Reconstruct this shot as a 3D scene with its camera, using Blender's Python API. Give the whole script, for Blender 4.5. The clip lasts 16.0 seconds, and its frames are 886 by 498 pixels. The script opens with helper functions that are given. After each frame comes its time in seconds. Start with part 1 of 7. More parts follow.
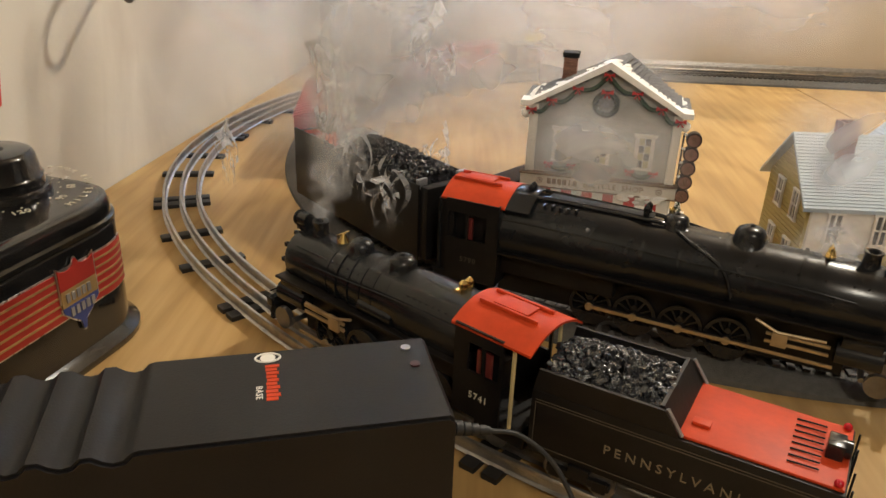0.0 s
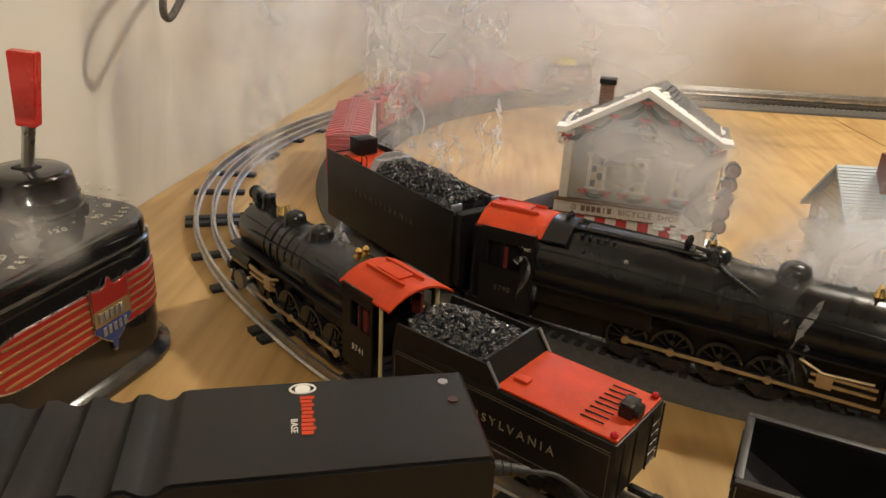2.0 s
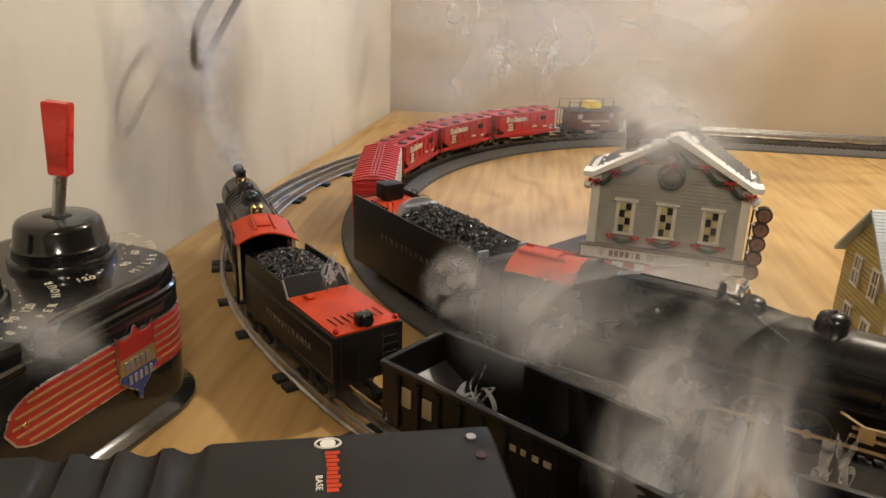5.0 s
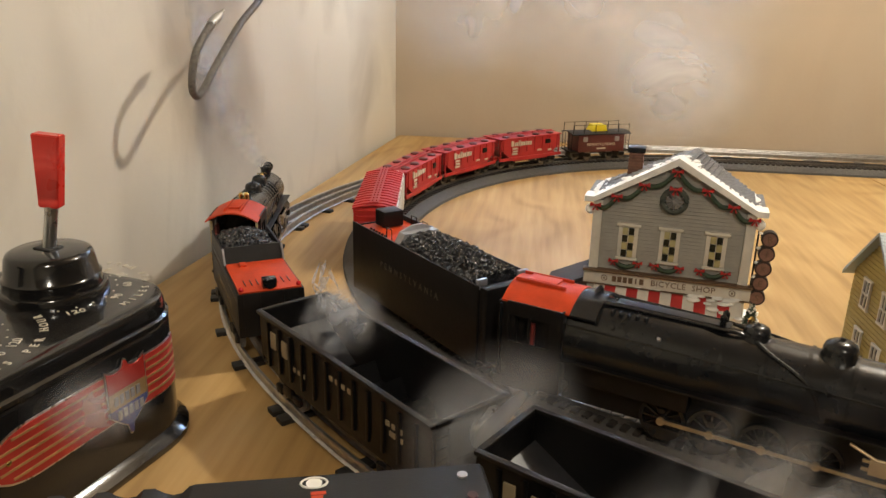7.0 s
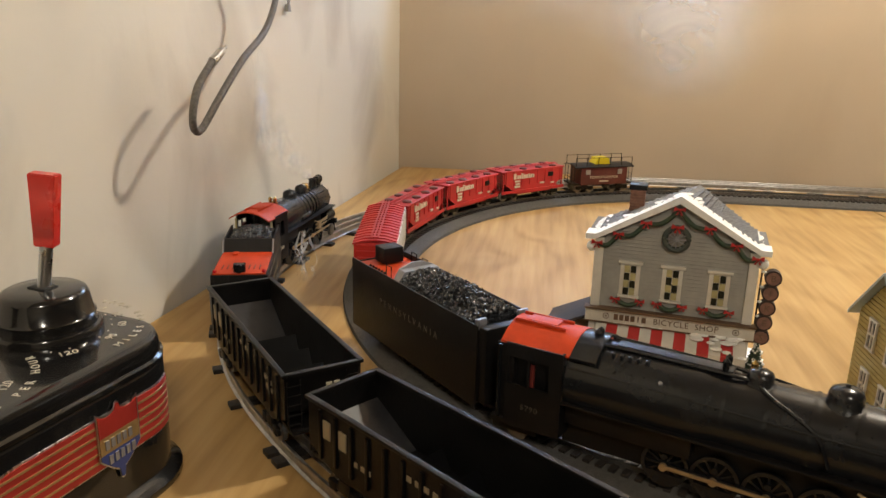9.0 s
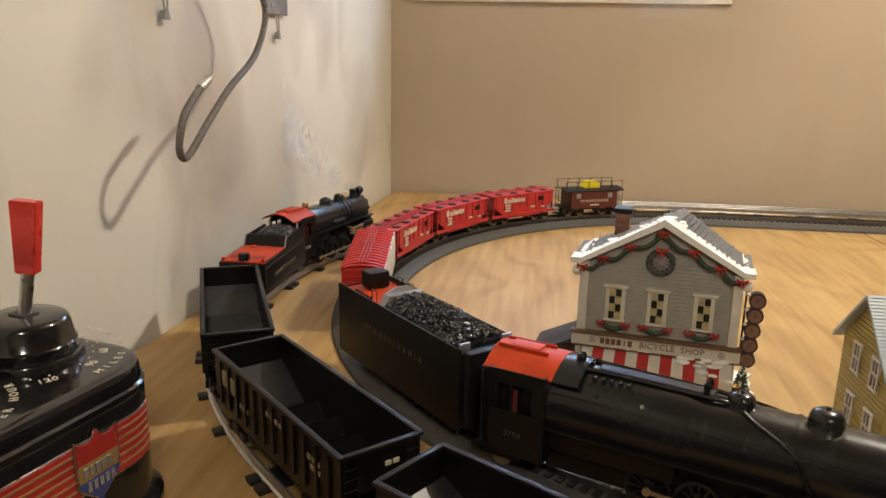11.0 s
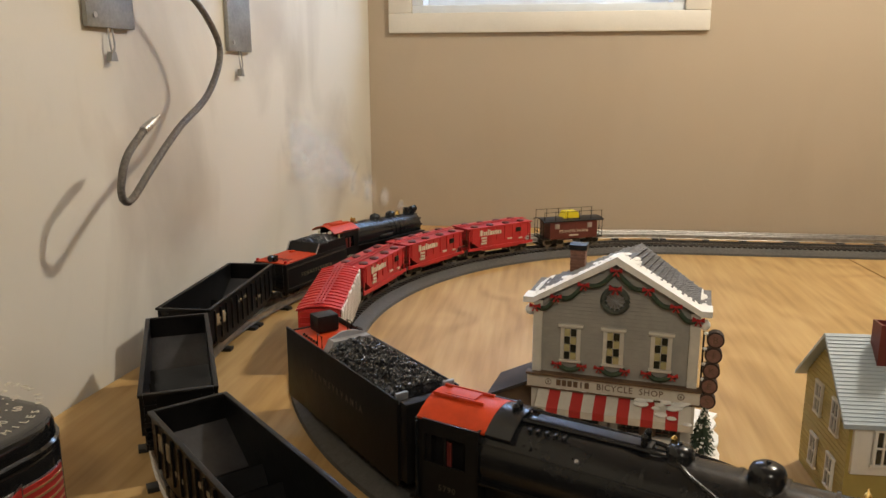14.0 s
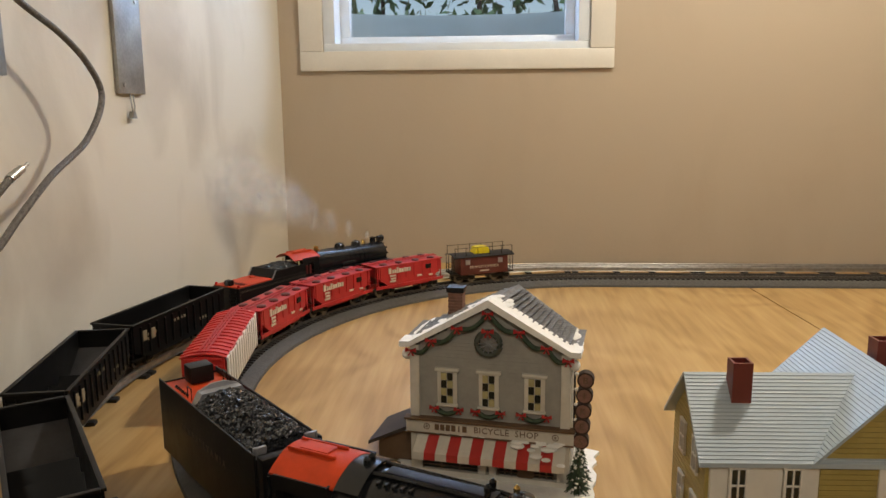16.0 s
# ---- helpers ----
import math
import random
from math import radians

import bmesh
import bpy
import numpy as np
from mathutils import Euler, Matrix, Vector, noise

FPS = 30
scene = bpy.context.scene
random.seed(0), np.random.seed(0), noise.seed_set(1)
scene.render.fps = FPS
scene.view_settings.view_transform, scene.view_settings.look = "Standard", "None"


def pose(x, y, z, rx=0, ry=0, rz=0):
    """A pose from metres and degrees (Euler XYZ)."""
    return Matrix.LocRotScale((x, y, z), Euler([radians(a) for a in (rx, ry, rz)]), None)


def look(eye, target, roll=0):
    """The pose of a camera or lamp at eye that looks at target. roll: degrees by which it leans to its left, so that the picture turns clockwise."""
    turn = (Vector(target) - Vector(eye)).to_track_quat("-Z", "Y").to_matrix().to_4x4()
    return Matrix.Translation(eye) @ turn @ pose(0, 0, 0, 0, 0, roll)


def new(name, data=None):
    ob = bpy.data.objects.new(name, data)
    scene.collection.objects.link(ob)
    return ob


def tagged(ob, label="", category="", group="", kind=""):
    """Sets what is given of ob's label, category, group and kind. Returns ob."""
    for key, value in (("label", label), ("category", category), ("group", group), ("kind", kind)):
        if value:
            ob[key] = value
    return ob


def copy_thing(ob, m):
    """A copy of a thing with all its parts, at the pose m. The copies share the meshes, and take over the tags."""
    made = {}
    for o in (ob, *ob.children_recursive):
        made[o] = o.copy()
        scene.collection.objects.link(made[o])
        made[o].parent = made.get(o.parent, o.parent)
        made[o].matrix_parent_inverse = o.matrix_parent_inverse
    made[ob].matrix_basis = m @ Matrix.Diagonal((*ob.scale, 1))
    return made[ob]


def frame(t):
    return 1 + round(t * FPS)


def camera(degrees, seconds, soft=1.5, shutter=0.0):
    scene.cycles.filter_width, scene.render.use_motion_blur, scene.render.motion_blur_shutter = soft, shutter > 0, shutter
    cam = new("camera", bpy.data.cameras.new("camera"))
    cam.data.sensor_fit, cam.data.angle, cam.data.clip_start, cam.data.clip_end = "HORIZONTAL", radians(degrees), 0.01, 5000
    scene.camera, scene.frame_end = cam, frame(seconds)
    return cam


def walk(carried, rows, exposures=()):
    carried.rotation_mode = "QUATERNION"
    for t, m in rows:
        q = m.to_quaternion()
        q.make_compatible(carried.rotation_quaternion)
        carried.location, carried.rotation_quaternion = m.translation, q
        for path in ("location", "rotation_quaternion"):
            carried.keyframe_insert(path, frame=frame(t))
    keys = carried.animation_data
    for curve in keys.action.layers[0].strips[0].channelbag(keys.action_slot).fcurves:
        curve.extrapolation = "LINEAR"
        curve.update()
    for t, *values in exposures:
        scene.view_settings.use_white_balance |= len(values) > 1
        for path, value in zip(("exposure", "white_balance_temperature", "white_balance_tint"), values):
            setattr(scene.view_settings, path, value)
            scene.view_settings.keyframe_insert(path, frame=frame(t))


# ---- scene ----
cam = camera(60.0, 16.0)
PATH = [
    (0, (0.052, 0.022, 0.306), (-0.012, 1.843, -0.519), 2.2),
    (0.5, (0.047, 0.03, 0.307), (-0.035, 1.852, -0.513), 2.6),
    (1, (0.045, 0.03, 0.307), (-0.054, 1.858, -0.5), 2.6),
    (1.5, (0.044, 0.03, 0.309), (-0.07, 1.862, -0.485), 2.8),
    (2, (0.041, 0.032, 0.309), (-0.08, 1.867, -0.476), 2.9),
    (2.5, (0.04, 0.034, 0.311), (-0.097, 1.873, -0.464), 2.8),
    (3, (0.032, 0.04, 0.308), (-0.128, 1.885, -0.448), 2.7),
    (3.5, (0.033, 0.04, 0.309), (-0.144, 1.886, -0.442), 2.6),
    (4, (0.033, 0.036, 0.312), (-0.142, 1.889, -0.42), 2.5),
    (6.5, (0.048, 0.048, 0.312), (-0.174, 1.927, -0.336), 1.4),
    (7, (0.048, 0.051, 0.313), (-0.177, 1.934, -0.324), 1.3),
    (7.5, (0.048, 0.056, 0.315), (-0.184, 1.942, -0.308), 1.3),
    (8, (0.047, 0.061, 0.317), (-0.186, 1.951, -0.293), 1.4),
    (8.5, (0.049, 0.067, 0.316), (-0.195, 1.961, -0.28), 1.4),
    (9, (0.051, 0.06, 0.32), (-0.19, 1.962, -0.249), 1.4),
    (11.5, (0.067, 0.06, 0.321), (-0.168, 1.983, -0.177), 1.0),
    (12, (0.073, 0.062, 0.316), (-0.163, 1.989, -0.165), 0.8),
    (12.5, (0.082, 0.07, 0.32), (-0.175, 2.0, -0.138), 0.4),
    (13, (0.098, 0.082, 0.326), (-0.173, 2.009, -0.136), 0.0),
    (13.5, (0.108, 0.086, 0.33), (-0.157, 2.018, -0.117), 0.0),
    (14, (0.113, 0.092, 0.329), (-0.145, 2.026, -0.113), -0.1),
    (14.5, (0.118, 0.096, 0.327), (-0.138, 2.033, -0.097), -0.2),
    (15, (0.134, 0.095, 0.332), (-0.084, 2.042, -0.072), -0.3),
    (15.5, (0.165, 0.102, 0.337), (0.018, 2.059, -0.047), -0.3),
    (16, (0.179, 0.103, 0.342), (0.057, 2.065, -0.025), -0.5),
]
walk(cam, [(t, look(eye, target, roll)) for t, eye, target, roll in PATH],
     exposures=[(0, 0.36), (4, 0.36), (6.5, 0.36), (9, 0.34), (12, 0.20), (14, 0.0), (16, -0.16)])

# ---------------------------------------------------------------- light
world = bpy.data.worlds.new("world")
scene.world = world
world.use_nodes = True
_sky = world.node_tree.nodes.new("ShaderNodeTexSky")
_sky.sky_type = "NISHITA"
_sky.sun_disc = False
_sky.sun_elevation, _sky.sun_rotation = radians(70), radians(180)
_bg = world.node_tree.nodes["Background"]
_bg.inputs["Strength"].default_value = 0.15
world.node_tree.links.new(_sky.outputs[0], _bg.inputs["Color"])


def lamp(name, kind, m, energy, colour, size=0.1, size_y=None):
    d = bpy.data.lights.new(name, kind)
    d.energy, d.color = energy, colour
    if kind == "AREA":
        d.size = size
        if size_y:
            d.shape, d.size_y = "RECTANGLE", size_y
    elif kind == "POINT":
        d.shadow_soft_size = size
    ob = new(name, d)
    ob.matrix_world = m
    return ob


lamp("ceiling_lamp_back", "POINT", pose(0.78, 1.08, 1.18), 43.0, (1.0, 0.93, 0.79), 0.035)
# unseen soft lamp, added to fill the faces turned to the camera
lamp("front_fill_lamp", "POINT", pose(0.40, -1.00, 1.30), 28.0, (1.0, 0.93, 0.79), 0.12)
lamp("window_daylight", "AREA", pose(0.105, 1.93, 0.745, -90, 0, 0), 4.5, (0.46, 0.66, 1.0), 0.50, 0.21)
sun = bpy.data.lights.new("sun", "SUN")
sun.energy, sun.angle, sun.color = 5.0, radians(0.53), (0.66, 0.86, 1.0)
sun_ob = new("sun", sun)
sun_ob.matrix_world = look((0.1, 0.90, 5.0), (0.1, 2.5, 0.6))
scene.cycles.transparent_max_bounces = 24

# ---------------------------------------------------------------- materials
MATS = {}


def mat(name, col, rough=0.5, metal=0.0, var=0.18, scale=40.0, fine=260.0, bump=0.08, spec=0.5, coat=0.0, dark=None, rnd=0.0):
    """A painted, cast or plain surface: broad and fine variation, roughness wear and fine relief."""
    if name in MATS:
        return MATS[name]
    m = bpy.data.materials.new(name)
    m.use_nodes = True
    nt = m.node_tree
    N, L = nt.nodes, nt.links
    b = N["Principled BSDF"]
    b.inputs["Metallic"].default_value = metal
    b.inputs["Specular IOR Level"].default_value = spec
    b.inputs["Coat Weight"].default_value = coat
    tc = N.new("ShaderNodeTexCoord")
    n1 = N.new("ShaderNodeTexNoise")
    n1.inputs["Scale"].default_value, n1.inputs["Detail"].default_value = scale, 5.0
    n2 = N.new("ShaderNodeTexNoise")
    n2.inputs["Scale"].default_value, n2.inputs["Detail"].default_value = fine, 3.0
    L.new(tc.outputs["Object"], n1.inputs["Vector"])
    L.new(tc.outputs["Object"], n2.inputs["Vector"])
    mix = N.new("ShaderNodeMix")
    mix.data_type = "RGBA"
    c2 = dark or tuple(c * (1 - var) for c in col)
    c1 = tuple(min(1, c * (1 + var * 0.5)) for c in col)
    mix.inputs[6].default_value, mix.inputs[7].default_value = (*c2, 1), (*c1, 1)
    add = N.new("ShaderNodeMath")
    add.operation = "MULTIPLY_ADD"
    L.new(n2.outputs["Fac"], add.inputs[0])
    add.inputs[1].default_value = 0.35
    L.new(n1.outputs["Fac"], add.inputs[2])
    mr = N.new("ShaderNodeMapRange")
    mr.inputs["From Min"].default_value, mr.inputs["From Max"].default_value = 0.42, 0.95
    L.new(add.outputs[0], mr.inputs["Value"])
    fac = mr.outputs["Result"]
    if rnd:
        oi = N.new("ShaderNodeObjectInfo")
        m2 = N.new("ShaderNodeMath")
        m2.operation = "MULTIPLY_ADD"
        L.new(oi.outputs["Random"], m2.inputs[0])
        m2.inputs[1].default_value = rnd
        L.new(fac, m2.inputs[2])
        fac = m2.outputs[0]
    L.new(fac, mix.inputs[0])
    L.new(mix.outputs[2], b.inputs["Base Color"])
    rr = N.new("ShaderNodeMapRange")
    rr.inputs["To Min"].default_value, rr.inputs["To Max"].default_value = max(0.02, rough - 0.08), min(1, rough + 0.10)
    L.new(n1.outputs["Fac"], rr.inputs["Value"])
    L.new(rr.outputs["Result"], b.inputs["Roughness"])
    if bump:
        bp = N.new("ShaderNodeBump")
        bp.inputs["Strength"].default_value, bp.inputs["Distance"].default_value = bump, 0.001
        L.new(n2.outputs["Fac"], bp.inputs["Height"])
        L.new(bp.outputs["Normal"], b.inputs["Normal"])
    MATS[name] = m
    return m


def plywood(name):
    """Pale rotary-cut plywood with wide flame figure, fine pores and blotches."""
    m = bpy.data.materials.new(name)
    m.use_nodes = True
    N, L = m.node_tree.nodes, m.node_tree.links
    b = N["Principled BSDF"]
    tc = N.new("ShaderNodeTexCoord")
    mp = N.new("ShaderNodeMapping")
    mp.inputs["Scale"].default_value = (4.2, 1.5, 1.0)
    mp.inputs["Rotation"].default_value = (0, 0, radians(-14))
    L.new(tc.outputs["Object"], mp.inputs["Vector"])
    n0 = N.new("ShaderNodeTexNoise")
    n0.inputs["Scale"].default_value, n0.inputs["Detail"].default_value = 1.7, 2.0
    n0.inputs["Distortion"].default_value = 0.6
    L.new(mp.outputs[0], n0.inputs["Vector"])
    mul = N.new("ShaderNodeMath")
    mul.operation = "MULTIPLY"
    mul.inputs[1].default_value = 34.0
    L.new(n0.outputs["Fac"], mul.inputs[0])
    sn = N.new("ShaderNodeMath")
    sn.operation = "SINE"
    L.new(mul.outputs[0], sn.inputs[0])
    mp2 = N.new("ShaderNodeMapping")
    mp2.inputs["Scale"].default_value = (90.0, 6.0, 1.0)
    mp2.inputs["Rotation"].default_value = (0, 0, radians(-14))
    L.new(tc.outputs["Object"], mp2.inputs["Vector"])
    n1 = N.new("ShaderNodeTexNoise")
    n1.inputs["Scale"].default_value, n1.inputs["Detail"].default_value = 1.0, 6.0
    L.new(mp2.outputs[0], n1.inputs["Vector"])
    n2 = N.new("ShaderNodeTexNoise")
    n2.inputs["Scale"].default_value, n2.inputs["Detail"].default_value = 3.0, 4.0
    L.new(tc.outputs["Object"], n2.inputs["Vector"])
    a = N.new("ShaderNodeMath")
    a.operation = "MULTIPLY_ADD"
    L.new(sn.outputs[0], a.inputs[0])
    half = N.new("ShaderNodeMapRange")
    half.inputs["To Min"].default_value, half.inputs["To Max"].default_value = 0.26, 0.74
    L.new(n1.outputs["Fac"], half.inputs["Value"])
    a.inputs[1].default_value = 0.055
    L.new(half.outputs["Result"], a.inputs[2])
    a2 = N.new("ShaderNodeMath")
    a2.operation = "MULTIPLY_ADD"
    L.new(n2.outputs["Fac"], a2.inputs[0])
    a2.inputs[1].default_value = 0.30
    L.new(a.outputs[0], a2.inputs[2])
    ramp = N.new("ShaderNodeValToRGB")
    e = ramp.color_ramp.elements
    e[0].position, e[0].color = 0.45, (0.285, 0.162, 0.058, 1)
    e[1].position, e[1].color = 0.86, (0.54, 0.362, 0.155, 1)
    k = e.new(0.64)
    k.color = (0.42, 0.262, 0.098, 1)
    L.new(a2.outputs[0], ramp.inputs[0])
    vor = N.new("ShaderNodeTexVoronoi")
    vor.inputs["Scale"].default_value = 3.1
    L.new(tc.outputs["Object"], vor.inputs["Vector"])
    kn = N.new("ShaderNodeMapRange")
    kn.inputs["From Min"].default_value, kn.inputs["From Max"].default_value = 0.012, 0.05
    L.new(vor.outputs["Distance"], kn.inputs["Value"])
    mix = N.new("ShaderNodeMix")
    mix.data_type = "RGBA"
    mix.inputs[6].default_value = (0.17, 0.075, 0.03, 1)
    L.new(kn.outputs["Result"], mix.inputs[0])
    L.new(ramp.outputs[0], mix.inputs[7])
    L.new(mix.outputs[2], b.inputs["Base Color"])
    b.inputs["Roughness"].default_value = 0.55
    b.inputs["Specular IOR Level"].default_value = 0.28
    bp = N.new("ShaderNodeBump")
    bp.inputs["Strength"].default_value, bp.inputs["Distance"].default_value = 0.15, 0.001
    L.new(n1.outputs["Fac"], bp.inputs["Height"])
    L.new(bp.outputs["Normal"], b.inputs["Normal"])
    return m


def plaster(name, col, blotch, amount):
    """Rolled wall paint with darker blotches: faint stains and smoke shadow put into the colour."""
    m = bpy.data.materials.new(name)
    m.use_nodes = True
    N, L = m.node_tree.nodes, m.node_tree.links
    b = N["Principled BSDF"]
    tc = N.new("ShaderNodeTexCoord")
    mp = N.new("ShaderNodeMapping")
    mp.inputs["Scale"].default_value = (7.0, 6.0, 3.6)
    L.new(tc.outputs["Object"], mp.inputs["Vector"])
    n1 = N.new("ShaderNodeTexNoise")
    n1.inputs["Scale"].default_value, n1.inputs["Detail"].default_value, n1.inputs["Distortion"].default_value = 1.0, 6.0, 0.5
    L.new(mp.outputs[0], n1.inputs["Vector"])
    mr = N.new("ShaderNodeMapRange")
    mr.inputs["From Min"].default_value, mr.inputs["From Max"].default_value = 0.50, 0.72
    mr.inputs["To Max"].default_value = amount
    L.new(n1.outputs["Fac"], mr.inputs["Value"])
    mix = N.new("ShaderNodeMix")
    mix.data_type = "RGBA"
    mix.inputs[6].default_value, mix.inputs[7].default_value = (*col, 1), (*blotch, 1)
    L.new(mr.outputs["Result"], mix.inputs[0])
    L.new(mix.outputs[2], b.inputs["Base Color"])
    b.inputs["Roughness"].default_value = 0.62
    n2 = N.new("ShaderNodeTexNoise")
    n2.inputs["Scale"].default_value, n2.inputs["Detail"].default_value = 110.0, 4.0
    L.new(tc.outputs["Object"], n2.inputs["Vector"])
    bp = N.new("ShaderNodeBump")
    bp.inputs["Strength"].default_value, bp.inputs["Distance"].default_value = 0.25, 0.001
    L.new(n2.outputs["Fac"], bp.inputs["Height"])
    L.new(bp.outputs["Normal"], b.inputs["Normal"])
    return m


def glass(name):
    m = bpy.data.materials.new(name)
    m.use_nodes = True
    b = m.node_tree.nodes["Principled BSDF"]
    b.inputs["Transmission Weight"].default_value = 1.0
    b.inputs["Roughness"].default_value = 0.02
    b.inputs["IOR"].default_value = 1.45
    return m


def glow(name, col, strength):
    m = bpy.data.materials.new(name)
    m.use_nodes = True
    b = m.node_tree.nodes["Principled BSDF"]
    b.inputs["Base Color"].default_value = (*col, 1)
    b.inputs["Emission Color"].default_value = (*col, 1)
    b.inputs["Emission Strength"].default_value = strength
    return m


PLY = plywood("plywood")
# the strong left-wall blotches stand in for shadows of the smoke
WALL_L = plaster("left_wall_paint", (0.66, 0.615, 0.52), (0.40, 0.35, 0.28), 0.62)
WALL_B = plaster("back_wall_paint", (0.46, 0.375, 0.275), (0.42, 0.335, 0.24), 0.5)
CEIL = mat("dark_ceiling", (0.26, 0.20, 0.14), 0.8, scale=6, bump=0.2)
PANEL = mat("room_paint", (0.34, 0.29, 0.22), 0.7, scale=5, bump=0.2)
FLOORM = mat("concrete_floor", (0.28, 0.27, 0.25), 0.8, scale=4, fine=90, bump=0.4)
TRIMW = mat("white_trim_paint", (0.74, 0.70, 0.62), 0.35, var=0.08, scale=12)
SASHW = mat("white_vinyl", (0.70, 0.74, 0.78), 0.35, var=0.06)
BLACK = mat("black_cast_paint", (0.012, 0.0125, 0.014), 0.22, var=0.35, scale=30, fine=300, bump=0.05, spec=0.45)
BLACKM = mat("matt_black_paint", (0.009, 0.008, 0.0078), 0.42, var=0.5, scale=50, bump=0.12, spec=0.3)
HOPB = mat("hopper_black", (0.0065, 0.006, 0.006), 0.36, var=0.45, scale=45, bump=0.12, spec=0.28)
HOPIN = mat("hopper_inner_black", (0.0045, 0.0045, 0.0052), 0.42, var=0.4, scale=30, spec=0.22)
BAKE = mat("black_bakelite", (0.010, 0.0095, 0.0095), 0.13, var=0.3, scale=25, fine=500, bump=0.02, coat=0.3)
BOXBLK = mat("black_abs", (0.009, 0.009, 0.0105), 0.36, var=0.25, scale=30, fine=900, bump=0.10, spec=0.3)
RUBBER = mat("black_rubber", (0.015, 0.015, 0.015), 0.5)
ORANGE = mat("tile_red_roof_paint", (0.52, 0.052, 0.012), 0.48, var=0.22, scale=55, spec=0.22)
REDCAR = mat("freight_red", (0.44, 0.022, 0.026), 0.40, var=0.25, scale=60, rnd=0.25)
REDBOX = mat("boxcar_red", (0.56, 0.030, 0.026), 0.36, var=0.2, scale=60)
TUSCAN = mat("tuscan_red", (0.115, 0.024, 0.020), 0.42, var=0.3, scale=60)
COAL = mat("coal", (0.030, 0.031, 0.036), 0.20, var=0.6, scale=300, fine=800, bump=0.5, spec=0.8)
STEEL = mat("tubular_steel", (0.50, 0.48, 0.45), 0.33, metal=0.9, var=0.3, scale=90, bump=0.05)
STEELD = mat("dark_nickel_rail", (0.22, 0.21, 0.20), 0.35, metal=0.85, var=0.3, scale=90)
RODM = mat("side_rod_steel", (0.50, 0.37, 0.21), 0.35, metal=0.6, var=0.3, scale=90)
BRASS = mat("brass", (0.80, 0.56, 0.20), 0.25, metal=1.0, var=0.2)
CREAM = mat("cream_paint", (0.55, 0.45, 0.24), 0.4)
TIE = mat("black_tie", (0.014, 0.012, 0.011), 0.5, var=0.4)
ROADBED = mat("grey_roadbed", (0.090, 0.084, 0.076), 0.75, var=0.3, scale=200, fine=900, bump=0.6)
SLEEPER = mat("brown_black_sleeper", (0.028, 0.022, 0.018), 0.6, var=0.4, rnd=0.4)
WHITE = mat("white_paint", (0.78, 0.76, 0.71), 0.5, var=0.08)
LETTER = mat("lettering_cream", (0.62, 0.56, 0.44), 0.5, bump=0)
LETTERD = mat("dull_gold_lettering", (0.30, 0.24, 0.15), 0.5, bump=0)
SNOW = mat("snow_paint", (0.86, 0.85, 0.82), 0.55, var=0.10, scale=120, bump=0.6)
SIDING = mat("grey_siding", (0.33, 0.315, 0.28), 0.6, var=0.16, scale=70)
SHINGLE = mat("grey_shingle", (0.17, 0.165, 0.165), 0.7, var=0.5, scale=160, bump=0.5)
SHOPW = mat("shop_white", (0.66, 0.63, 0.56), 0.5, var=0.14, scale=60)
GREEN = mat("garland_green", (0.045, 0.075, 0.042), 0.7, var=0.5, scale=400, bump=0.8)
BOW = mat("bow_red", (0.46, 0.030, 0.030), 0.4, var=0.25)
AWNR = mat("awning_red", (0.50, 0.035, 0.032), 0.45, var=0.18)
BRICK = mat("chimney_brick", (0.20, 0.10, 0.07), 0.8, var=0.4, scale=200, rnd=0.5)
BROWN = mat("brown_trim", (0.15, 0.09, 0.05), 0.6, var=0.3)
SHED = mat("dark_shed_roof", (0.060, 0.045, 0.038), 0.7, var=0.4)
PANE_D = mat("dark_pane", (0.035, 0.033, 0.022), 0.12, var=0.4)
PANE_L = mat("lit_pane", (0.50, 0.44, 0.23), 0.2, var=0.3)
LOGEND = mat("log_end", (0.24, 0.125, 0.095), 0.7, var=0.3, scale=300)
BARK = mat("log_bark", (0.055, 0.035, 0.028), 0.8, var=0.4)
YELLOW = mat("ochre_yellow_plastic", (0.42, 0.335, 0.105), 0.42, var=0.14, scale=40)
ROOFG = mat("light_blue_grey_plastic", (0.40, 0.475, 0.54), 0.38, var=0.08, scale=40)
MAROON = mat("maroon_plastic", (0.165, 0.030, 0.026), 0.35, var=0.15)
HANDLE = mat("red_plastic", (0.62, 0.030, 0.020), 0.28, var=0.06, coat=0.2)
ALU = mat("aluminium", (0.62, 0.62, 0.61), 0.28, metal=1.0, var=0.15, scale=150)
BADGE_R = mat("badge_red", (0.42, 0.035, 0.028), 0.3, metal=0.3, var=0.15)
BADGE_G = mat("badge_gold", (0.52, 0.37, 0.17), 0.3, metal=0.7, var=0.2)
BADGE_B = mat("badge_blue", (0.05, 0.075, 0.26), 0.3, metal=0.3, var=0.2)
GALV = mat("galvanised_steel", (0.34, 0.335, 0.32), 0.45, metal=0.6, var=0.4, scale=25)
CABLE = mat("braided_cable", (0.17, 0.155, 0.14), 0.42, metal=0.4, var=0.5, scale=300, fine=1500, bump=0.8)
YSIGN = mat("yellow_plastic", (0.78, 0.62, 0.02), 0.4, var=0.1)
WELL = mat("galvanised_well", (0.72, 0.80, 0.84), 0.7, var=0.15, scale=10)
LEAF = mat("hedge_leaf", (0.075, 0.125, 0.05), 0.5, var=0.5, scale=30, rnd=0.4)
SOIL = mat("garden_soil", (0.10, 0.09, 0.06), 0.9, scale=6, bump=0.6)
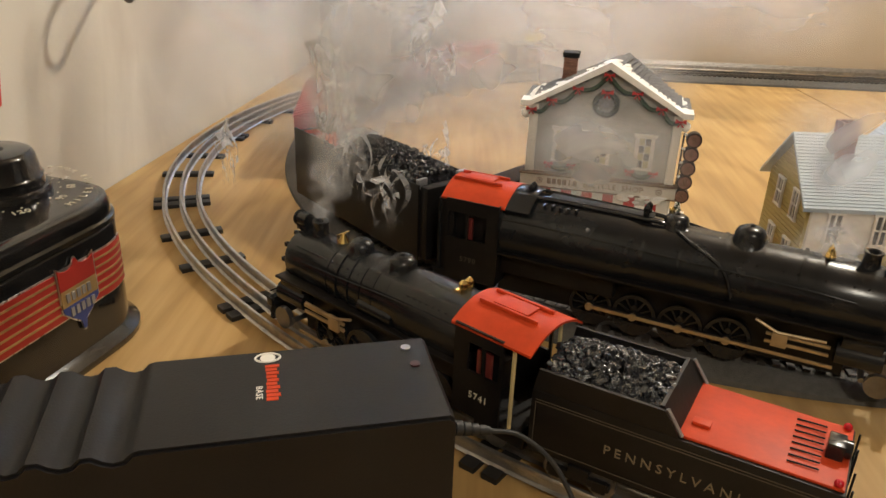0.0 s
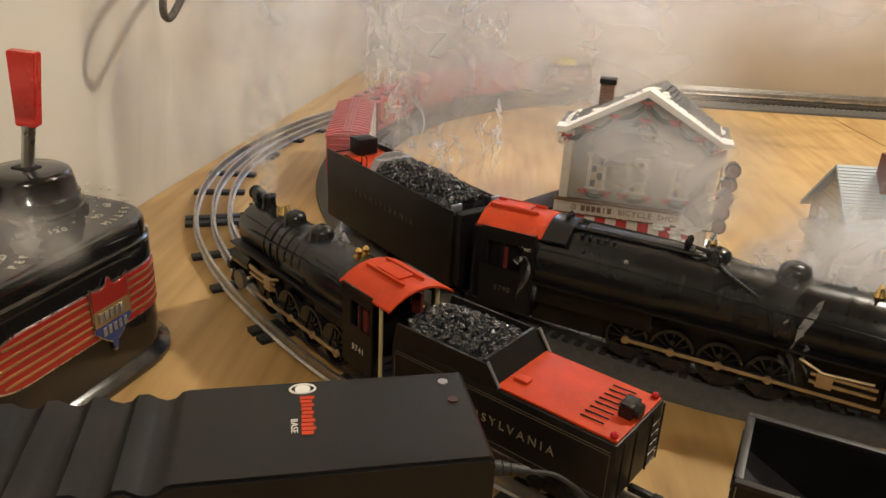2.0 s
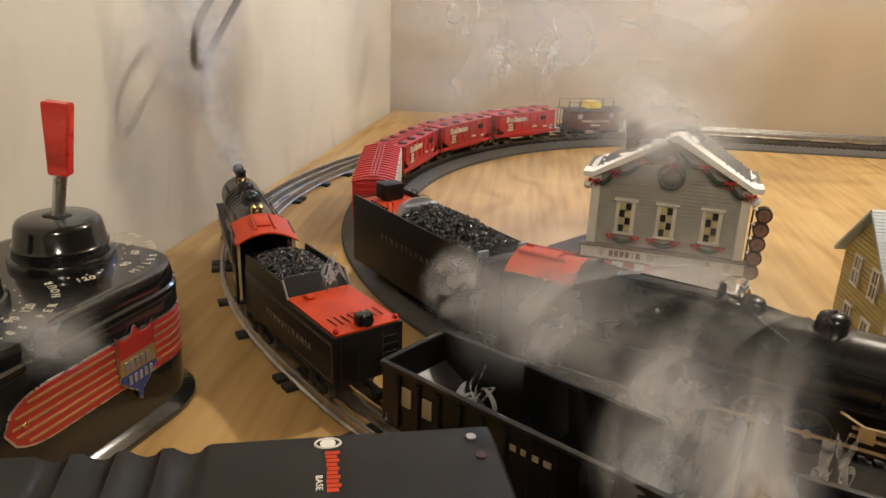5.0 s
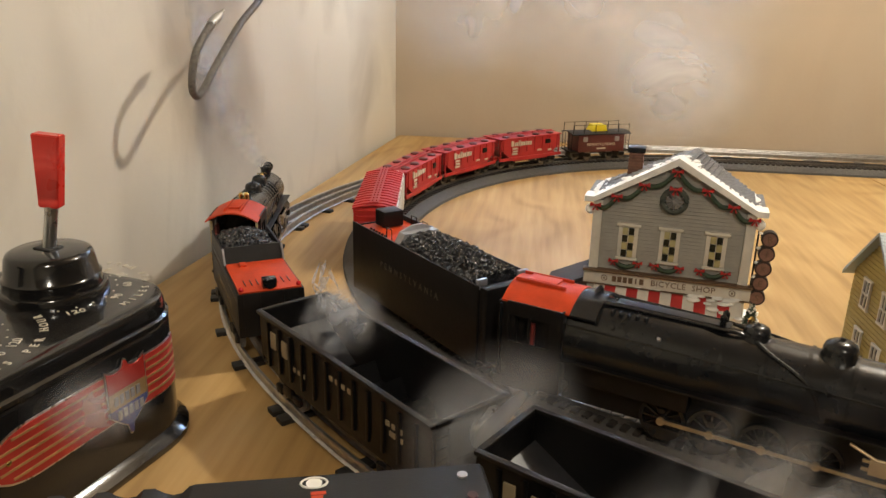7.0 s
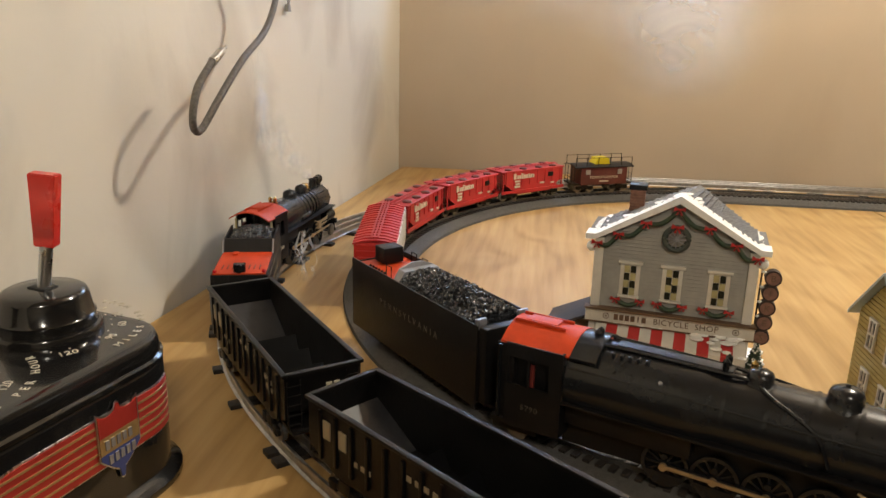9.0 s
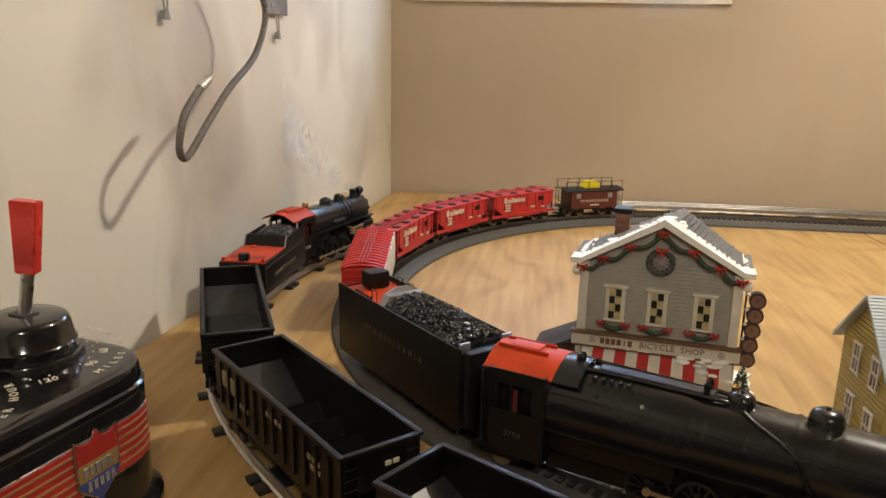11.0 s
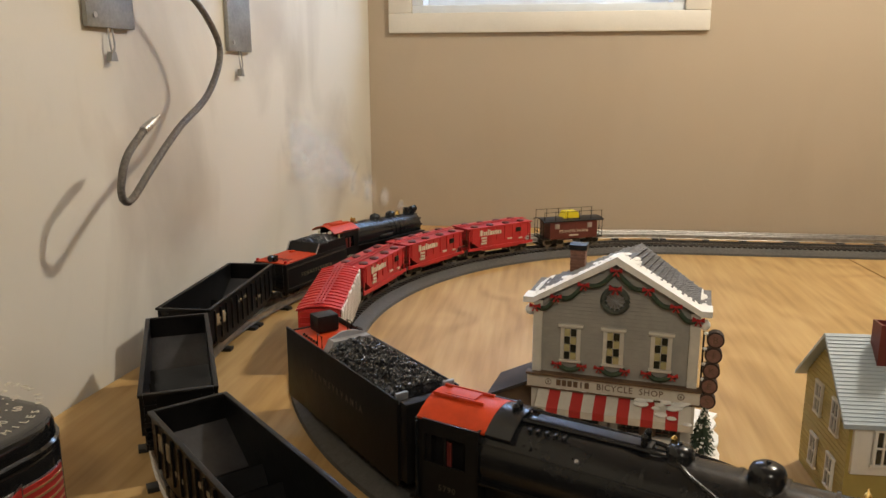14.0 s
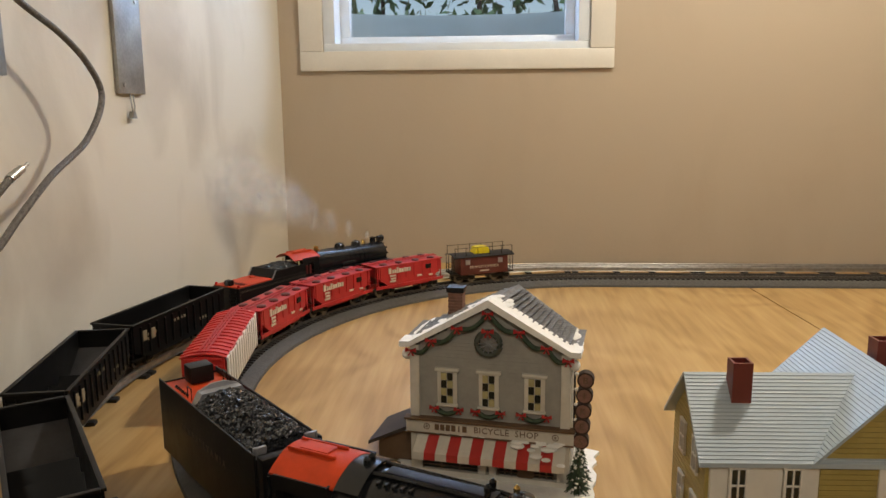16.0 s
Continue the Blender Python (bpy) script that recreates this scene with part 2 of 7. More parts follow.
WOODLEG = mat("pine_leg", (0.40, 0.27, 0.14), 0.6, var=0.3, scale=20)
LENSD = mat("dull_red_lens", (0.05, 0.012, 0.014), 0.3)
JEWEL = mat("red_jewel", (0.5, 0.01, 0.02), 0.15)
TINPLATE = mat("grey_tin", (0.40, 0.40, 0.42), 0.35, metal=0.6, var=0.3)
GLASS = glass("window_glass")


# ---------------------------------------------------------------- mesh tools
def bm_new():
    return bmesh.new()


def box(bm, c, s, bev=0.0, m=None):
    """A box at c of size s, with bevelled edges, turned by m."""
    r = bmesh.ops.create_cube(bm, size=1.0)
    vs = r["verts"]
    bmesh.ops.scale(bm, vec=s, verts=vs)
    if bev:
        es = list({e for v in vs for e in v.link_edges})
        out = bmesh.ops.bevel(bm, geom=es, offset=bev, segments=2, affect="EDGES", profile=0.6)
        vs = list({v for f in out["faces"] for v in f.verts} | {v for v in vs if v.is_valid})
    bmesh.ops.translate(bm, vec=c, verts=vs)
    if m is not None:
        bmesh.ops.transform(bm, matrix=m, verts=vs)
    return vs


def rod(bm, p, q, r, r2=None, n=12):
    p, q = Vector(p), Vector(q)
    d = q - p
    m = Matrix.Translation((p + q) / 2) @ d.to_track_quat("Z", "Y").to_matrix().to_4x4()
    return bmesh.ops.create_cone(bm, cap_ends=True, segments=n, radius1=r, radius2=r if r2 is None else r2, depth=d.length, matrix=m)["verts"]


def ball(bm, c, r, s=(1, 1, 1), sub=2):
    vs = bmesh.ops.create_icosphere(bm, subdivisions=sub, radius=r)["verts"]
    bmesh.ops.scale(bm, vec=s, verts=vs)
    bmesh.ops.translate(bm, vec=c, verts=vs)
    return vs


def prism(bm, pts, axis, a, b):
    """Extrudes an outline along an axis from a to b. Outline points are the two other coordinates in order."""
    def at(p, h):
        return {"x": (h, p[0], p[1]), "y": (p[0], h, p[1]), "z": (p[0], p[1], h)}[axis]
    lo = [bm.verts.new(at(p, a)) for p in pts]
    hi = [bm.verts.new(at(p, b)) for p in pts]
    n = len(pts)
    fs = [bm.faces.new(lo), bm.faces.new(hi)]
    for i in range(n):
        fs.append(bm.faces.new((lo[i], lo[(i + 1) % n], hi[(i + 1) % n], hi[i])))
    bmesh.ops.recalc_face_normals(bm, faces=fs)
    return lo + hi


def lathe(bm, prof, c=(0, 0, 0), n=24):
    """Turns a profile of (radius, height) about z at c."""
    rings = []
    for r, h in prof:
        rings.append([bm.verts.new((c[0] + r * math.cos(6.28318 * i / n), c[1] + r * math.sin(6.28318 * i / n), c[2] + h)) for i in range(n)])
    fs = []
    for a, b in zip(rings, rings[1:]):
        for i in range(n):
            fs.append(bm.faces.new((a[i], a[(i + 1) % n], b[(i + 1) % n], b[i])))
    fs.append(bm.faces.new(rings[0]))
    fs.append(bm.faces.new(rings[-1]))
    bmesh.ops.recalc_face_normals(bm, faces=fs)


def tube(bm, pts, r, n=8, closed=False):
    """A round tube along points."""
    pts = [Vector(p) for p in pts]
    rings = []
    k = len(pts)
    for i, p in enumerate(pts):
        d = (pts[(i + 1) % k if closed else min(i + 1, k - 1)] - pts[i - 1 if (closed or i) else 0]).normalized()
        u = d.cross(Vector((0, 0, 1)))
        if u.length < 1e-3:
            u = d.cross(Vector((0, 1, 0)))
        u.normalize()
        w = d.cross(u)
        rings.append([bm.verts.new(p + r * (math.cos(6.28318 * j / n) * u + math.sin(6.28318 * j / n) * w)) for j in range(n)])
    pairs = list(zip(rings, rings[1:])) + ([(rings[-1], rings[0])] if closed else [])
    fs = []
    for a, b in pairs:
        for j in range(n):
            fs.append(bm.faces.new((a[j], a[(j + 1) % n], b[(j + 1) % n], b[j])))
    if not closed:
        fs += [bm.faces.new(rings[0]), bm.faces.new(rings[-1])]
    bmesh.ops.recalc_face_normals(bm, faces=fs)


def spline(pts, k=8):
    """A smooth line through points."""
    P = [Vector(p) for p in pts]
    P = [2 * P[0] - P[1]] + P + [2 * P[-1] - P[-2]]
    out = []
    for i in range(1, len(P) - 2):
        for j in range(k):
            t = j / k
            a, b, c, d = P[i - 1:i + 3]
            out.append(0.5 * (2 * b + (c - a) * t + (2 * a - 5 * b + 4 * c - d) * t * t + (3 * b - a - 3 * c + d) * t ** 3))
    return out + [P[-2]]


def data(name, bm, material, smooth=True):
    me = bpy.data.meshes.new(name)
    bm.to_mesh(me)
    bm.free()
    me.materials.append(material)
    if smooth:
        me.shade_smooth()
        me.set_sharp_from_angle(angle=radians(38))
    return me


def part(name, bm, material, parent, label="", m=None):
    ob = new(name, data(name, bm, material))
    ob.parent = parent
    if m is not None:
        ob.matrix_basis = m
    if label:
        ob["label"] = label
    return ob


def solo(name, bm, material, label, category, kind="", group="", m=None):
    ob = new(name, data(name, bm, material))
    if m is not None:
        ob.matrix_basis = m
    return tagged(ob, label, category, group, kind)


def empty(name, m, label, category, group=""):
    ob = new(name)
    ob.empty_display_size = 0.02
    ob.matrix_basis = m
    return tagged(ob, label, category, group)


def words(name, text, size, material, parent, m, depth=0.0004, spacing=1.0, label=""):
    """Letters in the built-in font, as a thin mesh."""
    cu = bpy.data.curves.new(name, "FONT")
    cu.body, cu.size, cu.extrude, cu.align_x, cu.align_y, cu.space_character = text, size, depth, "CENTER", "CENTER", spacing
    cu.resolution_u = 2
    tmp = bpy.data.objects.new(name + "_tmp", cu)
    scene.collection.objects.link(tmp)
    me = bpy.data.meshes.new_from_object(tmp.evaluated_get(bpy.context.evaluated_depsgraph_get()))
    bpy.data.objects.remove(tmp)
    bpy.data.curves.remove(cu)
    me.materials.clear()
    me.materials.append(material)
    ob = new(name, me)
    ob.parent = parent
    ob.matrix_basis = m
    if label:
        ob["label"] = label
    return ob


# ---------------------------------------------------------------- room
FLOOR_Z, CEIL_Z, BACK_Y = -0.76, 1.42, 1.78
bm = bm_new()
box(bm, (1.2, 0.3, FLOOR_Z - 0.05), (5.4, 5.0, 0.1))
solo("floor", bm, FLOORM, "bare grey concrete basement floor", "floor", "structure")
# unseen ceiling, its height assumed and its colour dark to cut bounced light
bm = bm_new()
box(bm, (1.2, -0.1, CEIL_Z + 0.01), (5.4, 4.2, 0.02))
solo("ceiling", bm, CEIL, "unseen dark brown ceiling, added to close the room and limit bounce", "ceiling", "structure")

# the back wall with its window opening
WX0, WX1, WZ0, WZ1 = -0.178, 0.388, 0.458, 0.86
bm = bm_new()
wy, wt = BACK_Y + 0.11, 0.22
for x0, x1, z0, z1 in ((-0.6, WX0, FLOOR_Z, CEIL_Z), (WX1, 3.9, FLOOR_Z, CEIL_Z), (WX0, WX1, FLOOR_Z, WZ0), (WX0, WX1, WZ1, CEIL_Z)):
    box(bm, ((x0 + x1) / 2, wy, (z0 + z1) / 2), (x1 - x0, wt, z1 - z0))
solo("wall_north", bm, WALL_B, "warm tan painted basement wall with a high window", "wall", "structure")

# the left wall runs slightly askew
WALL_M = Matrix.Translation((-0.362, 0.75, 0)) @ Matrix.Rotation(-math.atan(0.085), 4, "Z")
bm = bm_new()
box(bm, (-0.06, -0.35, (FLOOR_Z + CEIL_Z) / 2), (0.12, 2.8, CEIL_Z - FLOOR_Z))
solo("wall_west", bm, WALL_L, "cream painted wall with faint stains and painted-in smoke shadow", "wall", "structure", m=WALL_M)
# unseen east and south walls, kept dark so little light bounces back
bm = bm_new()
box(bm, (3.8, 0.3, (FLOOR_Z + CEIL_Z) / 2), (0.12, 5.0, CEIL_Z - FLOOR_Z))
solo("wall_east", bm, PANEL, "unseen brown wall, added to close the room and limit bounce", "wall", "structure")
bm = bm_new()
box(bm, (1.2, -2.05, (FLOOR_Z + CEIL_Z) / 2), (5.4, 0.12, CEIL_Z - FLOOR_Z))
solo("wall_south", bm, PANEL, "unseen brown wall, added to close the room and limit bounce", "wall", "structure")

# window
win = empty("window_1", pose(0, BACK_Y, 0), "small white basement window with wide painted trim", "window")
win["kind"] = "structure"
for nm, c, s in (("bottom_trim", (0.105, -0.0045, 0.4375), (0.666, 0.009, 0.041)), ("side_trim", (-0.203, -0.0045, 0.68), (0.05, 0.009, 0.444)),
                 ("side_trim", (0.413, -0.0045, 0.68), (0.05, 0.009, 0.444)), ("top_trim", (0.105, -0.0045, 0.885), (0.566, 0.009, 0.05))):
    bm = bm_new()
    box(bm, c, s, 0.003)
    part(nm, bm, TRIMW, win)
for nm, c, s in (("window_frame", (0.105, 0.06, WZ0 + 0.008), (0.566, 0.12, 0.016)), ("window_frame", (WX0 + 0.0125, 0.06, 0.667), (0.025, 0.12, 0.386)),
                 ("window_frame", (WX1 - 0.0125, 0.06, 0.667), (0.025, 0.12, 0.386)),
                 ("sash", (0.105, 0.085, 0.4835), (0.516, 0.03, 0.019)), ("sash", (-0.1425, 0.085, 0.667), (0.021, 0.03, 0.348)), ("sash", (0.3525, 0.085, 0.667), (0.021, 0.03, 0.348))):
    bm = bm_new()
    box(bm, c, s, 0.002)
    part(nm, bm, SASHW, win)
bm = bm_new()
box(bm, (0.105, 0.088, 0.667), (0.474, 0.004, 0.348))
pane = part("pane", bm, GLASS, win, "clear window glass")
pane.visible_shadow = False

# outside: corrugated window well, soil and a hedge
bm = bm_new()
N_ = 40
for k in range(26):
    z = 0.30 + 0.018 * k
    if z > 0.622:
        break
    ring = []
    rr = 0.46 + 0.0025 * (k % 2)
    for i in range(N_ + 1):
        a = math.pi * i / N_
        ring.append(bm.verts.new((0.105 + 1.25 * rr * math.cos(a), BACK_Y + 0.23 + rr * math.sin(a), z)))
    if k:
        for i in range(N_):
            bm.faces.new((last[i], last[i + 1], ring[i + 1], ring[i]))
    last = ring
bmesh.ops.solidify(bm, geom=bm.faces[:], thickness=0.004)
solo("window_well", bm, WELL, "corrugated galvanised steel window well outside the window", "window well", "structure")
bm = bm_new()
for x0, x1, y0, y1 in ((-6, 6, BACK_Y + 0.72, BACK_Y + 8), (-6, -0.50, BACK_Y + 0.22, BACK_Y + 0.72), (0.71, 6, BACK_Y + 0.22, BACK_Y + 0.72)):
    box(bm, ((x0 + x1) / 2, (y0 + y1) / 2, 0.54), (x1 - x0, y1 - y0, 0.08))
box(bm, (0.105, BACK_Y + 0.52, 0.27), (1.25, 0.58, 0.06))
solo("ground", bm, SOIL, "bare garden soil outside the basement window", "ground", "structure")
rng = random.Random(5)
hedge = empty("hedge", pose(0.2, BACK_Y + 1.5, 0.58), "leafy green hedge outside the window", "hedge")
bm = bm_new()
for i in range(12):
    x = rng.uniform(-1.1, 1.1)
    rod(bm, (x, rng.uniform(-.1, .1), 0), (x + rng.uniform(-.1, .1), rng.uniform(-.1, .1), 0.6), 0.012, 0.004, 6)
part("stem", bm, BARK, hedge)
bm = bm_new()
for i in range(2600):
    p = Vector((rng.uniform(-1.3, 1.3), rng.gauss(0, 0.2), 0.03 + 0.62 * rng.random() ** 0.8))
    q = Euler((rng.uniform(0, 6), rng.uniform(0, 6), rng.uniform(0, 6))).to_matrix()
    s = rng.uniform(0.018, 0.04)
    vs = [bm.verts.new(p + q @ Vector(v) * s) for v in ((-1, 0, 0), (0, -0.45, 0.1), (1, 0, 0), (0, 0.45, 0.1))]
    bm.faces.new(vs)
crown = part("crown", bm, LEAF, hedge)
crown["kind"] = "stuff"

# ---------------------------------------------------------------- table
table = empty("layout_table", pose(0, 0, 0), "plywood train table with a seam between two sheets", "table")
for nm, pts in (("sheet", ((-0.375, -0.45), (0.792, -0.45), (0.652, 1.765), (-0.263, 1.765), (-0.36, 0.75))), ("sheet", ((0.7945, -0.45), (2.4, -0.45), (2.4, 1.765), (0.6545, 1.765)))):
    bm = bm_new()
    prism(bm, pts, "z", -0.018, 0.0)
    part(nm, bm, PLY, table)
for x, y in ((-0.2, -0.35), (2.3, -0.35), (-0.15, 1.6), (2.3, 1.6), (0.8, -0.35), (0.8, 1.6)):
    bm = bm_new()
    box(bm, (x, y, (FLOOR_Z - 0.106) / 2), (0.085, 0.085, -FLOOR_Z - 0.106), 0.004)
    part("leg", bm, WOODLEG, table)
for c, s in (((1.05, -0.35, -0.062), (2.6, 0.04, 0.088)), ((1.05, 1.6, -0.062), (2.6, 0.04, 0.088)), ((2.3, 0.62, -0.062), (0.04, 1.9, 0.088)), ((-0.2, 0.5, -0.062), (0.04, 1.66, 0.088))):
    bm = bm_new()
    box(bm, c, s, 0.003)
    part("rail", bm, WOODLEG, table)

# ---------------------------------------------------------------- tracks
IC, IR, IZ = Vector((0.382, 1.045)), 0.535, 0.0165
OC, OR, OZ = Vector((0.347, 1.03)), 0.655, 0.0135
STRAIGHT = 1.1
EASE, WIDE = radians(50), 1.05
PULL, PULL_S = 0.042, 0.70  # the hand-laid outer curve is pulled inwards on the far side


def pulled(s, half):
    """How far the outer curve lies inside its circle at s, and its slope."""
    if s <= PULL_S or s >= half:
        return 0.0, 0.0
    k = math.pi / (half - PULL_S)
    return PULL * math.sin(k * (s - PULL_S)) ** 2, PULL * k * math.sin(2 * k * (s - PULL_S))


def on_oval(c, r, s, off=0.0):
    """The point and heading (radians) at arc length s, clockwise from the near side's left end. off: to the outside.
    The outer loop eases into a wider curve along its near side."""
    half = math.pi * r
    if c is OC and s < EASE * r:
        b = EASE - (EASE * r - s) / WIDE
        cx, cy = c.x + (WIDE - r) * math.sin(EASE), c.y + (WIDE - r) * math.cos(EASE)
        if b > 0:
            return Vector((cx - (WIDE + off) * math.sin(b), cy - (WIDE + off) * math.cos(b))), math.pi - b
        return Vector((cx - b * WIDE, cy - WIDE - off)), math.pi
    if s < 0:
        return Vector((c.x - s, c.y - r - off)), math.pi
    if s <= half:
        a = s / r
        d, slope = pulled(s, half) if c is OC else (0.0, 0.0)
        q = r + off - d
        return Vector((c.x - q * math.sin(a), c.y - q * math.cos(a))), math.pi - a - math.atan(slope)
    return Vector((c.x + s - half, c.y + r + off)), 0.0


def rail_line(c, r, z, off, n=120):
    half = math.pi * r
    s0 = (EASE * (OR - WIDE) - 0.80) if c is OC else -STRAIGHT
    s1 = half + (on_oval(c, r, s0)[0].x - c.x)
    pts = []
    for s in [s0] + [half * i / n + (1 - i / n) * (s0 + 0.55) for i in range(n + 1)] + [s1]:
        p, _ = on_oval(c, r, s, off)
        pts.append((p.x, p.y, z))
    a, b = Vector(pts[-1]), Vector(pts[0])
    mid, q = (a + b) / 2, (a.y - b.y) / 2
    for i in range(1, n):
        w = math.pi * i / n
        pts.append((mid.x + q * math.sin(w), mid.y + q * math.cos(w), z))
    return pts


def ribbon(bm, c, r, prof):
    """Sweeps a closed profile of (offset, height) round an oval."""
    lines = [rail_line(c, r, z, o) for o, z in prof]
    vs = [[bm.verts.new(p) for p in l] for l in lines]
    k, n = len(vs), len(vs[0])
    for a in range(k):
        for i in range(n):
            b, j = (a + 1) % k, (i + 1) % n
            bm.faces.new((vs[a][i], vs[a][j], vs[b][j], vs[b][i]))
    bmesh.ops.recalc_face_normals(bm, faces=bm.faces[:])


otrack = empty("tubular_track", pose(0, 0, 0), "three-rail tubular steel toy train track on black metal ties", "track")
for off in (-0.0175, 0.0, 0.0175):
    bm = bm_new()
    w, h = 0.0017, OZ
    ribbon(bm, OC, OR, [(off - w, h - 0.001), (off - w * 0.6, h), (off + w * 0.6, h), (off + w, h - 0.001), (off + w, h - 0.003), (off + 0.0006, h - 0.0042), (off + 0.0006, 0.0052), (off + 0.003, 0.0042), (off - 0.003, 0.0042), (off - 0.0006, 0.0052), (off - 0.0006, h - 0.0042), (off - w, h - 0.003)])
    part("rail", bm, STEEL, otrack)
bm = bm_new()
box(bm, (0, 0, 0.0022), (0.011, 0.058, 0.0044), 0.0008)
tie_me = data("tie", bm, TIE)
ss = []
sec = math.pi * OR / 8
for k in range(-3, 13):
    for f in (0.03, 0.36, 0.64, 0.97):
        ss.append((k + f) * sec)
for s in ss:
    if -STRAIGHT < s < math.pi * OR + STRAIGHT:
        p, h = on_oval(OC, OR, s)
        ob = new("tie", tie_me)
        ob.parent = otrack
        ob.matrix_basis = Matrix.Translation((p.x, p.y, 0)) @ Matrix.Rotation(h, 4, "Z")

itrack = empty("roadbed_track", pose(0, 0, 0), "toy train track on grey moulded plastic roadbed", "track")
bm = bm_new()
ribbon(bm, IC, IR, [(-0.040, 0.0002), (-0.039, 0.004), (-0.026, 0.0112), (0.026, 0.0112), (0.039, 0.004), (0.040, 0.0002)])
part("roadbed", bm, ROADBED, itrack)
for off in (-0.0120, 0.0120):
    bm = bm_new()
    ribbon(bm, IC, IR, [(off - 0.0009, IZ), (off + 0.0009, IZ), (off + 0.0009, 0.0118), (off - 0.0009, 0.0118)])
    part("rail", bm, STEELD, itrack)
bm = bm_new()
box(bm, (0, 0, 0.0122), (0.0052, 0.044, 0.0022))
sl_me = data("sleeper", bm, SLEEPER)
n_sl = 0
s = -0.28
while s < math.pi * IR + 0.62 and n_sl < 300:
    p, h = on_oval(IC, IR, s)
    ob = new("sleeper", sl_me)
    ob.parent = itrack
    ob.matrix_basis = Matrix.Translation((p.x, p.y, 0)) @ Matrix.Rotation(h, 4, "Z")
    s += 0.0098
    n_sl += 1


# ---------------------------------------------------------------- rolling stock
def on_track(c, r, z, s, h, flip=False, aside=0.0):
    """The pose of a vehicle whose trucks stand at s + h and s - h, its body set aside by a little."""
    a, _ = on_oval(c, r, s + h)
    b, _ = on_oval(c, r, s - h)
    d = (a - b) if not flip else (b - a)
    p = (a + b) / 2
    return Matrix.Translation((p.x, p.y, z)) @ Matrix.Rotation(math.atan2(d.y, d.x), 4, "Z") @ Matrix.Translation((0, aside, 0))


def wheel_mesh(name, r, w=0.004):
    bm = bm_new()
    rod(bm, (0, -w / 2, 0), (0, w / 2, 0), r, n=20)
    rod(bm, (0, -w / 2 - 0.0006, 0), (0, w / 2 + 0.0006, 0), r * 0.55, n=16)
    return data(name, bm, STEELD)


WHEEL = wheel_mesh("wheel", 0.0082)


def truck(parent, x, gauge=0.030, y0=0.0):
    """A two-axle truck frame with its wheels."""
    bm = bm_new()
    for y in (y0 - gauge / 2 - 0.004, y0 + gauge / 2 + 0.004):
        box(bm, (x, y, 0.0095), (0.036, 0.003, 0.005), 0.0008)
        box(bm, (x, y, 0.0125), (0.012, 0.004, 0.008), 0.0008)
        for dx in (-0.0125, 0.0125):
            box(bm, (x + dx, y, 0.0088), (0.008, 0.004, 0.007), 0.001)
            rod(bm, (x + dx * 0.3, y - 0.001, 0.006), (x + dx * 0.3, y - 0.001, 0.014), 0.002, n=8)
    box(bm, (x, y0, 0.013), (0.010, gauge + 0.008, 0.005), 0.0008)
    box(bm, (x, y0 / 2, 0.0165), (0.012, 0.020, 0.005), 0.0008)
    t = part("truck", bm, BLACKM, parent)
    for dx in (-0.0125, 0.0125):
        for y in (y0 - gauge / 2, y0 + gauge / 2):
            w = new("wheel", WHEEL)
            w.parent = t
            w.matrix_basis = Matrix.Translation((x + dx, y, 0.0082))
    return t


def coupler(parent, x, sign):
    bm = bm_new()
    box(bm, (x + sign * 0.007, 0, 0.0125), (0.016, 0.004, 0.004), 0.0008)
    box(bm, (x + sign * 0.016, 0.002, 0.0125), (0.006, 0.008, 0.006), 0.001)
    return part("coupler", bm, BLACKM, parent)


def bars(parent, name, material, x, y, z, widths, h, gap=0.0012, side=1):
    """Unreadable lettering as plain bars on a side wall."""
    bm = bm_new()
    cx = x
    for w in widths:
        box(bm, (cx + w / 2, y, z), (w, 0.0006, h))
        cx += w + gap
    return part(name, bm, material, parent)


PITCH, HOP_BACK = 0.2385, 0.022
INSIDE = -0.008  # long bodies hang towards the inside of the curve
# paler copy for the front slope sheet, where light catches it
SLOPE = mat("lit_slope_sheet", (0.030, 0.030, 0.034), 0.4, var=0.4, scale=60)


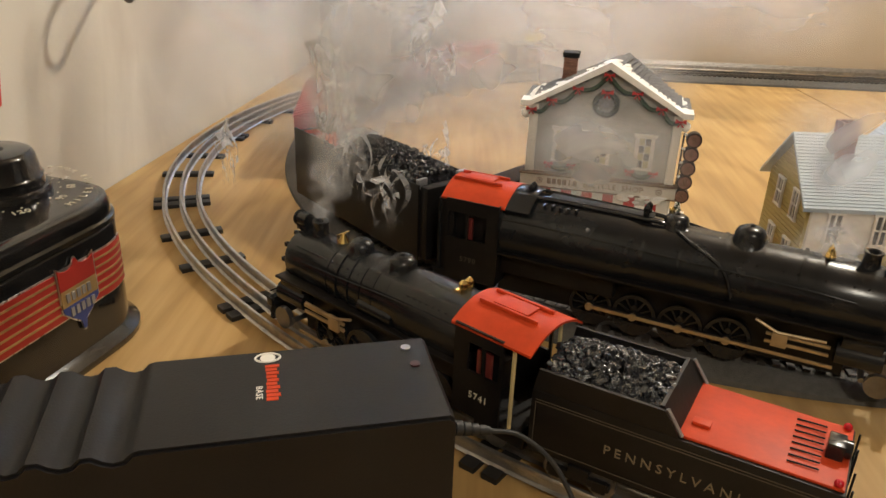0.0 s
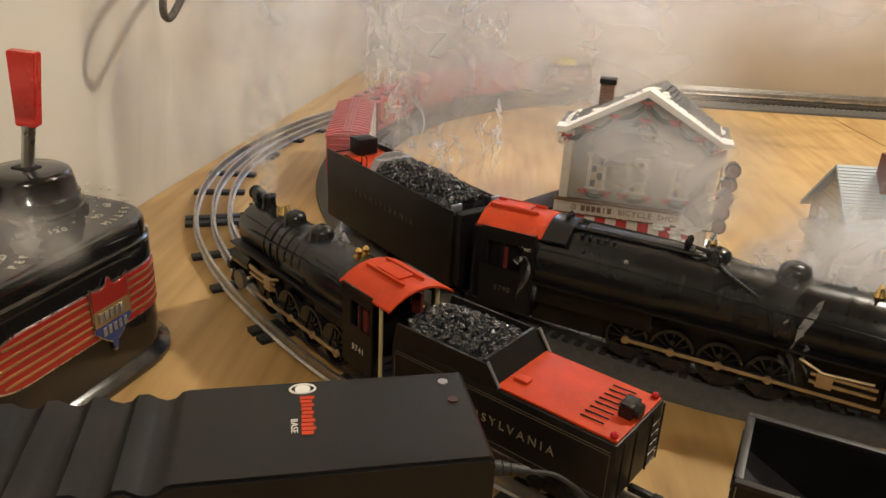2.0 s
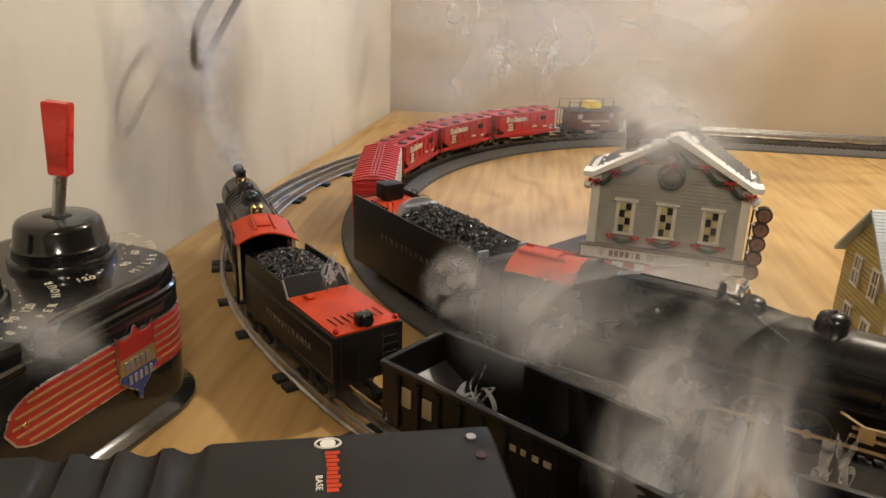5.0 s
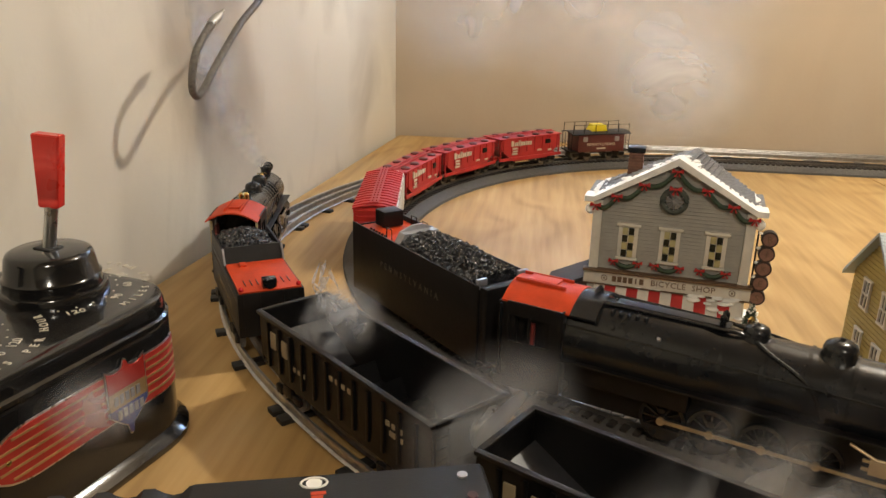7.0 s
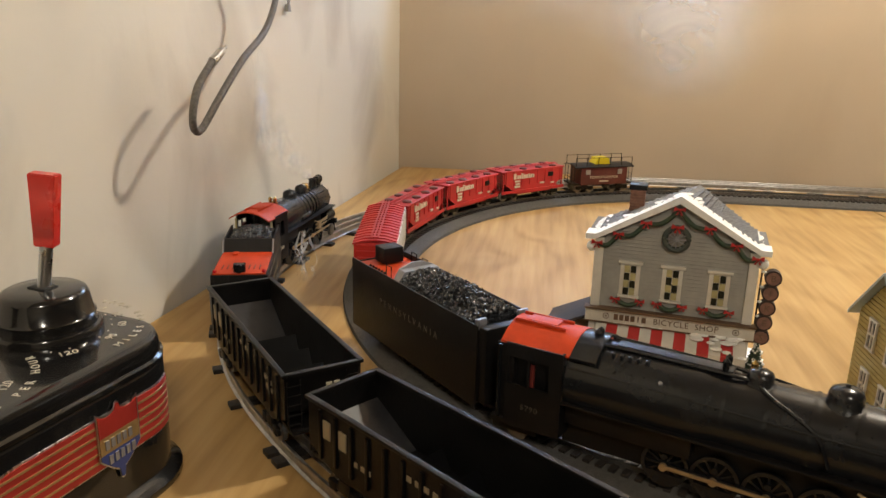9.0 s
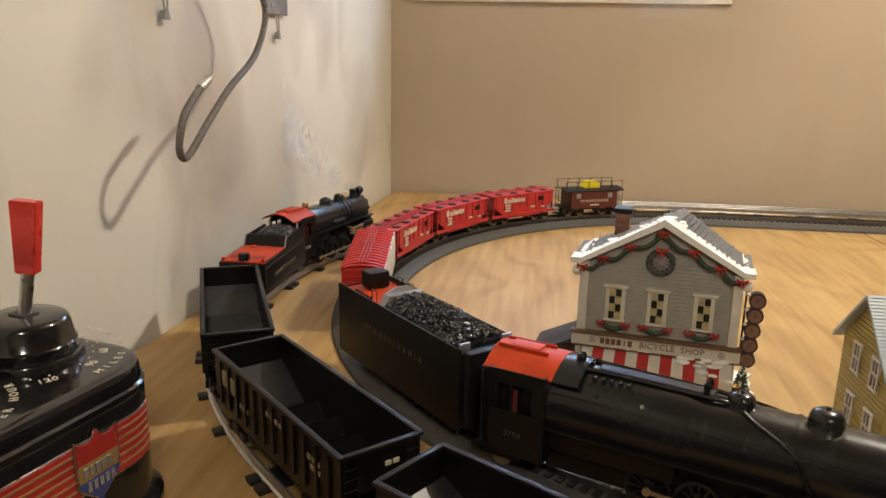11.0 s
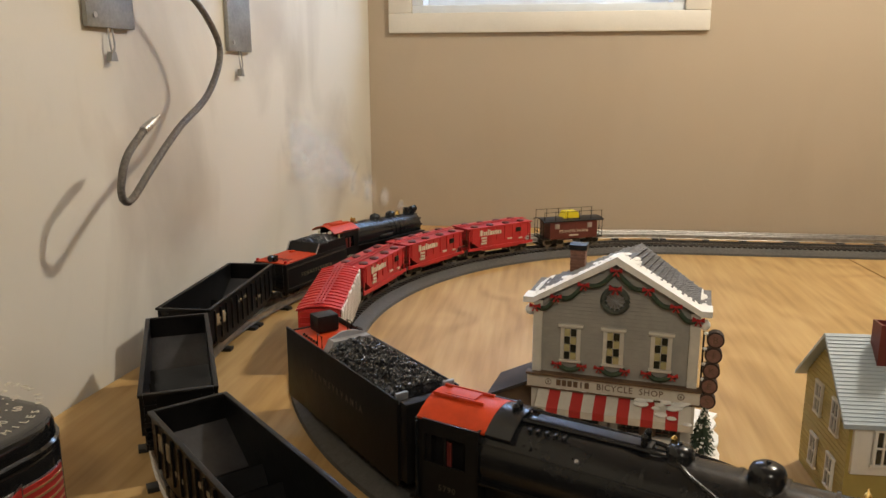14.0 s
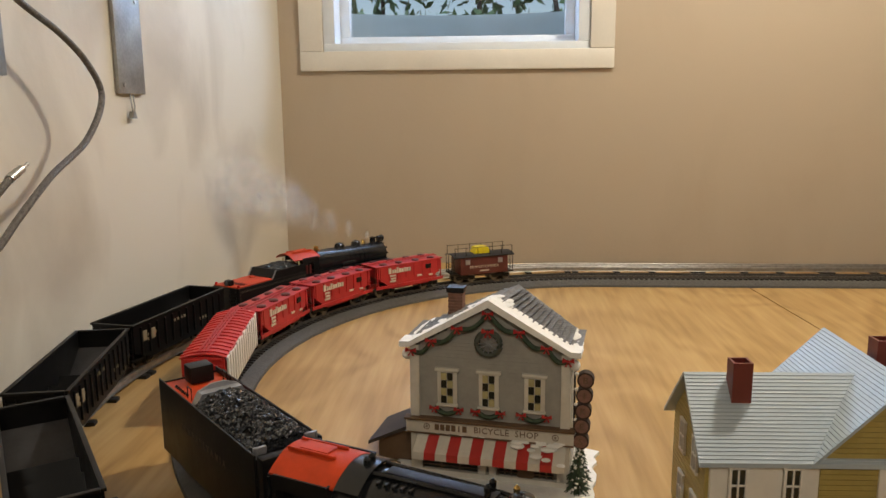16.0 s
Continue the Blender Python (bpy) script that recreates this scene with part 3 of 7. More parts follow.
def open_hopper(m):
    """A long black open hopper car."""
    L, W, H0, H1 = 0.209, 0.0590, 0.017, 0.0645
    car = empty("hopper_car", m, "long black empty open hopper car with ribbed sides", "train car", "cars of the moving train")
    bm = bm_new()
    t = 0.0018
    for y in (-W / 2 + t / 2, W / 2 - t / 2):
        prism(bm, [(-L / 2, 0.030), (-L / 2, H1), (L / 2, H1), (L / 2, 0.030), (L / 2 - 0.03, H0), (-L / 2 + 0.03, H0)], "y", y - t / 2, y + t / 2)
    part("body", bm, HOPB, car)
    for sx in (-1, 1):
        bm = bm_new()
        box(bm, (sx * (L / 2 - t / 2), 0, (H1 + 0.036) / 2), (t, W - 2 * t, H1 - 0.036))
        part("end_wall", bm, HOPB, car)
        bm = bm_new()
        prism(bm, [(sx * (L / 2 - 0.003), 0.045), (sx * (L / 2 - 0.003), 0.0435), (sx * (L / 2 - 0.045), 0.0195), (sx * (L / 2 - 0.045), 0.021)], "y", -W / 2 + t, W / 2 - t)
        # front sheet coloured as lit, rear sheet left black
        part("slope_sheet", bm, SLOPE if sx > 0 else HOPIN, car, "slope sheet painted lighter as if lit" if sx > 0 else "")
        for y in (-1, 1):
            bm = bm_new()
            for k in range(5):
                box(bm, (sx * (L / 2 + 0.002), y * (W / 2 - 0.007), 0.026 + 0.0075 * k), (0.001, 0.010, 0.001))
            for dy in (-0.005, 0.005):
                box(bm, (sx * (L / 2 + 0.0012), y * (W / 2 - 0.007) + dy, 0.041), (0.0014, 0.001, 0.038))
            part("ladder", bm, BLACKM, car)
        bm = bm_new()
        box(bm, (sx * (L / 2 - 0.010), 0, 0.0185), (0.024, W - 0.008, 0.003), 0.0006)
        part("platform", bm, BLACKM, car)
    bm = bm_new()
    box(bm, (0, 0, 0.0195), (L - 0.085, W - 2 * t, 0.002))
    for k in (-1, 0, 1):
        prism(bm, [(-0.008 + k * 0.033, 0.0205), (k * 0.033, 0.034), (0.008 + k * 0.033, 0.0205)], "y", -W / 2 + t, W / 2 - t)
    part("hopper_floor", bm, HOPIN, car)
    bm = bm_new()
    for y in (-W / 2, W / 2):
        box(bm, (0, y, H1), (L + 0.003, 0.0042, 0.0028), 0.0006)
    for x in (-L / 2, L / 2):
        box(bm, (x, 0, H1), (0.0042, W - 0.0042, 0.0028), 0.0006)
    part("rim", bm, BLACKM, car)
    for y in (-1, 1):
        for k in range(12):
            bm = bm_new()
            x = -L / 2 + 0.014 + k * (L - 0.028) / 11
            box(bm, (x, y * (W / 2 + 0.0008), 0.042), (0.003, 0.0022, 0.036), 0.0004)
            part("side_rib", bm, HOPB, car)
        bm = bm_new()
        for x0, ws, z in ((-0.075, (0.004, 0.003, 0.004), 0.047), (-0.075, (0.005, 0.006), 0.041), (0.04, (0.003, 0.004, 0.003), 0.036), (-0.02, (0.005, 0.004, 0.005, 0.004), 0.050)):
            cx = x0
            for w in ws:
                box(bm, (cx, y * (W / 2 + 0.00035), z), (w, 0.0007, 0.0035))
                cx += w + 0.003
        part("lettering", bm, LETTERD, car, "small worn lettering as plain bars")
        for x, z in ((-0.0835, 0.0475), (-0.0665, 0.0465)):
            bm = bm_new()
            box(bm, (y * -x, y * (W / 2 + 0.0006), z), (0.0075, 0.0012, 0.0130), 0.0003)
            part("placard", bm, LETTERD, car, "small cream placard")
    bm = bm_new()
    for k in range(2):
        box(bm, (-L / 2 - 0.0012, -0.010 + 0.006 * k, 0.052), (0.0008, 0.0045, 0.003))
    part("end_lettering", bm, LETTER, car)
    for x in (-0.066, 0.066):
        truck(car, x, 0.032, -INSIDE)
    coupler(car, L / 2, 1)
    coupler(car, -L / 2, -1)
    return car


def coal_heap(parent, x0, x1, w, z, h, n, seed):
    """Loose lumps over a rounded heap."""
    r = random.Random(seed)
    bm = bm_new()
    box(bm, ((x0 + x1) / 2, 0, z - 0.001), (x1 - x0, w, 0.004))
    for i in range(n):
        u, v = r.random(), r.uniform(-1, 1)
        top = h * (1 - v * v) * (0.35 + 0.65 * math.sin(math.pi * min(1, max(0, 0.15 + 0.8 * u))))
        s = r.uniform(0.0011, 0.0026)
        vs = bmesh.ops.create_icosphere(bm, subdivisions=1, radius=s)["verts"] if i % 3 == 0 else bmesh.ops.create_cube(bm, size=s * 1.6)["verts"]
        mm = Matrix.Translation((x0 + (x1 - x0) * u, v * (w / 2 - 0.001), z + top * r.uniform(0.75, 1.05))) @ Euler((r.uniform(0, 6), r.uniform(0, 6), r.uniform(0, 6))).to_matrix().to_4x4() @ Matrix.Diagonal((r.uniform(0.7, 1.4), r.uniform(0.7, 1.3), r.uniform(0.5, 1), 1))
        bmesh.ops.transform(bm, matrix=mm, verts=vs)
    bm2 = bm_new()
    pts = []
    for i in range(9):
        v = -1 + 2 * i / 8
        pts.append((v * w / 2, z + h * 0.50 * (1 - v * v)))
    prism(bm2, [(-w / 2, z - 0.002)] + pts + [(w / 2, z - 0.002)], "x", x0 + 0.008, x1 - 0.012)
    part("coal_bed", bm2, BLACKM, parent)
    ob = part("coal", bm, COAL, parent, "glossy black loose coal lumps")
    ob["kind"] = "stuff"
    for p in ob.data.polygons:
        p.use_smooth = False
    return ob


LETTERX = mat("faded_lettering", (0.075, 0.060, 0.042), 0.6, bump=0)
GOLD = mat("worn_gold_lettering", (0.20, 0.16, 0.10), 0.5, bump=0)


def outer_tender(m):
    L, W, T = 0.154, 0.0570, 0.0557
    td = empty("tender", m, "black tender with red deck, coal load and gold lettering", "train tender", "moving train")
    bm = bm_new()
    box(bm, (0, 0, (T + 0.016) / 2), (L, W, T - 0.016), 0.0012)
    part("body", bm, BLACKM, td)
    bm = bm_new()
    box(bm, (-0.0375, 0, T + 0.0008), (0.077, W - 0.004, 0.0016), 0.0005)
    part("deck", bm, ORANGE, td, "orange-red painted water deck")
    for y in (-1, 1):
        bm = bm_new()
        prism(bm, [(-0.002, T), (0.007, T + 0.013), (0.074, T + 0.013), (0.0765, T)], "y", y * (W / 2 - 0.0015) - 0.0009, y * (W / 2 - 0.0015) + 0.0009)
        part("bunker_side", bm, BLACKM, td)
        bm = bm_new()
        tube(bm, [(-0.003, y * (W / 2 - 0.0015), T + 0.001), (0.006, y * (W / 2 - 0.0015), T + 0.0142)], 0.0010, 6)
        part("bunker_edge", bm, TINPLATE, td, "worn bright bunker edge")
    bm = bm_new()
    prism(bm, [(-0.001, T + 0.0015), (0.001, T + 0.0015), (0.010, T + 0.0145), (0.008, T + 0.0145)], "y", -W / 2 + 0.0025, W / 2 - 0.0025)
    part("bunker_back", bm, BLACKM, td)
    coal_heap(td, 0.010, 0.074, W - 0.007, T + 0.007, 0.011, 700, 3)
    for y in (-1, 1):
        bm = bm_new()
        for z in (0.0505, 0.0488, 0.0205):
            box(bm, (0, y * (W / 2 + 0.0002), z), (L - 0.006, 0.0006, 0.0004))
        for x in (-L / 2 + 0.003, L / 2 - 0.003):
            box(bm, (x, y * (W / 2 + 0.0002), 0.0345), (0.0004, 0.0006, 0.0285))
        part("striping", bm, LETTERX, td, "thin worn gold lining")
    bm = bm_new()
    box(bm, (-0.069, 0.0, T + 0.0055), (0.008, 0.012, 0.009), 0.001)
    rod(bm, (-0.076, 0.0, T + 0.006), (-0.071, 0.0, T + 0.006), 0.0045, n=14)
    part("backup_light", bm, BLACK, td)
    for k in range(8):
        bm = bm_new()
        tube(bm, [(-0.050, -0.019 + 0.0054 * k, T + 0.0022), (-0.064, -0.019 + 0.0054 * k, T + 0.0027)], 0.0005, 5)
        part("grab_bar", bm, BLACKM, td)
    bm = bm_new()
    box(bm, (-0.009, 0.012, T + 0.0026), (0.009, 0.006, 0.0022), 0.0008)
    part("hatch", bm, ORANGE, td)
    for y in (-0.0245, 0.0245):
        bm = bm_new()
        ball(bm, (-L / 2 + 0.004, y, T + 0.003), 0.0022, sub=2)
        part("marker_lamp", bm, JEWEL, td, "tiny red marker lamp")
    for y in (-0.024, -0.010, 0.010, 0.024):
        bm = bm_new()
        tube(bm, [(-L / 2 - 0.002, y, 0.020), (-L / 2 - 0.002, y, T + 0.001)], 0.0006, 5)
        part("ladder_rail", bm, BLACKM, td)
    for k in range(5):
        bm = bm_new()
        tube(bm, [(-L / 2 - 0.002, -0.024, 0.022 + 0.0065 * k), (-L / 2 - 0.002, -0.010, 0.022 + 0.0065 * k)], 0.0005, 5)
        part("ladder_rung", bm, BLACK, td)
    for y in (-1, 1):
        words("lettering", "PENNSYLVANIA", 0.0078, GOLD, td, Matrix.Translation((-0.004, y * (W / 2 + 0.0003), 0.034)) @ (Matrix.Rotation(math.pi, 4, "Z") if y > 0 else Matrix.Identity(4)) @ Matrix.Rotation(math.pi / 2, 4, "X"), 0.0002, 1.5, "worn gold road name lettering")
    for x in (-0.046, 0.046):
        truck(td, x, 0.032, -INSIDE)
    coupler(td, -L / 2, -1)
    return td


def driver_mesh(r):
    bm = bm_new()
    k = 28
    outer = []
    for y in (-0.002, 0.002):
        outer.append([[bm.verts.new((q * math.cos(6.28318 * i / k), y, q * math.sin(6.28318 * i / k))) for i in range(k)] for q in (r, r * 0.84)])
    for i in range(k):
        j = (i + 1) % k
        a, b = outer
        for f in ((a[0][i], a[0][j], b[0][j], b[0][i]), (a[1][i], a[1][j], b[1][j], b[1][i]), (a[0][i], a[0][j], a[1][j], a[1][i]), (b[0][i], b[0][j], b[1][j], b[1][i])):
            bm.faces.new(f)
    bmesh.ops.recalc_face_normals(bm, faces=bm.faces[:])
    rod(bm, (0, -0.0025, 0), (0, 0.0025, 0), r * 0.22, n=12)
    for i in range(12):
        a = 6.28318 * i / 12
        box(bm, (r * 0.5, 0, 0), (r * 0.75, 0.0022, 0.0014), m=Matrix.Rotation(a, 4, "Y"))
    prism(bm, [(r * 0.85 * math.cos(a), r * 0.85 * math.sin(a)) for a in (3.6, 4.0, 4.4, 4.71, 5.0, 5.4, 5.8)], "y", -0.0021, 0.0021)
    rod(bm, (0, -0.004, r * 0.45), (0, 0.004, r * 0.45), 0.0022, n=10)
    return data("driver", bm, BLACK)


def arch(w, z0, rise, n=9):
    return [(-w / 2 + w * i / (n - 1), z0 + rise * (1 - (2 * i / (n - 1) - 1) ** 2)) for i in range(n)]


def locomotive(m, name, label, group, cfg):
    """A steam locomotive, front to +x. cfg gives its lengths, boiler and wheels."""
    lo = empty(name, m, label, "steam locomotive", group)
    L, br, bz, W = cfg["L"], cfg["br"], cfg["bz"], cfg["W"]
    front, rear = L / 2, -L / 2
    cab0, cab1 = rear + 0.004, rear + cfg["cab"]
    sb = front - cfg["nose"]
    # boiler along x
    bm = bm_new()
    prof = [(cab1 - 0.002, br * 1.10), (cab1 + cfg["fire"], br * 1.10), (cab1 + cfg["fire"] + 0.012, br * 1.02), (sb - 0.045, br * 0.96), (sb - 0.045, br * 0.985), (sb - 0.043, br * 0.985), (sb - 0.043, br * 0.95), (sb - 0.002, br * 0.94), (sb, br * 0.90)]
    rings = [[bm.verts.new((x, r * math.cos(6.28318 * i / 28), bz + r * math.sin(6.28318 * i / 28))) for i in range(28)] for x, r in prof]
    for a, b in zip(rings, rings[1:]):
        for i in range(28):
            bm.faces.new((a[i], a[(i + 1) % 28], b[(i + 1) % 28], b[i]))
    bm.faces.new(rings[-1])
    bm.faces.new(rings[0])
    bmesh.ops.recalc_face_normals(bm, faces=bm.faces[:])
    part("boiler", bm, BLACK, lo)
    for x in [cab1 + cfg["fire"] + 0.016 + k * (sb - 0.05 - cab1 - cfg["fire"] - 0.02) / 4 for k in range(5)]:
        bm = bm_new()
        rod(bm, (x - 0.0012, 0, bz), (x + 0.0012, 0, bz), br * 1.022, n=28)
        part("boiler_band", bm, BLACK, lo)
    bm = bm_new()
    rr = random.Random(2)
    for i in range(60):
        x = cab1 + 0.004 + (i // 2) * (sb - cab1 - 0.01) / 30
        a = radians(40) if i % 2 else radians(140)
        q = br * (1.11 if x < cab1 + cfg["fire"] else 0.985)
        ball(bm, (x, q * math.cos(a), bz + q * math.sin(a)), 0.0007, sub=1)
    rv = part("rivets", bm, BLACK, lo)
    rv["kind"] = "stuff"
    bm = bm_new()
    rod(bm, (sb - 0.001, 0, bz), (sb + 0.004, 0, bz), br * 0.80, br * 0.70, n=24)
    rod(bm, (sb + 0.003, 0, bz), (sb + 0.007, 0, bz), br * 0.28, n=14)
    for i in range(10):
        a = 6.28318 * i / 10
        box(bm, (sb + 0.002, br * 0.82 * math.cos(a), bz + br * 0.82 * math.sin(a)), (0.004, 0.003, 0.003), 0.0004)
    part("smokebox_door", bm, BLACK, lo)
    top = bz + br * 0.93
    bm = bm_new()
    lathe(bm, [(0.0070, -0.004), (0.0058, 0.001), (0.0052, 0.008), (0.0060, 0.0095), (0.0060, 0.0105), (0.0040, 0.0105), (0.0038, 0.004)], (sb - cfg["stack"], 0, top), 20)
    part("smokestack", bm, BLACK, lo)
    bm = bm_new()
    box(bm, (sb - 0.001, 0, top + 0.001), (0.010, 0.008, 0.004), 0.001)
    rod(bm, (sb - 0.006, 0, top + 0.0065), (sb + 0.004, 0, top + 0.0065), 0.0052, n=18)
    rod(bm, (sb + 0.0035, 0, top + 0.0065), (sb + 0.005, 0, top + 0.0065), 0.0060, n=18)
    part("headlight", bm, BLACK, lo)
    for x, q in cfg["domes"]:
        bm = bm_new()
        lathe(bm, [(q * 1.35, -0.006), (q * 1.12, -0.0015), (q, 0.001), (q * 0.99, q * 0.45), (q * 0.86, q * 0.75), (q * 0.55, q * 0.93), (q * 0.15, q * 0.99), (q * 0.12, q * 1.12), (q * 0.03, q * 1.13)], (x, 0, bz + br * 0.99), 24)
        part("dome", bm, BLACK, lo)
    bm = bm_new()
    bx = cfg["bell"]
    tube(bm, [(bx, -0.005, top), (bx, -0.005, top + 0.008), (bx, 0.005, top + 0.008), (bx, 0.005, top)], 0.0007, 6)
    lathe(bm, [(0.0040, 0.0005), (0.0036, 0.0015), (0.0024, 0.0045), (0.0016, 0.0068), (0.0004, 0.0075)], (bx, 0, top + 0.001), 16)
    part("bell", bm, BRASS, lo, "polished brass bell")
    bm = bm_new()
    for y in (-0.003, 0.003):
        lathe(bm, [(0.0024, 0), (0.0024, 0.003), (0.0018, 0.0035), (0.0026, 0.004), (0.0026, 0.0065), (0.0008, 0.0085)], (cab1 + 0.014, y, bz + br * 1.09), 12)
    rod(bm, (cab1 + 0.018, -0.005, bz + br * 1.10), (cab1 + 0.018, 0.005, bz + br * 1.10), 0.0016, n=10)
    part("safety_valves", bm, BRASS if cfg["brass"] else BLACK, lo)
    # running boards and pipes
    for y in (-1, 1):
        bm = bm_new()
        box(bm, ((cab1 + sb) / 2, y * (W / 2 - 0.006), bz - br * 0.52), (sb - cab1 + 0.006, 0.012, 0.0018), 0.0004)
        part("running_board", bm, BLACKM, lo)
        bm = bm_new()
        tube(bm, spline([(cab1, y * br * 1.06, bz + br * 0.55), (cab1 + 0.05, y * br * 1.05, bz + br * 0.55), (sb - 0.06, y * br * 1.02, bz + br * 0.4), (sb - 0.02, y * br * 0.97, bz + br * 0.3)], 6), 0.0006, 6)
        if cfg["pipe"]:
            tube(bm, spline([(0.006, y * 0.004, top + 0.003), (0.018, y * br * 0.55, bz + br * 0.88), (0.045, y * br * 0.95, bz + br * 0.45), (0.055, y * br * 1.02, bz - br * 0.3)], 8), 0.0013, 6)
        part("handrail", bm, BLACK, lo)
        bm = bm_new()
        rod(bm, (sb - 0.024, y * (W / 2 - 0.009), bz - br * 1.15), (sb + 0.004, y * (W / 2 - 0.009), bz - br * 1.15), 0.0082, n=18)
        box(bm, (sb - 0.010, y * (W / 2 - 0.010), bz - br * 0.78), (0.024, 0.013, 0.010), 0.001)
        part("cylinder", bm, BLACK, lo)
        bm = bm_new()
        rod(bm, (cab1 + 0.055, y * (W / 2 - 0.008), bz - br * 0.25), (cab1 + 0.085, y * (W / 2 - 0.008), bz - br * 0.25), 0.0055, n=16)
        part("air_tank", bm, BLACK, lo)
    bm = bm_new()
    box(bm, ((cab1 + sb) / 2 - 0.004, 0, bz - br * 1.02), (sb - cab1 + 0.03, 0.016, br * 0.9), 0.001)
    box(bm, ((cab1 + sb) / 2 - 0.010, 0, 0.006 + (bz - br * 0.5) / 2), (sb - cab1 - 0.012, 2 * cfg["gauge"] - 0.006, bz - br * 0.5 - 0.004), 0.001)
    box(bm, (cab1 + cfg["fire"] * 0.5, 0, bz - br * 0.75), (cfg["fire"], W * 0.72, br * 1.0), 0.002)
    part("frame", bm, BLACKM, lo)
    # cab
    cz0, cz1 = cfg["cab_z"]
    bm = bm_new()
    t = 0.0016
    wl = [(cab0 + 0.006, 0.0), (cab1, 0.0)]
    for y in (-W / 2 + t / 2, W / 2 - t / 2):
        h0, h1 = cz0 + (cz1 - cz0) * 0.52, cz0 + (cz1 - cz0) * 0.84
        x0, x1, x2, x3 = cab0 + 0.012, cab0 + 0.014, cab1 - 0.010, cab1
        for a, b, c, d in ((x0, x3, cz0, h0), (x0, x3, h1, cz1), (x0, x1, h0, h1), (x2, x3, h0, h1), ((x1 + x2) / 2 - 0.001, (x1 + x2) / 2 + 0.001, h0, h1)):
            box(bm, ((a + b) / 2, y, (c + d) / 2), (b - a, t, d - c))
    box(bm, (cab1 - t / 2, 0, (cz0 + cz1) / 2), (t, W - 2 * t, cz1 - cz0))
    box(bm, ((cab0 + cab1) / 2, 0, cz0 + 0.002), (cab1 - cab0, W - 2 * t, 0.002))
    # black blocks added inside the cab stand in for its dark interior
    if not cfg["brass"]:
        box(bm, (cab0 + 0.030, 0, (cz0 + cz1) / 2), (0.044, W - 0.018, cz1 - cz0 - 0.003), 0.002)
        for y in (-1, 1):
            box(bm, (cab0 + 0.010, y * (W / 2 - 0.008), (cz0 + cz1) / 2), (0.014, 0.008, cz1 - cz0 - 0.006), 0.001)
    part("cab", bm, BLACKM, lo)
    for y in (-1, 1):
        bm = bm_new()
        box(bm, ((cab0 + cab1) / 2 + 0.003, y * (W / 2 - 0.0035), cz0 + (cz1 - cz0) * 0.62), (0.010 if cfg["brass"] else 0.005, 0.002, (cz1 - cz0) * 0.30))
        part("window_sash", bm, MAROON, lo, "dark red cab window sash")
    bm = bm_new()
    w2 = W + cfg["eave"]
    up = arch(w2, cz1 - 0.001, cfg["rise"])
    prism(bm, [(y, z - 0.0014) for y, z in up[::-1]] + up, "x", cab0 - cfg["over"], cab1 + 0.003)
    part("roof", bm, ORANGE, lo, "orange-red arched cab roof")
    bm = bm_new()
    box(bm, ((cab0 + cab1) / 2, 0, cz1 + cfg["rise"] - 0.0004), (0.024, 0.012, 0.0016), 0.0004)
    part("roof_hatch", bm, ORANGE, lo)
    for y in (-0.008, 0.008):
        bm = bm_new()
        box(bm, ((cab0 + cab1) / 2, y, cz1 + cfg["rise"] - 0.0008), (0.040, 0.0014, 0.0026), 0.0003)
        part("hatch_runner", bm, ORANGE, lo)
    for y in (-1, 1):
        bm = bm_new()
        tube(bm, [(cab0 + 0.006, y * (W / 2 - 0.003), cz0 + 0.003), (cab0 + 0.006, y * (W / 2 - 0.003), cz1 - 0.004)], 0.0013, 6)
        part("grab_rail", bm, CREAM if cfg["brass"] else BLACK, lo, "cream painted cab grab rail" if cfg["brass"] else "")
    for y in (-1, 1):
        words("cab_number", cfg["number"], 0.0062, LETTER if cfg["brass"] else LETTERX, lo, Matrix.Translation(((cab0 + cab1) / 2 + 0.004, y * (W / 2 + 0.0003), cz0 + (cz1 - cz0) * 0.26)) @ (Matrix.Rotation(math.pi, 4, "Z") if y > 0 else Matrix.Identity(4)) @ Matrix.Rotation(math.pi / 2, 4, "X"), 0.0002, 1.15, "cream cab number")
    bm = bm_new()
    box(bm, (rear + 0.012, 0, 0.010), (0.03, 0.024, 0.006), 0.001)
    for y in (-0.018, 0.018):
        box(bm, (rear + 0.02, y, 0.011), (0.036, 0.003, 0.007), 0.001)
    part("trailing_frame", bm, BLACKM, lo)
    if not cfg["brass"]:
        bm = bm_new()
        prism(bm, [(y, z - 0.002) for y, z in up[::-1]] + [(y, z - 0.0004) for y, z in up], "x", cab1 + 0.0032, cab1 + 0.022)
        part("turret_cover", bm, BLACK, lo)
        for y in (-0.0085, 0.0085):
            bm = bm_new()
            tube(bm, spline([(cab1 + 0.022, y, bz + br * 1.12), (cab1 + 0.045, y * 0.9, bz + br * 1.12), (cab1 + 0.105, y * 0.8, bz + br * 1.09), (cab1 + 0.118, y * 0.6, bz + br * 1.04)], 5), 0.0016, 8)
            part("boiler_pipe", bm, BLACK, lo)
        bm = bm_new()
        box(bm, (cab1 + 0.068, 0, bz + br * 1.10), (0.078, 0.010, 0.0030), 0.0006)
        part("top_walkway", bm, BLACKM, lo)
        for k in range(5):
            bm = bm_new()
            x = cab1 + 0.030 + 0.006 * k
            box(bm, (x, -0.0125, bz + br * 1.01), (0.0022, 0.008, 0.0030), 0.0005, )
            part("washout_plug", bm, BLACK, lo)
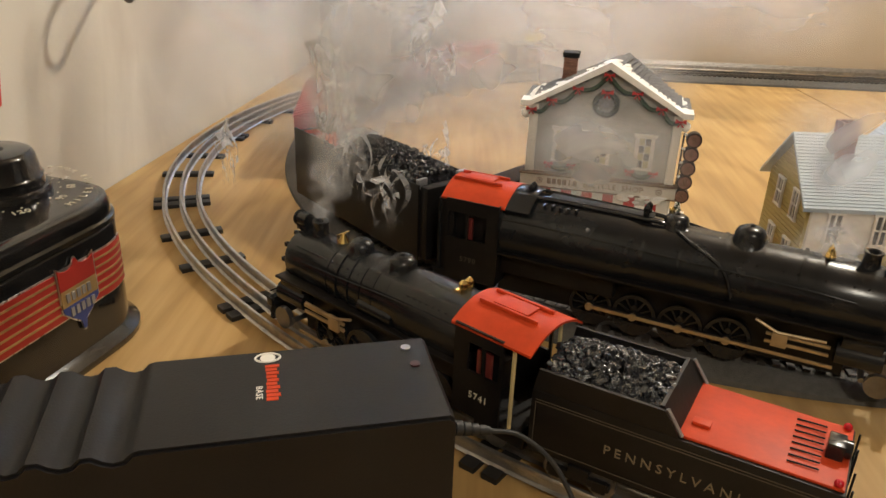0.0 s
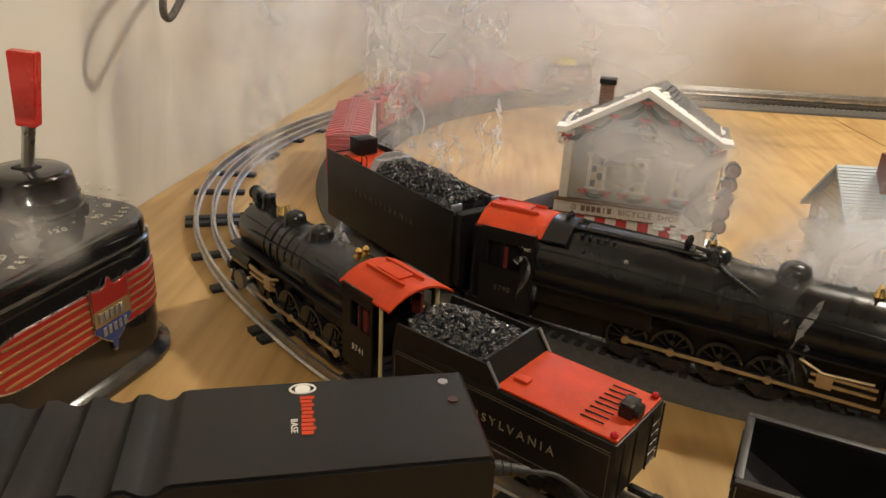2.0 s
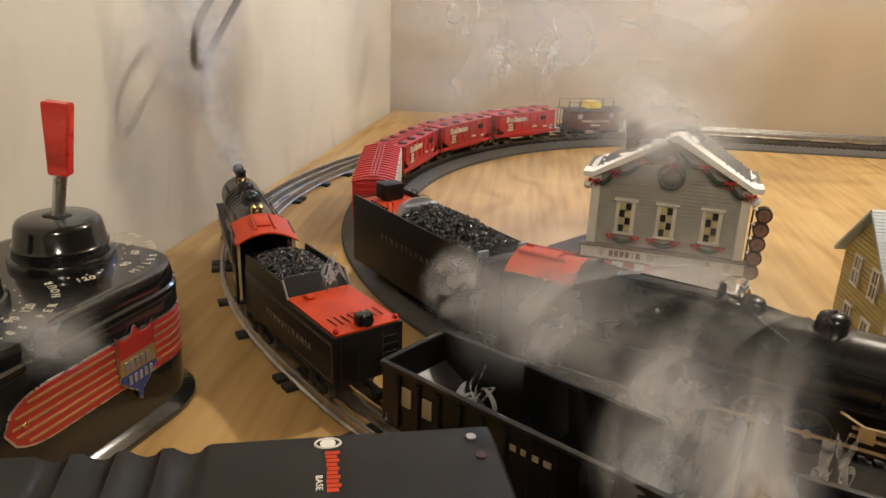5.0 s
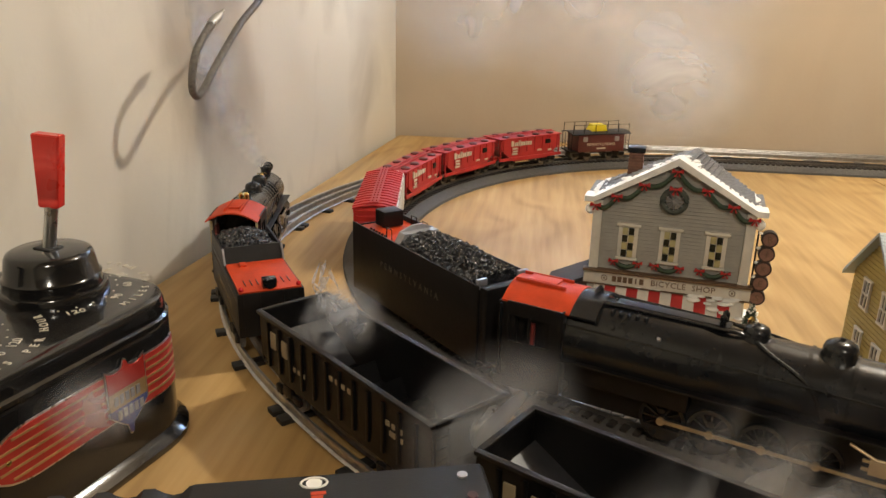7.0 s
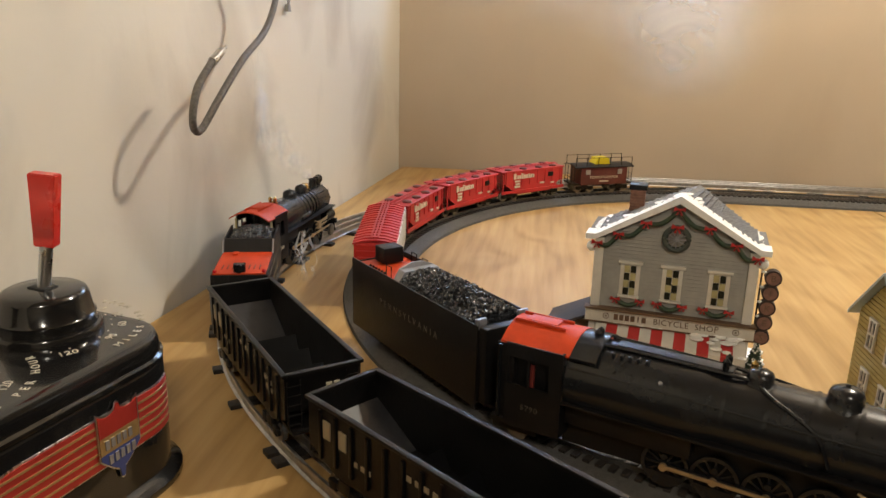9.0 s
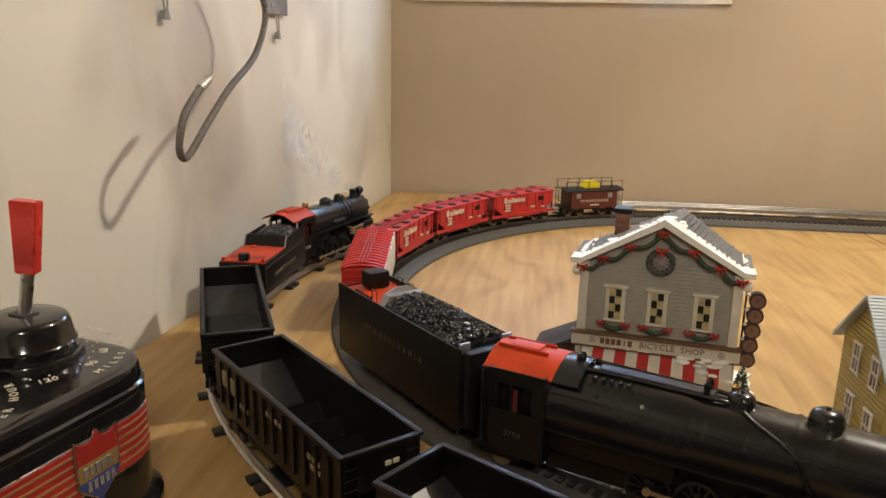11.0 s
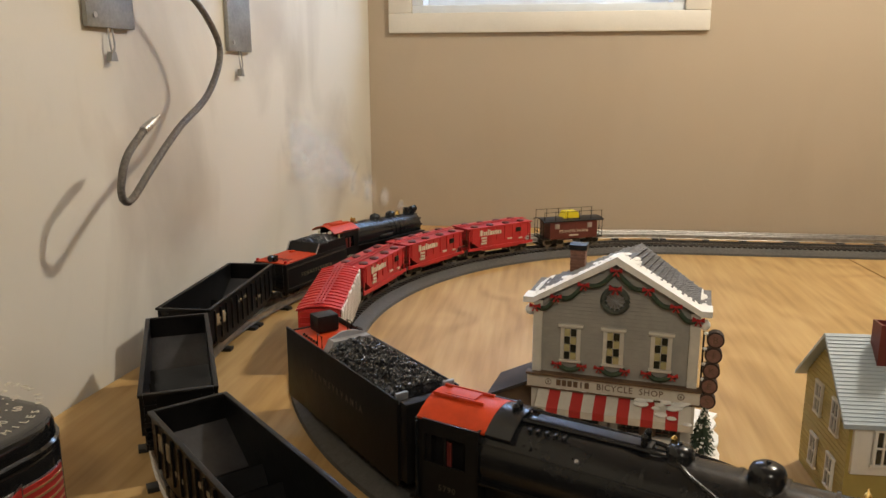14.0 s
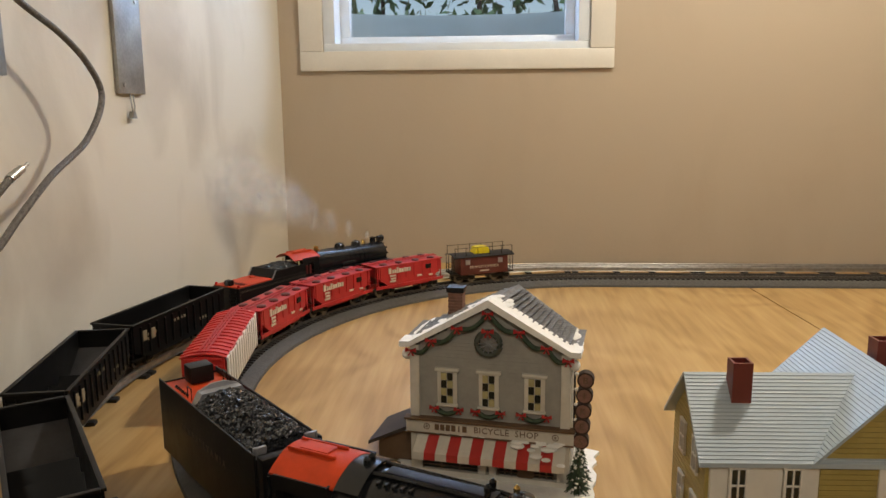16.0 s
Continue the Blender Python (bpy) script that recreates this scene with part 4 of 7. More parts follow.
        for k in range(4):
            for y in (-1, 1):
                bm = bm_new()
                a = radians(38)
                q = br * (1.11 if k < 2 else 1.0)
                x = cab1 + 0.034 + 0.032 * k
                rod(bm, (x, y * q * math.cos(a) * 0.96, bz + q * math.sin(a) * 0.96), (x, y * q * math.cos(a) * 1.06, bz + q * math.sin(a) * 1.06), 0.0016, 0.0012, 8)
                part("handrail_post", bm, TINPLATE if k == 1 else BLACK, lo)
        bm = bm_new()
        for y in (-0.004, 0.004):
            lathe(bm, [(0.0022, 0), (0.0022, 0.005), (0.0016, 0.0055), (0.0024, 0.006), (0.0024, 0.009), (0.0006, 0.011)], (cab1 + 0.102, y, bz + br * 1.04), 10)
        part("pop_valves", bm, BLACK, lo)
        bm = bm_new()
        lathe(bm, [(0.0014, 0), (0.0014, 0.006), (0.0022, 0.0065), (0.0022, 0.010), (0.0004, 0.012)], (cab1 + 0.118, 0.004, bz + br * 0.98), 10)
        part("whistle", bm, BRASS, lo, "small brass whistle")
    # pilot
    bm = bm_new()
    box(bm, (sb + 0.016, 0, 0.020), (0.006, W - 0.006, 0.007), 0.0008)
    prism(bm, [(-W / 2 + 0.006, 0.004), (-0.003, 0.004), (0.003, 0.004), (W / 2 - 0.006, 0.004), (W / 2 - 0.010, 0.017), (-W / 2 + 0.010, 0.017)], "x", sb + 0.016, sb + 0.020)
    for k in range(9):
        y = -W / 2 + 0.008 + k * (W - 0.016) / 8
        tube(bm, [(sb + 0.018, y, 0.017), (front, y * 0.75, 0.004)], 0.0010, 5)
    for y in (-0.014, 0.014):
        tube(bm, [(sb + 0.002, y * 0.8, bz - br * 0.3), (sb + 0.018, y, 0.023)], 0.0009, 6)
    tube(bm, [(sb + 0.018, -W / 2 + 0.006, 0.027), (sb + 0.018, W / 2 - 0.006, 0.027)], 0.0006, 5)
    part("pilot", bm, BLACK, lo)
    # wheels and rods
    dm = driver_mesh(cfg["dr"])
    lo_wheels, lo_rods = [], []
    for x in cfg["drivers"]:
        for y in (-1, 1):
            w = new("driver", dm)
            w.parent = lo
            w.matrix_basis = Matrix.Translation((x, y * cfg["gauge"], cfg["dr"]))
            lo_wheels.append((w, x, y * cfg["gauge"]))
    for y in (-1, 1):
        bm = bm_new()
        x0, x1 = min(cfg["drivers"]), max(cfg["drivers"])
        box(bm, ((x0 + x1) / 2, 0, 0), (x1 - x0, 0.0014, 0.0026), 0.0004)
        for x in cfg["drivers"]:
            rod(bm, (x, -0.0012, 0), (x, 0.0012, 0), 0.0028, n=12)
        box(bm, ((x1 + sb - 0.03) / 2 - 0.008, y * 0.0018, 0.001), (sb - 0.03 - x1 + 0.03, 0.0013, 0.0024), 0.0004)
        rd = part("side_rod", bm, RODM, lo, "brassy steel side rod")
        rd.matrix_basis = Matrix.Translation((0, y * (cfg["gauge"] + 0.005), cfg["dr"] * 1.0))
        lo_rods.append((rd, y * (cfg["gauge"] + 0.005)))
        bm = bm_new()
        box(bm, (sb - 0.047, y * (cfg["gauge"] + 0.007), bz - br * 1.10), (0.040, 0.0016, 0.0022), 0.0003)
        box(bm, (sb - 0.047, y * (cfg["gauge"] + 0.007), bz - br * 1.32), (0.040, 0.0016, 0.0022), 0.0003)
        box(bm, (sb - 0.058, y * (cfg["gauge"] + 0.008), bz - br * 1.2), (0.010, 0.0022, 0.011), 0.0006)
        tube(bm, [(sb - 0.075, y * (cfg["gauge"] + 0.0085), bz - br * 0.75), (sb - 0.060, y * (cfg["gauge"] + 0.0085), bz - br * 1.0), (sb - 0.030, y * (cfg["gauge"] + 0.0085), bz - br * 0.95)], 0.0011, 6)
        part("valve_gear", bm, RODM, lo)
    bm = bm_new()
    rod(bm, (sb - 0.004, -cfg["gauge"], 0.0095), (sb - 0.004, cfg["gauge"], 0.0095), 0.002, n=8)
    for y in (-1, 1):
        rod(bm, (sb + 0.006, y * cfg["gauge"] - 0.002, 0.0085), (sb + 0.006, y * cfg["gauge"] + 0.002, 0.0085), 0.0085, n=18)
        rod(bm, (rear + 0.022, y * cfg["gauge"] - 0.002, 0.0085), (rear + 0.022, y * cfg["gauge"] + 0.002, 0.0085), 0.0085, n=18)
    part("pony_wheels", bm, STEELD, lo)
    return lo, lo_wheels, lo_rods


OUT_CFG = dict(L=0.240, br=0.0212, bz=0.0575, W=0.052, cab=0.050, fire=0.048, nose=0.027, stack=0.018, domes=((0.034, 0.0085), (-0.004, 0.0092)), bell=0.052, brass=True, over=0.006, pipe=False, eave=0.000,
               cab_z=(0.018, 0.0765), rise=0.0090, number="5741", dr=0.0160, drivers=(-0.050, -0.018, 0.014, 0.046), gauge=0.0172)
IN_CFG = dict(L=0.350, br=0.0262, bz=0.0602, W=0.060, cab=0.060, fire=0.090, nose=0.027, stack=0.016, domes=((0.008, 0.0088), (0.0575, 0.0105)), bell=0.108, brass=False, over=-0.006, pipe=True, eave=-0.006,
              cab_z=(0.018, 0.0835), rise=0.0105, number="5790", dr=0.0163, drivers=(-0.042, -0.009, 0.024, 0.057), gauge=0.0150)


loco, loco_wheels, loco_rods = locomotive(on_track(OC, OR, OZ, 0.43, 0.06), "steam_locomotive", "black steam locomotive with orange-red cab roof, smoking", "moving train", OUT_CFG)
tender = outer_tender(on_track(OC, OR, OZ, 0.21, 0.05))
hoppers = [open_hopper(on_track(OC, OR, OZ, -HOP_BACK - PITCH * k, 0.066)) for k in range(1)]
for k in range(1, 5):
    hoppers.append(copy_thing(hoppers[0], on_track(OC, OR, OZ, -HOP_BACK - PITCH * k, 0.066)))


# the parked train on the inner loop
still, _w, _r = locomotive(Matrix.Translation((0.1915, 0.536, IZ)) @ Matrix.Rotation(radians(-23.9), 4, "Z"), "steam_locomotive", "large parked black steam locomotive with orange-red cab roof", "parked train", IN_CFG)


def inner_tender(m):
    L, W, T = 0.226, 0.056, 0.0785
    td = empty("tender", m, "long slab-sided black tender heaped with coal, red rear deck", "train tender", "parked train")
    bm = bm_new()
    t = 0.0016
    for y in (-W / 2 + t / 2, W / 2 - t / 2):
        box(bm, (0, y, (T + 0.009) / 2), (L, t, T - 0.009), 0.0005)
    for x in (-L / 2 + t / 2, L / 2 - t / 2):
        box(bm, (x, 0, (T + 0.010) / 2), (t, W - 2 * t, T - 0.018), 0.0004)
    box(bm, (0, 0, 0.0385), (L - 2 * t, W - 2 * t, 0.050))
    box(bm, (L / 2 + 0.005, 0, 0.046), (0.011, W - 0.004, 0.064), 0.002)
    part("body", bm, BLACKM, td)
    bm = bm_new()
    box(bm, (-0.073, 0, T - 0.006), (0.076, W - 2 * t - 0.0006, 0.002), 0.0004)
    part("deck", bm, ORANGE, td, "red painted rear deck")
    bm = bm_new()
    box(bm, (-0.094, 0.004, T + 0.004), (0.020, 0.022, 0.016), 0.0015)
    box(bm, (-0.106, 0.004, T + 0.006), (0.004, 0.015, 0.009), 0.001)
    part("deck_box", bm, BLACKM, td, "black box on the rear deck")
    bm = bm_new()
    prism(bm, [(-W / 2 + 0.003, T - 0.005), (-W / 2 + 0.010, T + 0.007), (-0.006, T + 0.0115), (0.006, T + 0.0115), (W / 2 - 0.010, T + 0.007), (W / 2 - 0.003, T - 0.005)], "x", -0.0335, -0.0315)
    prism(bm, [(-W / 2 + 0.003, T - 0.004), (-W / 2 + 0.010, T + 0.0068), (W / 2 - 0.010, T + 0.0068), (W / 2 - 0.003, T - 0.004)], "x", -0.0315, -0.022)
    part("bulkhead", bm, TINPLATE, td, "bare grey metal coal bulkhead")
    coal_heap(td, -0.024, 0.100, W - 0.005, T - 0.003, 0.014, 900, 11)
    bm = bm_new()
    for x, y in ((-0.045, 0.02), (-0.045, -0.02), (-0.07, 0.022)):
        tube(bm, [(x, y, T - 0.005), (x, y, T + 0.006), (x - 0.010, y, T + 0.006), (x - 0.010, y, T - 0.005)], 0.0006, 5)
    for k in range(6):
        ball(bm, (-0.06 - 0.006 * k, -0.019, T - 0.004), 0.0016, sub=1)
    part("deck_rails", bm, BLACK, td)
    for y in (-1, 1):
        bm = bm_new()
        for x in (0.1085, 0.1105):
            tube(bm, [(x, y * 0.024, 0.03), (x, y * 0.024, T + 0.003)], 0.0006, 5)
        box(bm, (0.108, y * 0.021, T + 0.0005), (0.003, 0.010, 0.006), 0.0005)
        part("front_rail", bm, TINPLATE, td, "worn bright rail edge")
    for y in (-1, 1):
        words("lettering", "PENNSYLVANIA", 0.0088, LETTERX, td, Matrix.Translation((0.0, y * (W / 2 + 0.0003), 0.050)) @ (Matrix.Rotation(math.pi, 4, "Z") if y > 0 else Matrix.Identity(4)) @ Matrix.Rotation(math.pi / 2, 4, "X"), 0.0002, 1.9, "dull gold road name lettering")
    for x in (-0.078, -0.03, 0.03, 0.078):
        truck(td, x, 0.023)
    return td


inner_tender(Matrix.Translation((-0.0385, 0.706, IZ)) @ Matrix.Rotation(radians(-48.5), 4, "Z") @ Matrix.Diagonal((0.92, 1, 1, 1)))


def boxcar(m):
    L, W, H0, H1 = 0.186, 0.047, 0.013, 0.059
    c = empty("boxcar", m, "bright red boxcar with ribbed roof and painted white glare on one side", "train car", "parked train")
    bm = bm_new()
    box(bm, (0, 0, (H0 + H1) / 2), (L, W, H1 - H0), 0.0008)
    part("body", bm, REDBOX, c)
    bm = bm_new()
    up = arch(W + 0.003, H1 - 0.0005, 0.0045, 5)
    prism(bm, [(y, z - 0.0015) for y, z in up[::-1]] + up, "x", -L / 2 - 0.001, L / 2 + 0.001)
    rf = part("roof", bm, REDBOX, c)
    for k in range(15):
        x = -L / 2 + 0.007 + k * (L - 0.014) / 14
        bm = bm_new()
        prism(bm, [(y, z - 0.0005) for y, z in up[::-1]] + [(y, z + 0.0014) for y, z in up], "x", x - 0.0016, x + 0.0016)
        part("roof_rib", bm, REDBOX, rf)
    bm = bm_new()
    for y in (-0.004, 0, 0.004):
        box(bm, (0, y, H1 + 0.0064), (L, 0.0022, 0.0012))
    part("roof_walk", bm, REDCAR, c)
    bm = bm_new()
    for k in range(6):
        box(bm, (L / 2 + 0.0008, 0, H0 + 0.005 + k * 0.0075), (0.002, W - 0.006, 0.003), 0.0006)
    part("end_ribs", bm, REDBOX, c)
    for y in (-1, 1):
        bm = bm_new()
        box(bm, (0, y * (W / 2 + 0.0008), 0.036), (0.042, 0.0018, 0.042), 0.0006)
        part("door", bm, REDCAR, c)
        bm = bm_new()
        for k in range(14):
            x = -L / 2 + 0.008 + k * (L - 0.016) / 13
            if abs(x) > 0.024:
                box(bm, (x, y * (W / 2 + 0.0004), 0.036), (0.0016, 0.0012, 0.042))
        part("side_ribs", bm, REDBOX, c)
    bm = bm_new()
    rr = random.Random(4)
    for i in range(40):
        box(bm, (-L / 2 - 0.0008, rr.uniform(-W / 2, W / 2 - 0.003), H0 + 0.046 * rr.random()), (0.0022, rr.uniform(0.003, 0.007), rr.uniform(0.002, 0.008)), 0.0004)
    part("end_panel", bm, WHITE, c, "irregular white patches on the end")
    # white strips put the lamp's grazing glare on this side into colour
    for k in range(14):
        bm = bm_new()
        x = -L / 2 + 0.0075 + k * (L - 0.015) / 13
        hh = 0.040 + 0.003 * rr.random()
        box(bm, (x, W / 2 + 0.0022, 0.0155 + hh / 2), (0.0105, 0.0016, hh), 0.0006)
        box(bm, (x + 0.0052, W / 2 + 0.0034, 0.0155 + hh / 2), (0.0022, 0.0014, hh - 0.002), 0.0005)
        part("side_panel", bm, WHITE, c, "white strip standing in for glare on the ribbed side")
    bm = bm_new()
    box(bm, (0, 0, H0 - 0.001), (L - 0.05, 0.02, 0.006))
    part("underframe", bm, BLACKM, c)
    for x in (-0.065, 0.065):
        truck(c, x, 0.023)
    return c


boxcar(on_track(IC, IR, IZ, radians(82.63) * IR, 0.065, True))


def covered_hopper(m):
    L, W, H1 = 0.146, 0.046, 0.0530
    c = empty("covered_hopper", m, "dark red covered hopper car with white lettering", "train car", "covered hoppers")
    bm = bm_new()
    prism(bm, [(-L / 2 + 0.006, 0.034), (-L / 2 + 0.006, H1), (L / 2 - 0.006, H1), (L / 2 - 0.006, 0.034), (L / 2 - 0.034, 0.013), (-L / 2 + 0.034, 0.013)], "y", -W / 2, W / 2)
    box(bm, (0, 0, 0.0165), (L, 0.012, 0.005))
    part("body", bm, REDCAR, c)
    bm = bm_new()
    box(bm, (0, 0, H1 + 0.001), (L, W + 0.002, 0.002), 0.0005)
    for y in (-0.004, 0.004):
        box(bm, (0, y, H1 + 0.0042), (L, 0.003, 0.001))
    part("roof", bm, REDCAR, c)
    for x in (-0.052, -0.018, 0.018, 0.052):
        for y in (-0.014, 0.014):
            bm = bm_new()
            lathe(bm, [(0.0068, 0), (0.0068, 0.0022), (0.0058, 0.003), (0.0010, 0.0034)], (x, y, H1 + 0.0015), 14)
            part("hatch", bm, TUSCAN, c)
    for y in (-1, 1):
        bm = bm_new()
        for k in range(8):
            x = -L / 2 + 0.010 + k * (L - 0.020) / 7
            box(bm, (x, y * (W / 2 + 0.0006), 0.041), (0.0018, 0.0014, 0.024))
        box(bm, (0, y * (W / 2 + 0.0008), 0.018), (L, 0.0018, 0.005))
        for x in (-L / 2 + 0.004, L / 2 - 0.004):
            box(bm, (x, y * (W / 2 - 0.001), 0.033), (0.0018, 0.0018, 0.034))
        part("side_ribs", bm, REDCAR, c)
        bm = bm_new()
        cx = -0.044
        for w, h in ((0.006, 0.008), (0.004, 0.005), (0.004, 0.005), (0.003, 0.008), (0.002, 0.007), (0.004, 0.005), (0.005, 0.005), (0.004, 0.006), (0.005, 0.005), (0.004, 0.005)):
            box(bm, (y * -1 * cx, y * (W / 2 + 0.0006), 0.0435 + (h - 0.005) / 2), (w * 0.85, 0.0016, h * 1.25))
            cx += w + 0.0006
        for k, (x, z, w) in enumerate(((-0.038, 0.036, 0.012), (-0.037, 0.031, 0.010), (-0.038, 0.0265, 0.012), (0.02, 0.029, 0.010), (0.045, 0.027, 0.008))):
            box(bm, (y * -1 * x, y * (W / 2 + 0.0006), z), (w, 0.0016, 0.0028))
        part("lettering", bm, LETTER, c, "white road name as plain bars")
        bm = bm_new()
        box(bm, (y * -1 * 0.040, y * (W / 2 + 0.0006), 0.043), (0.012, 0.0016, 0.008), 0.0004)
        part("emblem", bm, BLACKM, c)
    for sx in (-1, 1):
        bm = bm_new()
        for y in (-0.019, 0.019):
            tube(bm, [(sx * (L / 2 - 0.001), y, 0.017), (sx * (L / 2 - 0.001), y, H1)], 0.0007, 5)
        for k in range(5):
            tube(bm, [(sx * (L / 2 - 0.001), 0.010, 0.022 + 0.006 * k), (sx * (L / 2 - 0.001), 0.019, 0.022 + 0.006 * k)], 0.0005, 5)
        part("end_ladder", bm, TUSCAN, c)
    for x in (-0.048, 0.048):
        truck(c, x, 0.023)
    return c


ch = covered_hopper(on_track(IC, IR, IZ, radians(103.01) * IR, 0.048, True))
for a in (120.22, 137.67):
    copy_thing(ch, on_track(IC, IR, IZ, radians(a) * IR, 0.048, True))


def caboose(m):
    L, W, H1 = 0.122, 0.046, 0.050
    c = empty("caboose", m, "dark red caboose with black roof railings and a yellow cupola", "caboose", "parked train")
    bm = bm_new()
    box(bm, (0, 0, 0.033), (L - 0.026, W, 0.034), 0.0006)
    part("body", bm, TUSCAN, c)
    bm = bm_new()
    up = arch(W + 0.004, H1 - 0.0005, 0.004, 7)
    prism(bm, [(y, z - 0.0014) for y, z in up[::-1]] + up, "x", -L / 2, L / 2)
    part("roof", bm, BLACKM, c)
    bm = bm_new()
    prism(bm, [(-0.016, H1 + 0.002), (-0.013, H1 + 0.014), (0.010, H1 + 0.014), (0.016, H1 + 0.002)], "y", -0.012, 0.012)
    part("cupola", bm, YSIGN, c, "bright yellow cupola")
    bm = bm_new()
    for y in (-0.020, 0.020):
        for x in (-0.058, -0.036, -0.012, 0.012, 0.036, 0.058):
            tube(bm, [(x, y, H1), (x, y, H1 + 0.017)], 0.0007, 5)
        tube(bm, [(-0.058, y, H1 + 0.016), (0.058, y, H1 + 0.016)], 0.0005, 5)
    part("roof_railing", bm, BLACK, c, "black wire roof railing")
    for y in (-1, 1):
        for x in (-0.032, 0.034):
            bm = bm_new()
            box(bm, (x, y * (W / 2 + 0.0006), 0.040), (0.009, 0.0016, 0.009), 0.0004)
            part("window", bm, TINPLATE, c, "pale window")
        words("lettering", "PENNSYLVANIA", 0.0072, LETTER, c, Matrix.Translation((0, y * (W / 2 + 0.0003), 0.030)) @ (Matrix.Rotation(math.pi, 4, "Z") if y > 0 else Matrix.Identity(4)) @ Matrix.Rotation(math.pi / 2, 4, "X"), 0.0003, 1.2, "cream road name lettering")
        bm = bm_new()
        box(bm, (0, y * (W / 2 + 0.0004), 0.0225), (0.018, 0.0012, 0.0022))
        part("number_bar", bm, LETTER, c)
    for sx in (-1, 1):
        bm = bm_new()
        box(bm, (sx * (L / 2 - 0.006), 0, 0.0165), (0.012, W - 0.004, 0.002))
        for y in (-0.02, -0.008, 0.008, 0.02):
            tube(bm, [(sx * (L / 2 - 0.001), y, 0.016), (sx * (L / 2 - 0.001), y, H1)], 0.0006, 5)
        for z in (0.022, 0.028, 0.034):
            tube(bm, [(sx * (L / 2 - 0.001), -0.02, z), (sx * (L / 2 - 0.001), 0.02, z)], 0.0005, 5)
        part("end_platform", bm, BLACKM, c)
    bm = bm_new()
    box(bm, (0, 0, 0.0145), (0.05, 0.024, 0.006))
    part("underframe", bm, BLACKM, c)
    for x in (-0.036, 0.036):
        truck(c, x, 0.023)
    return c


caboose(on_track(IC, IR, IZ, radians(155.37) * IR, 0.036, True))


# ---------------------------------------------------------------- bicycle shop
WREATH = mat("grey_green_wreath", (0.075, 0.085, 0.07), 0.7, var=0.5, scale=60, bump=0.2)


def bow(parent, x, y, z, s=1.0):
    bm = bm_new()
    for sx in (-1, 1):
        prism(bm, [(x, z), (x + sx * 0.0042 * s, z + 0.0026 * s), (x + sx * 0.0046 * s, z - 0.0012 * s)], "y", y - 0.0016, y)
        prism(bm, [(x, z), (x + sx * 0.0028 * s, z - 0.0042 * s), (x + sx * 0.0012 * s, z - 0.0044 * s)], "y", y - 0.0012, y)
    ball(bm, (x, y - 0.001, z), 0.0013 * s, sub=1)
    return part("bow", bm, BOW, parent, "red ribbon bow")


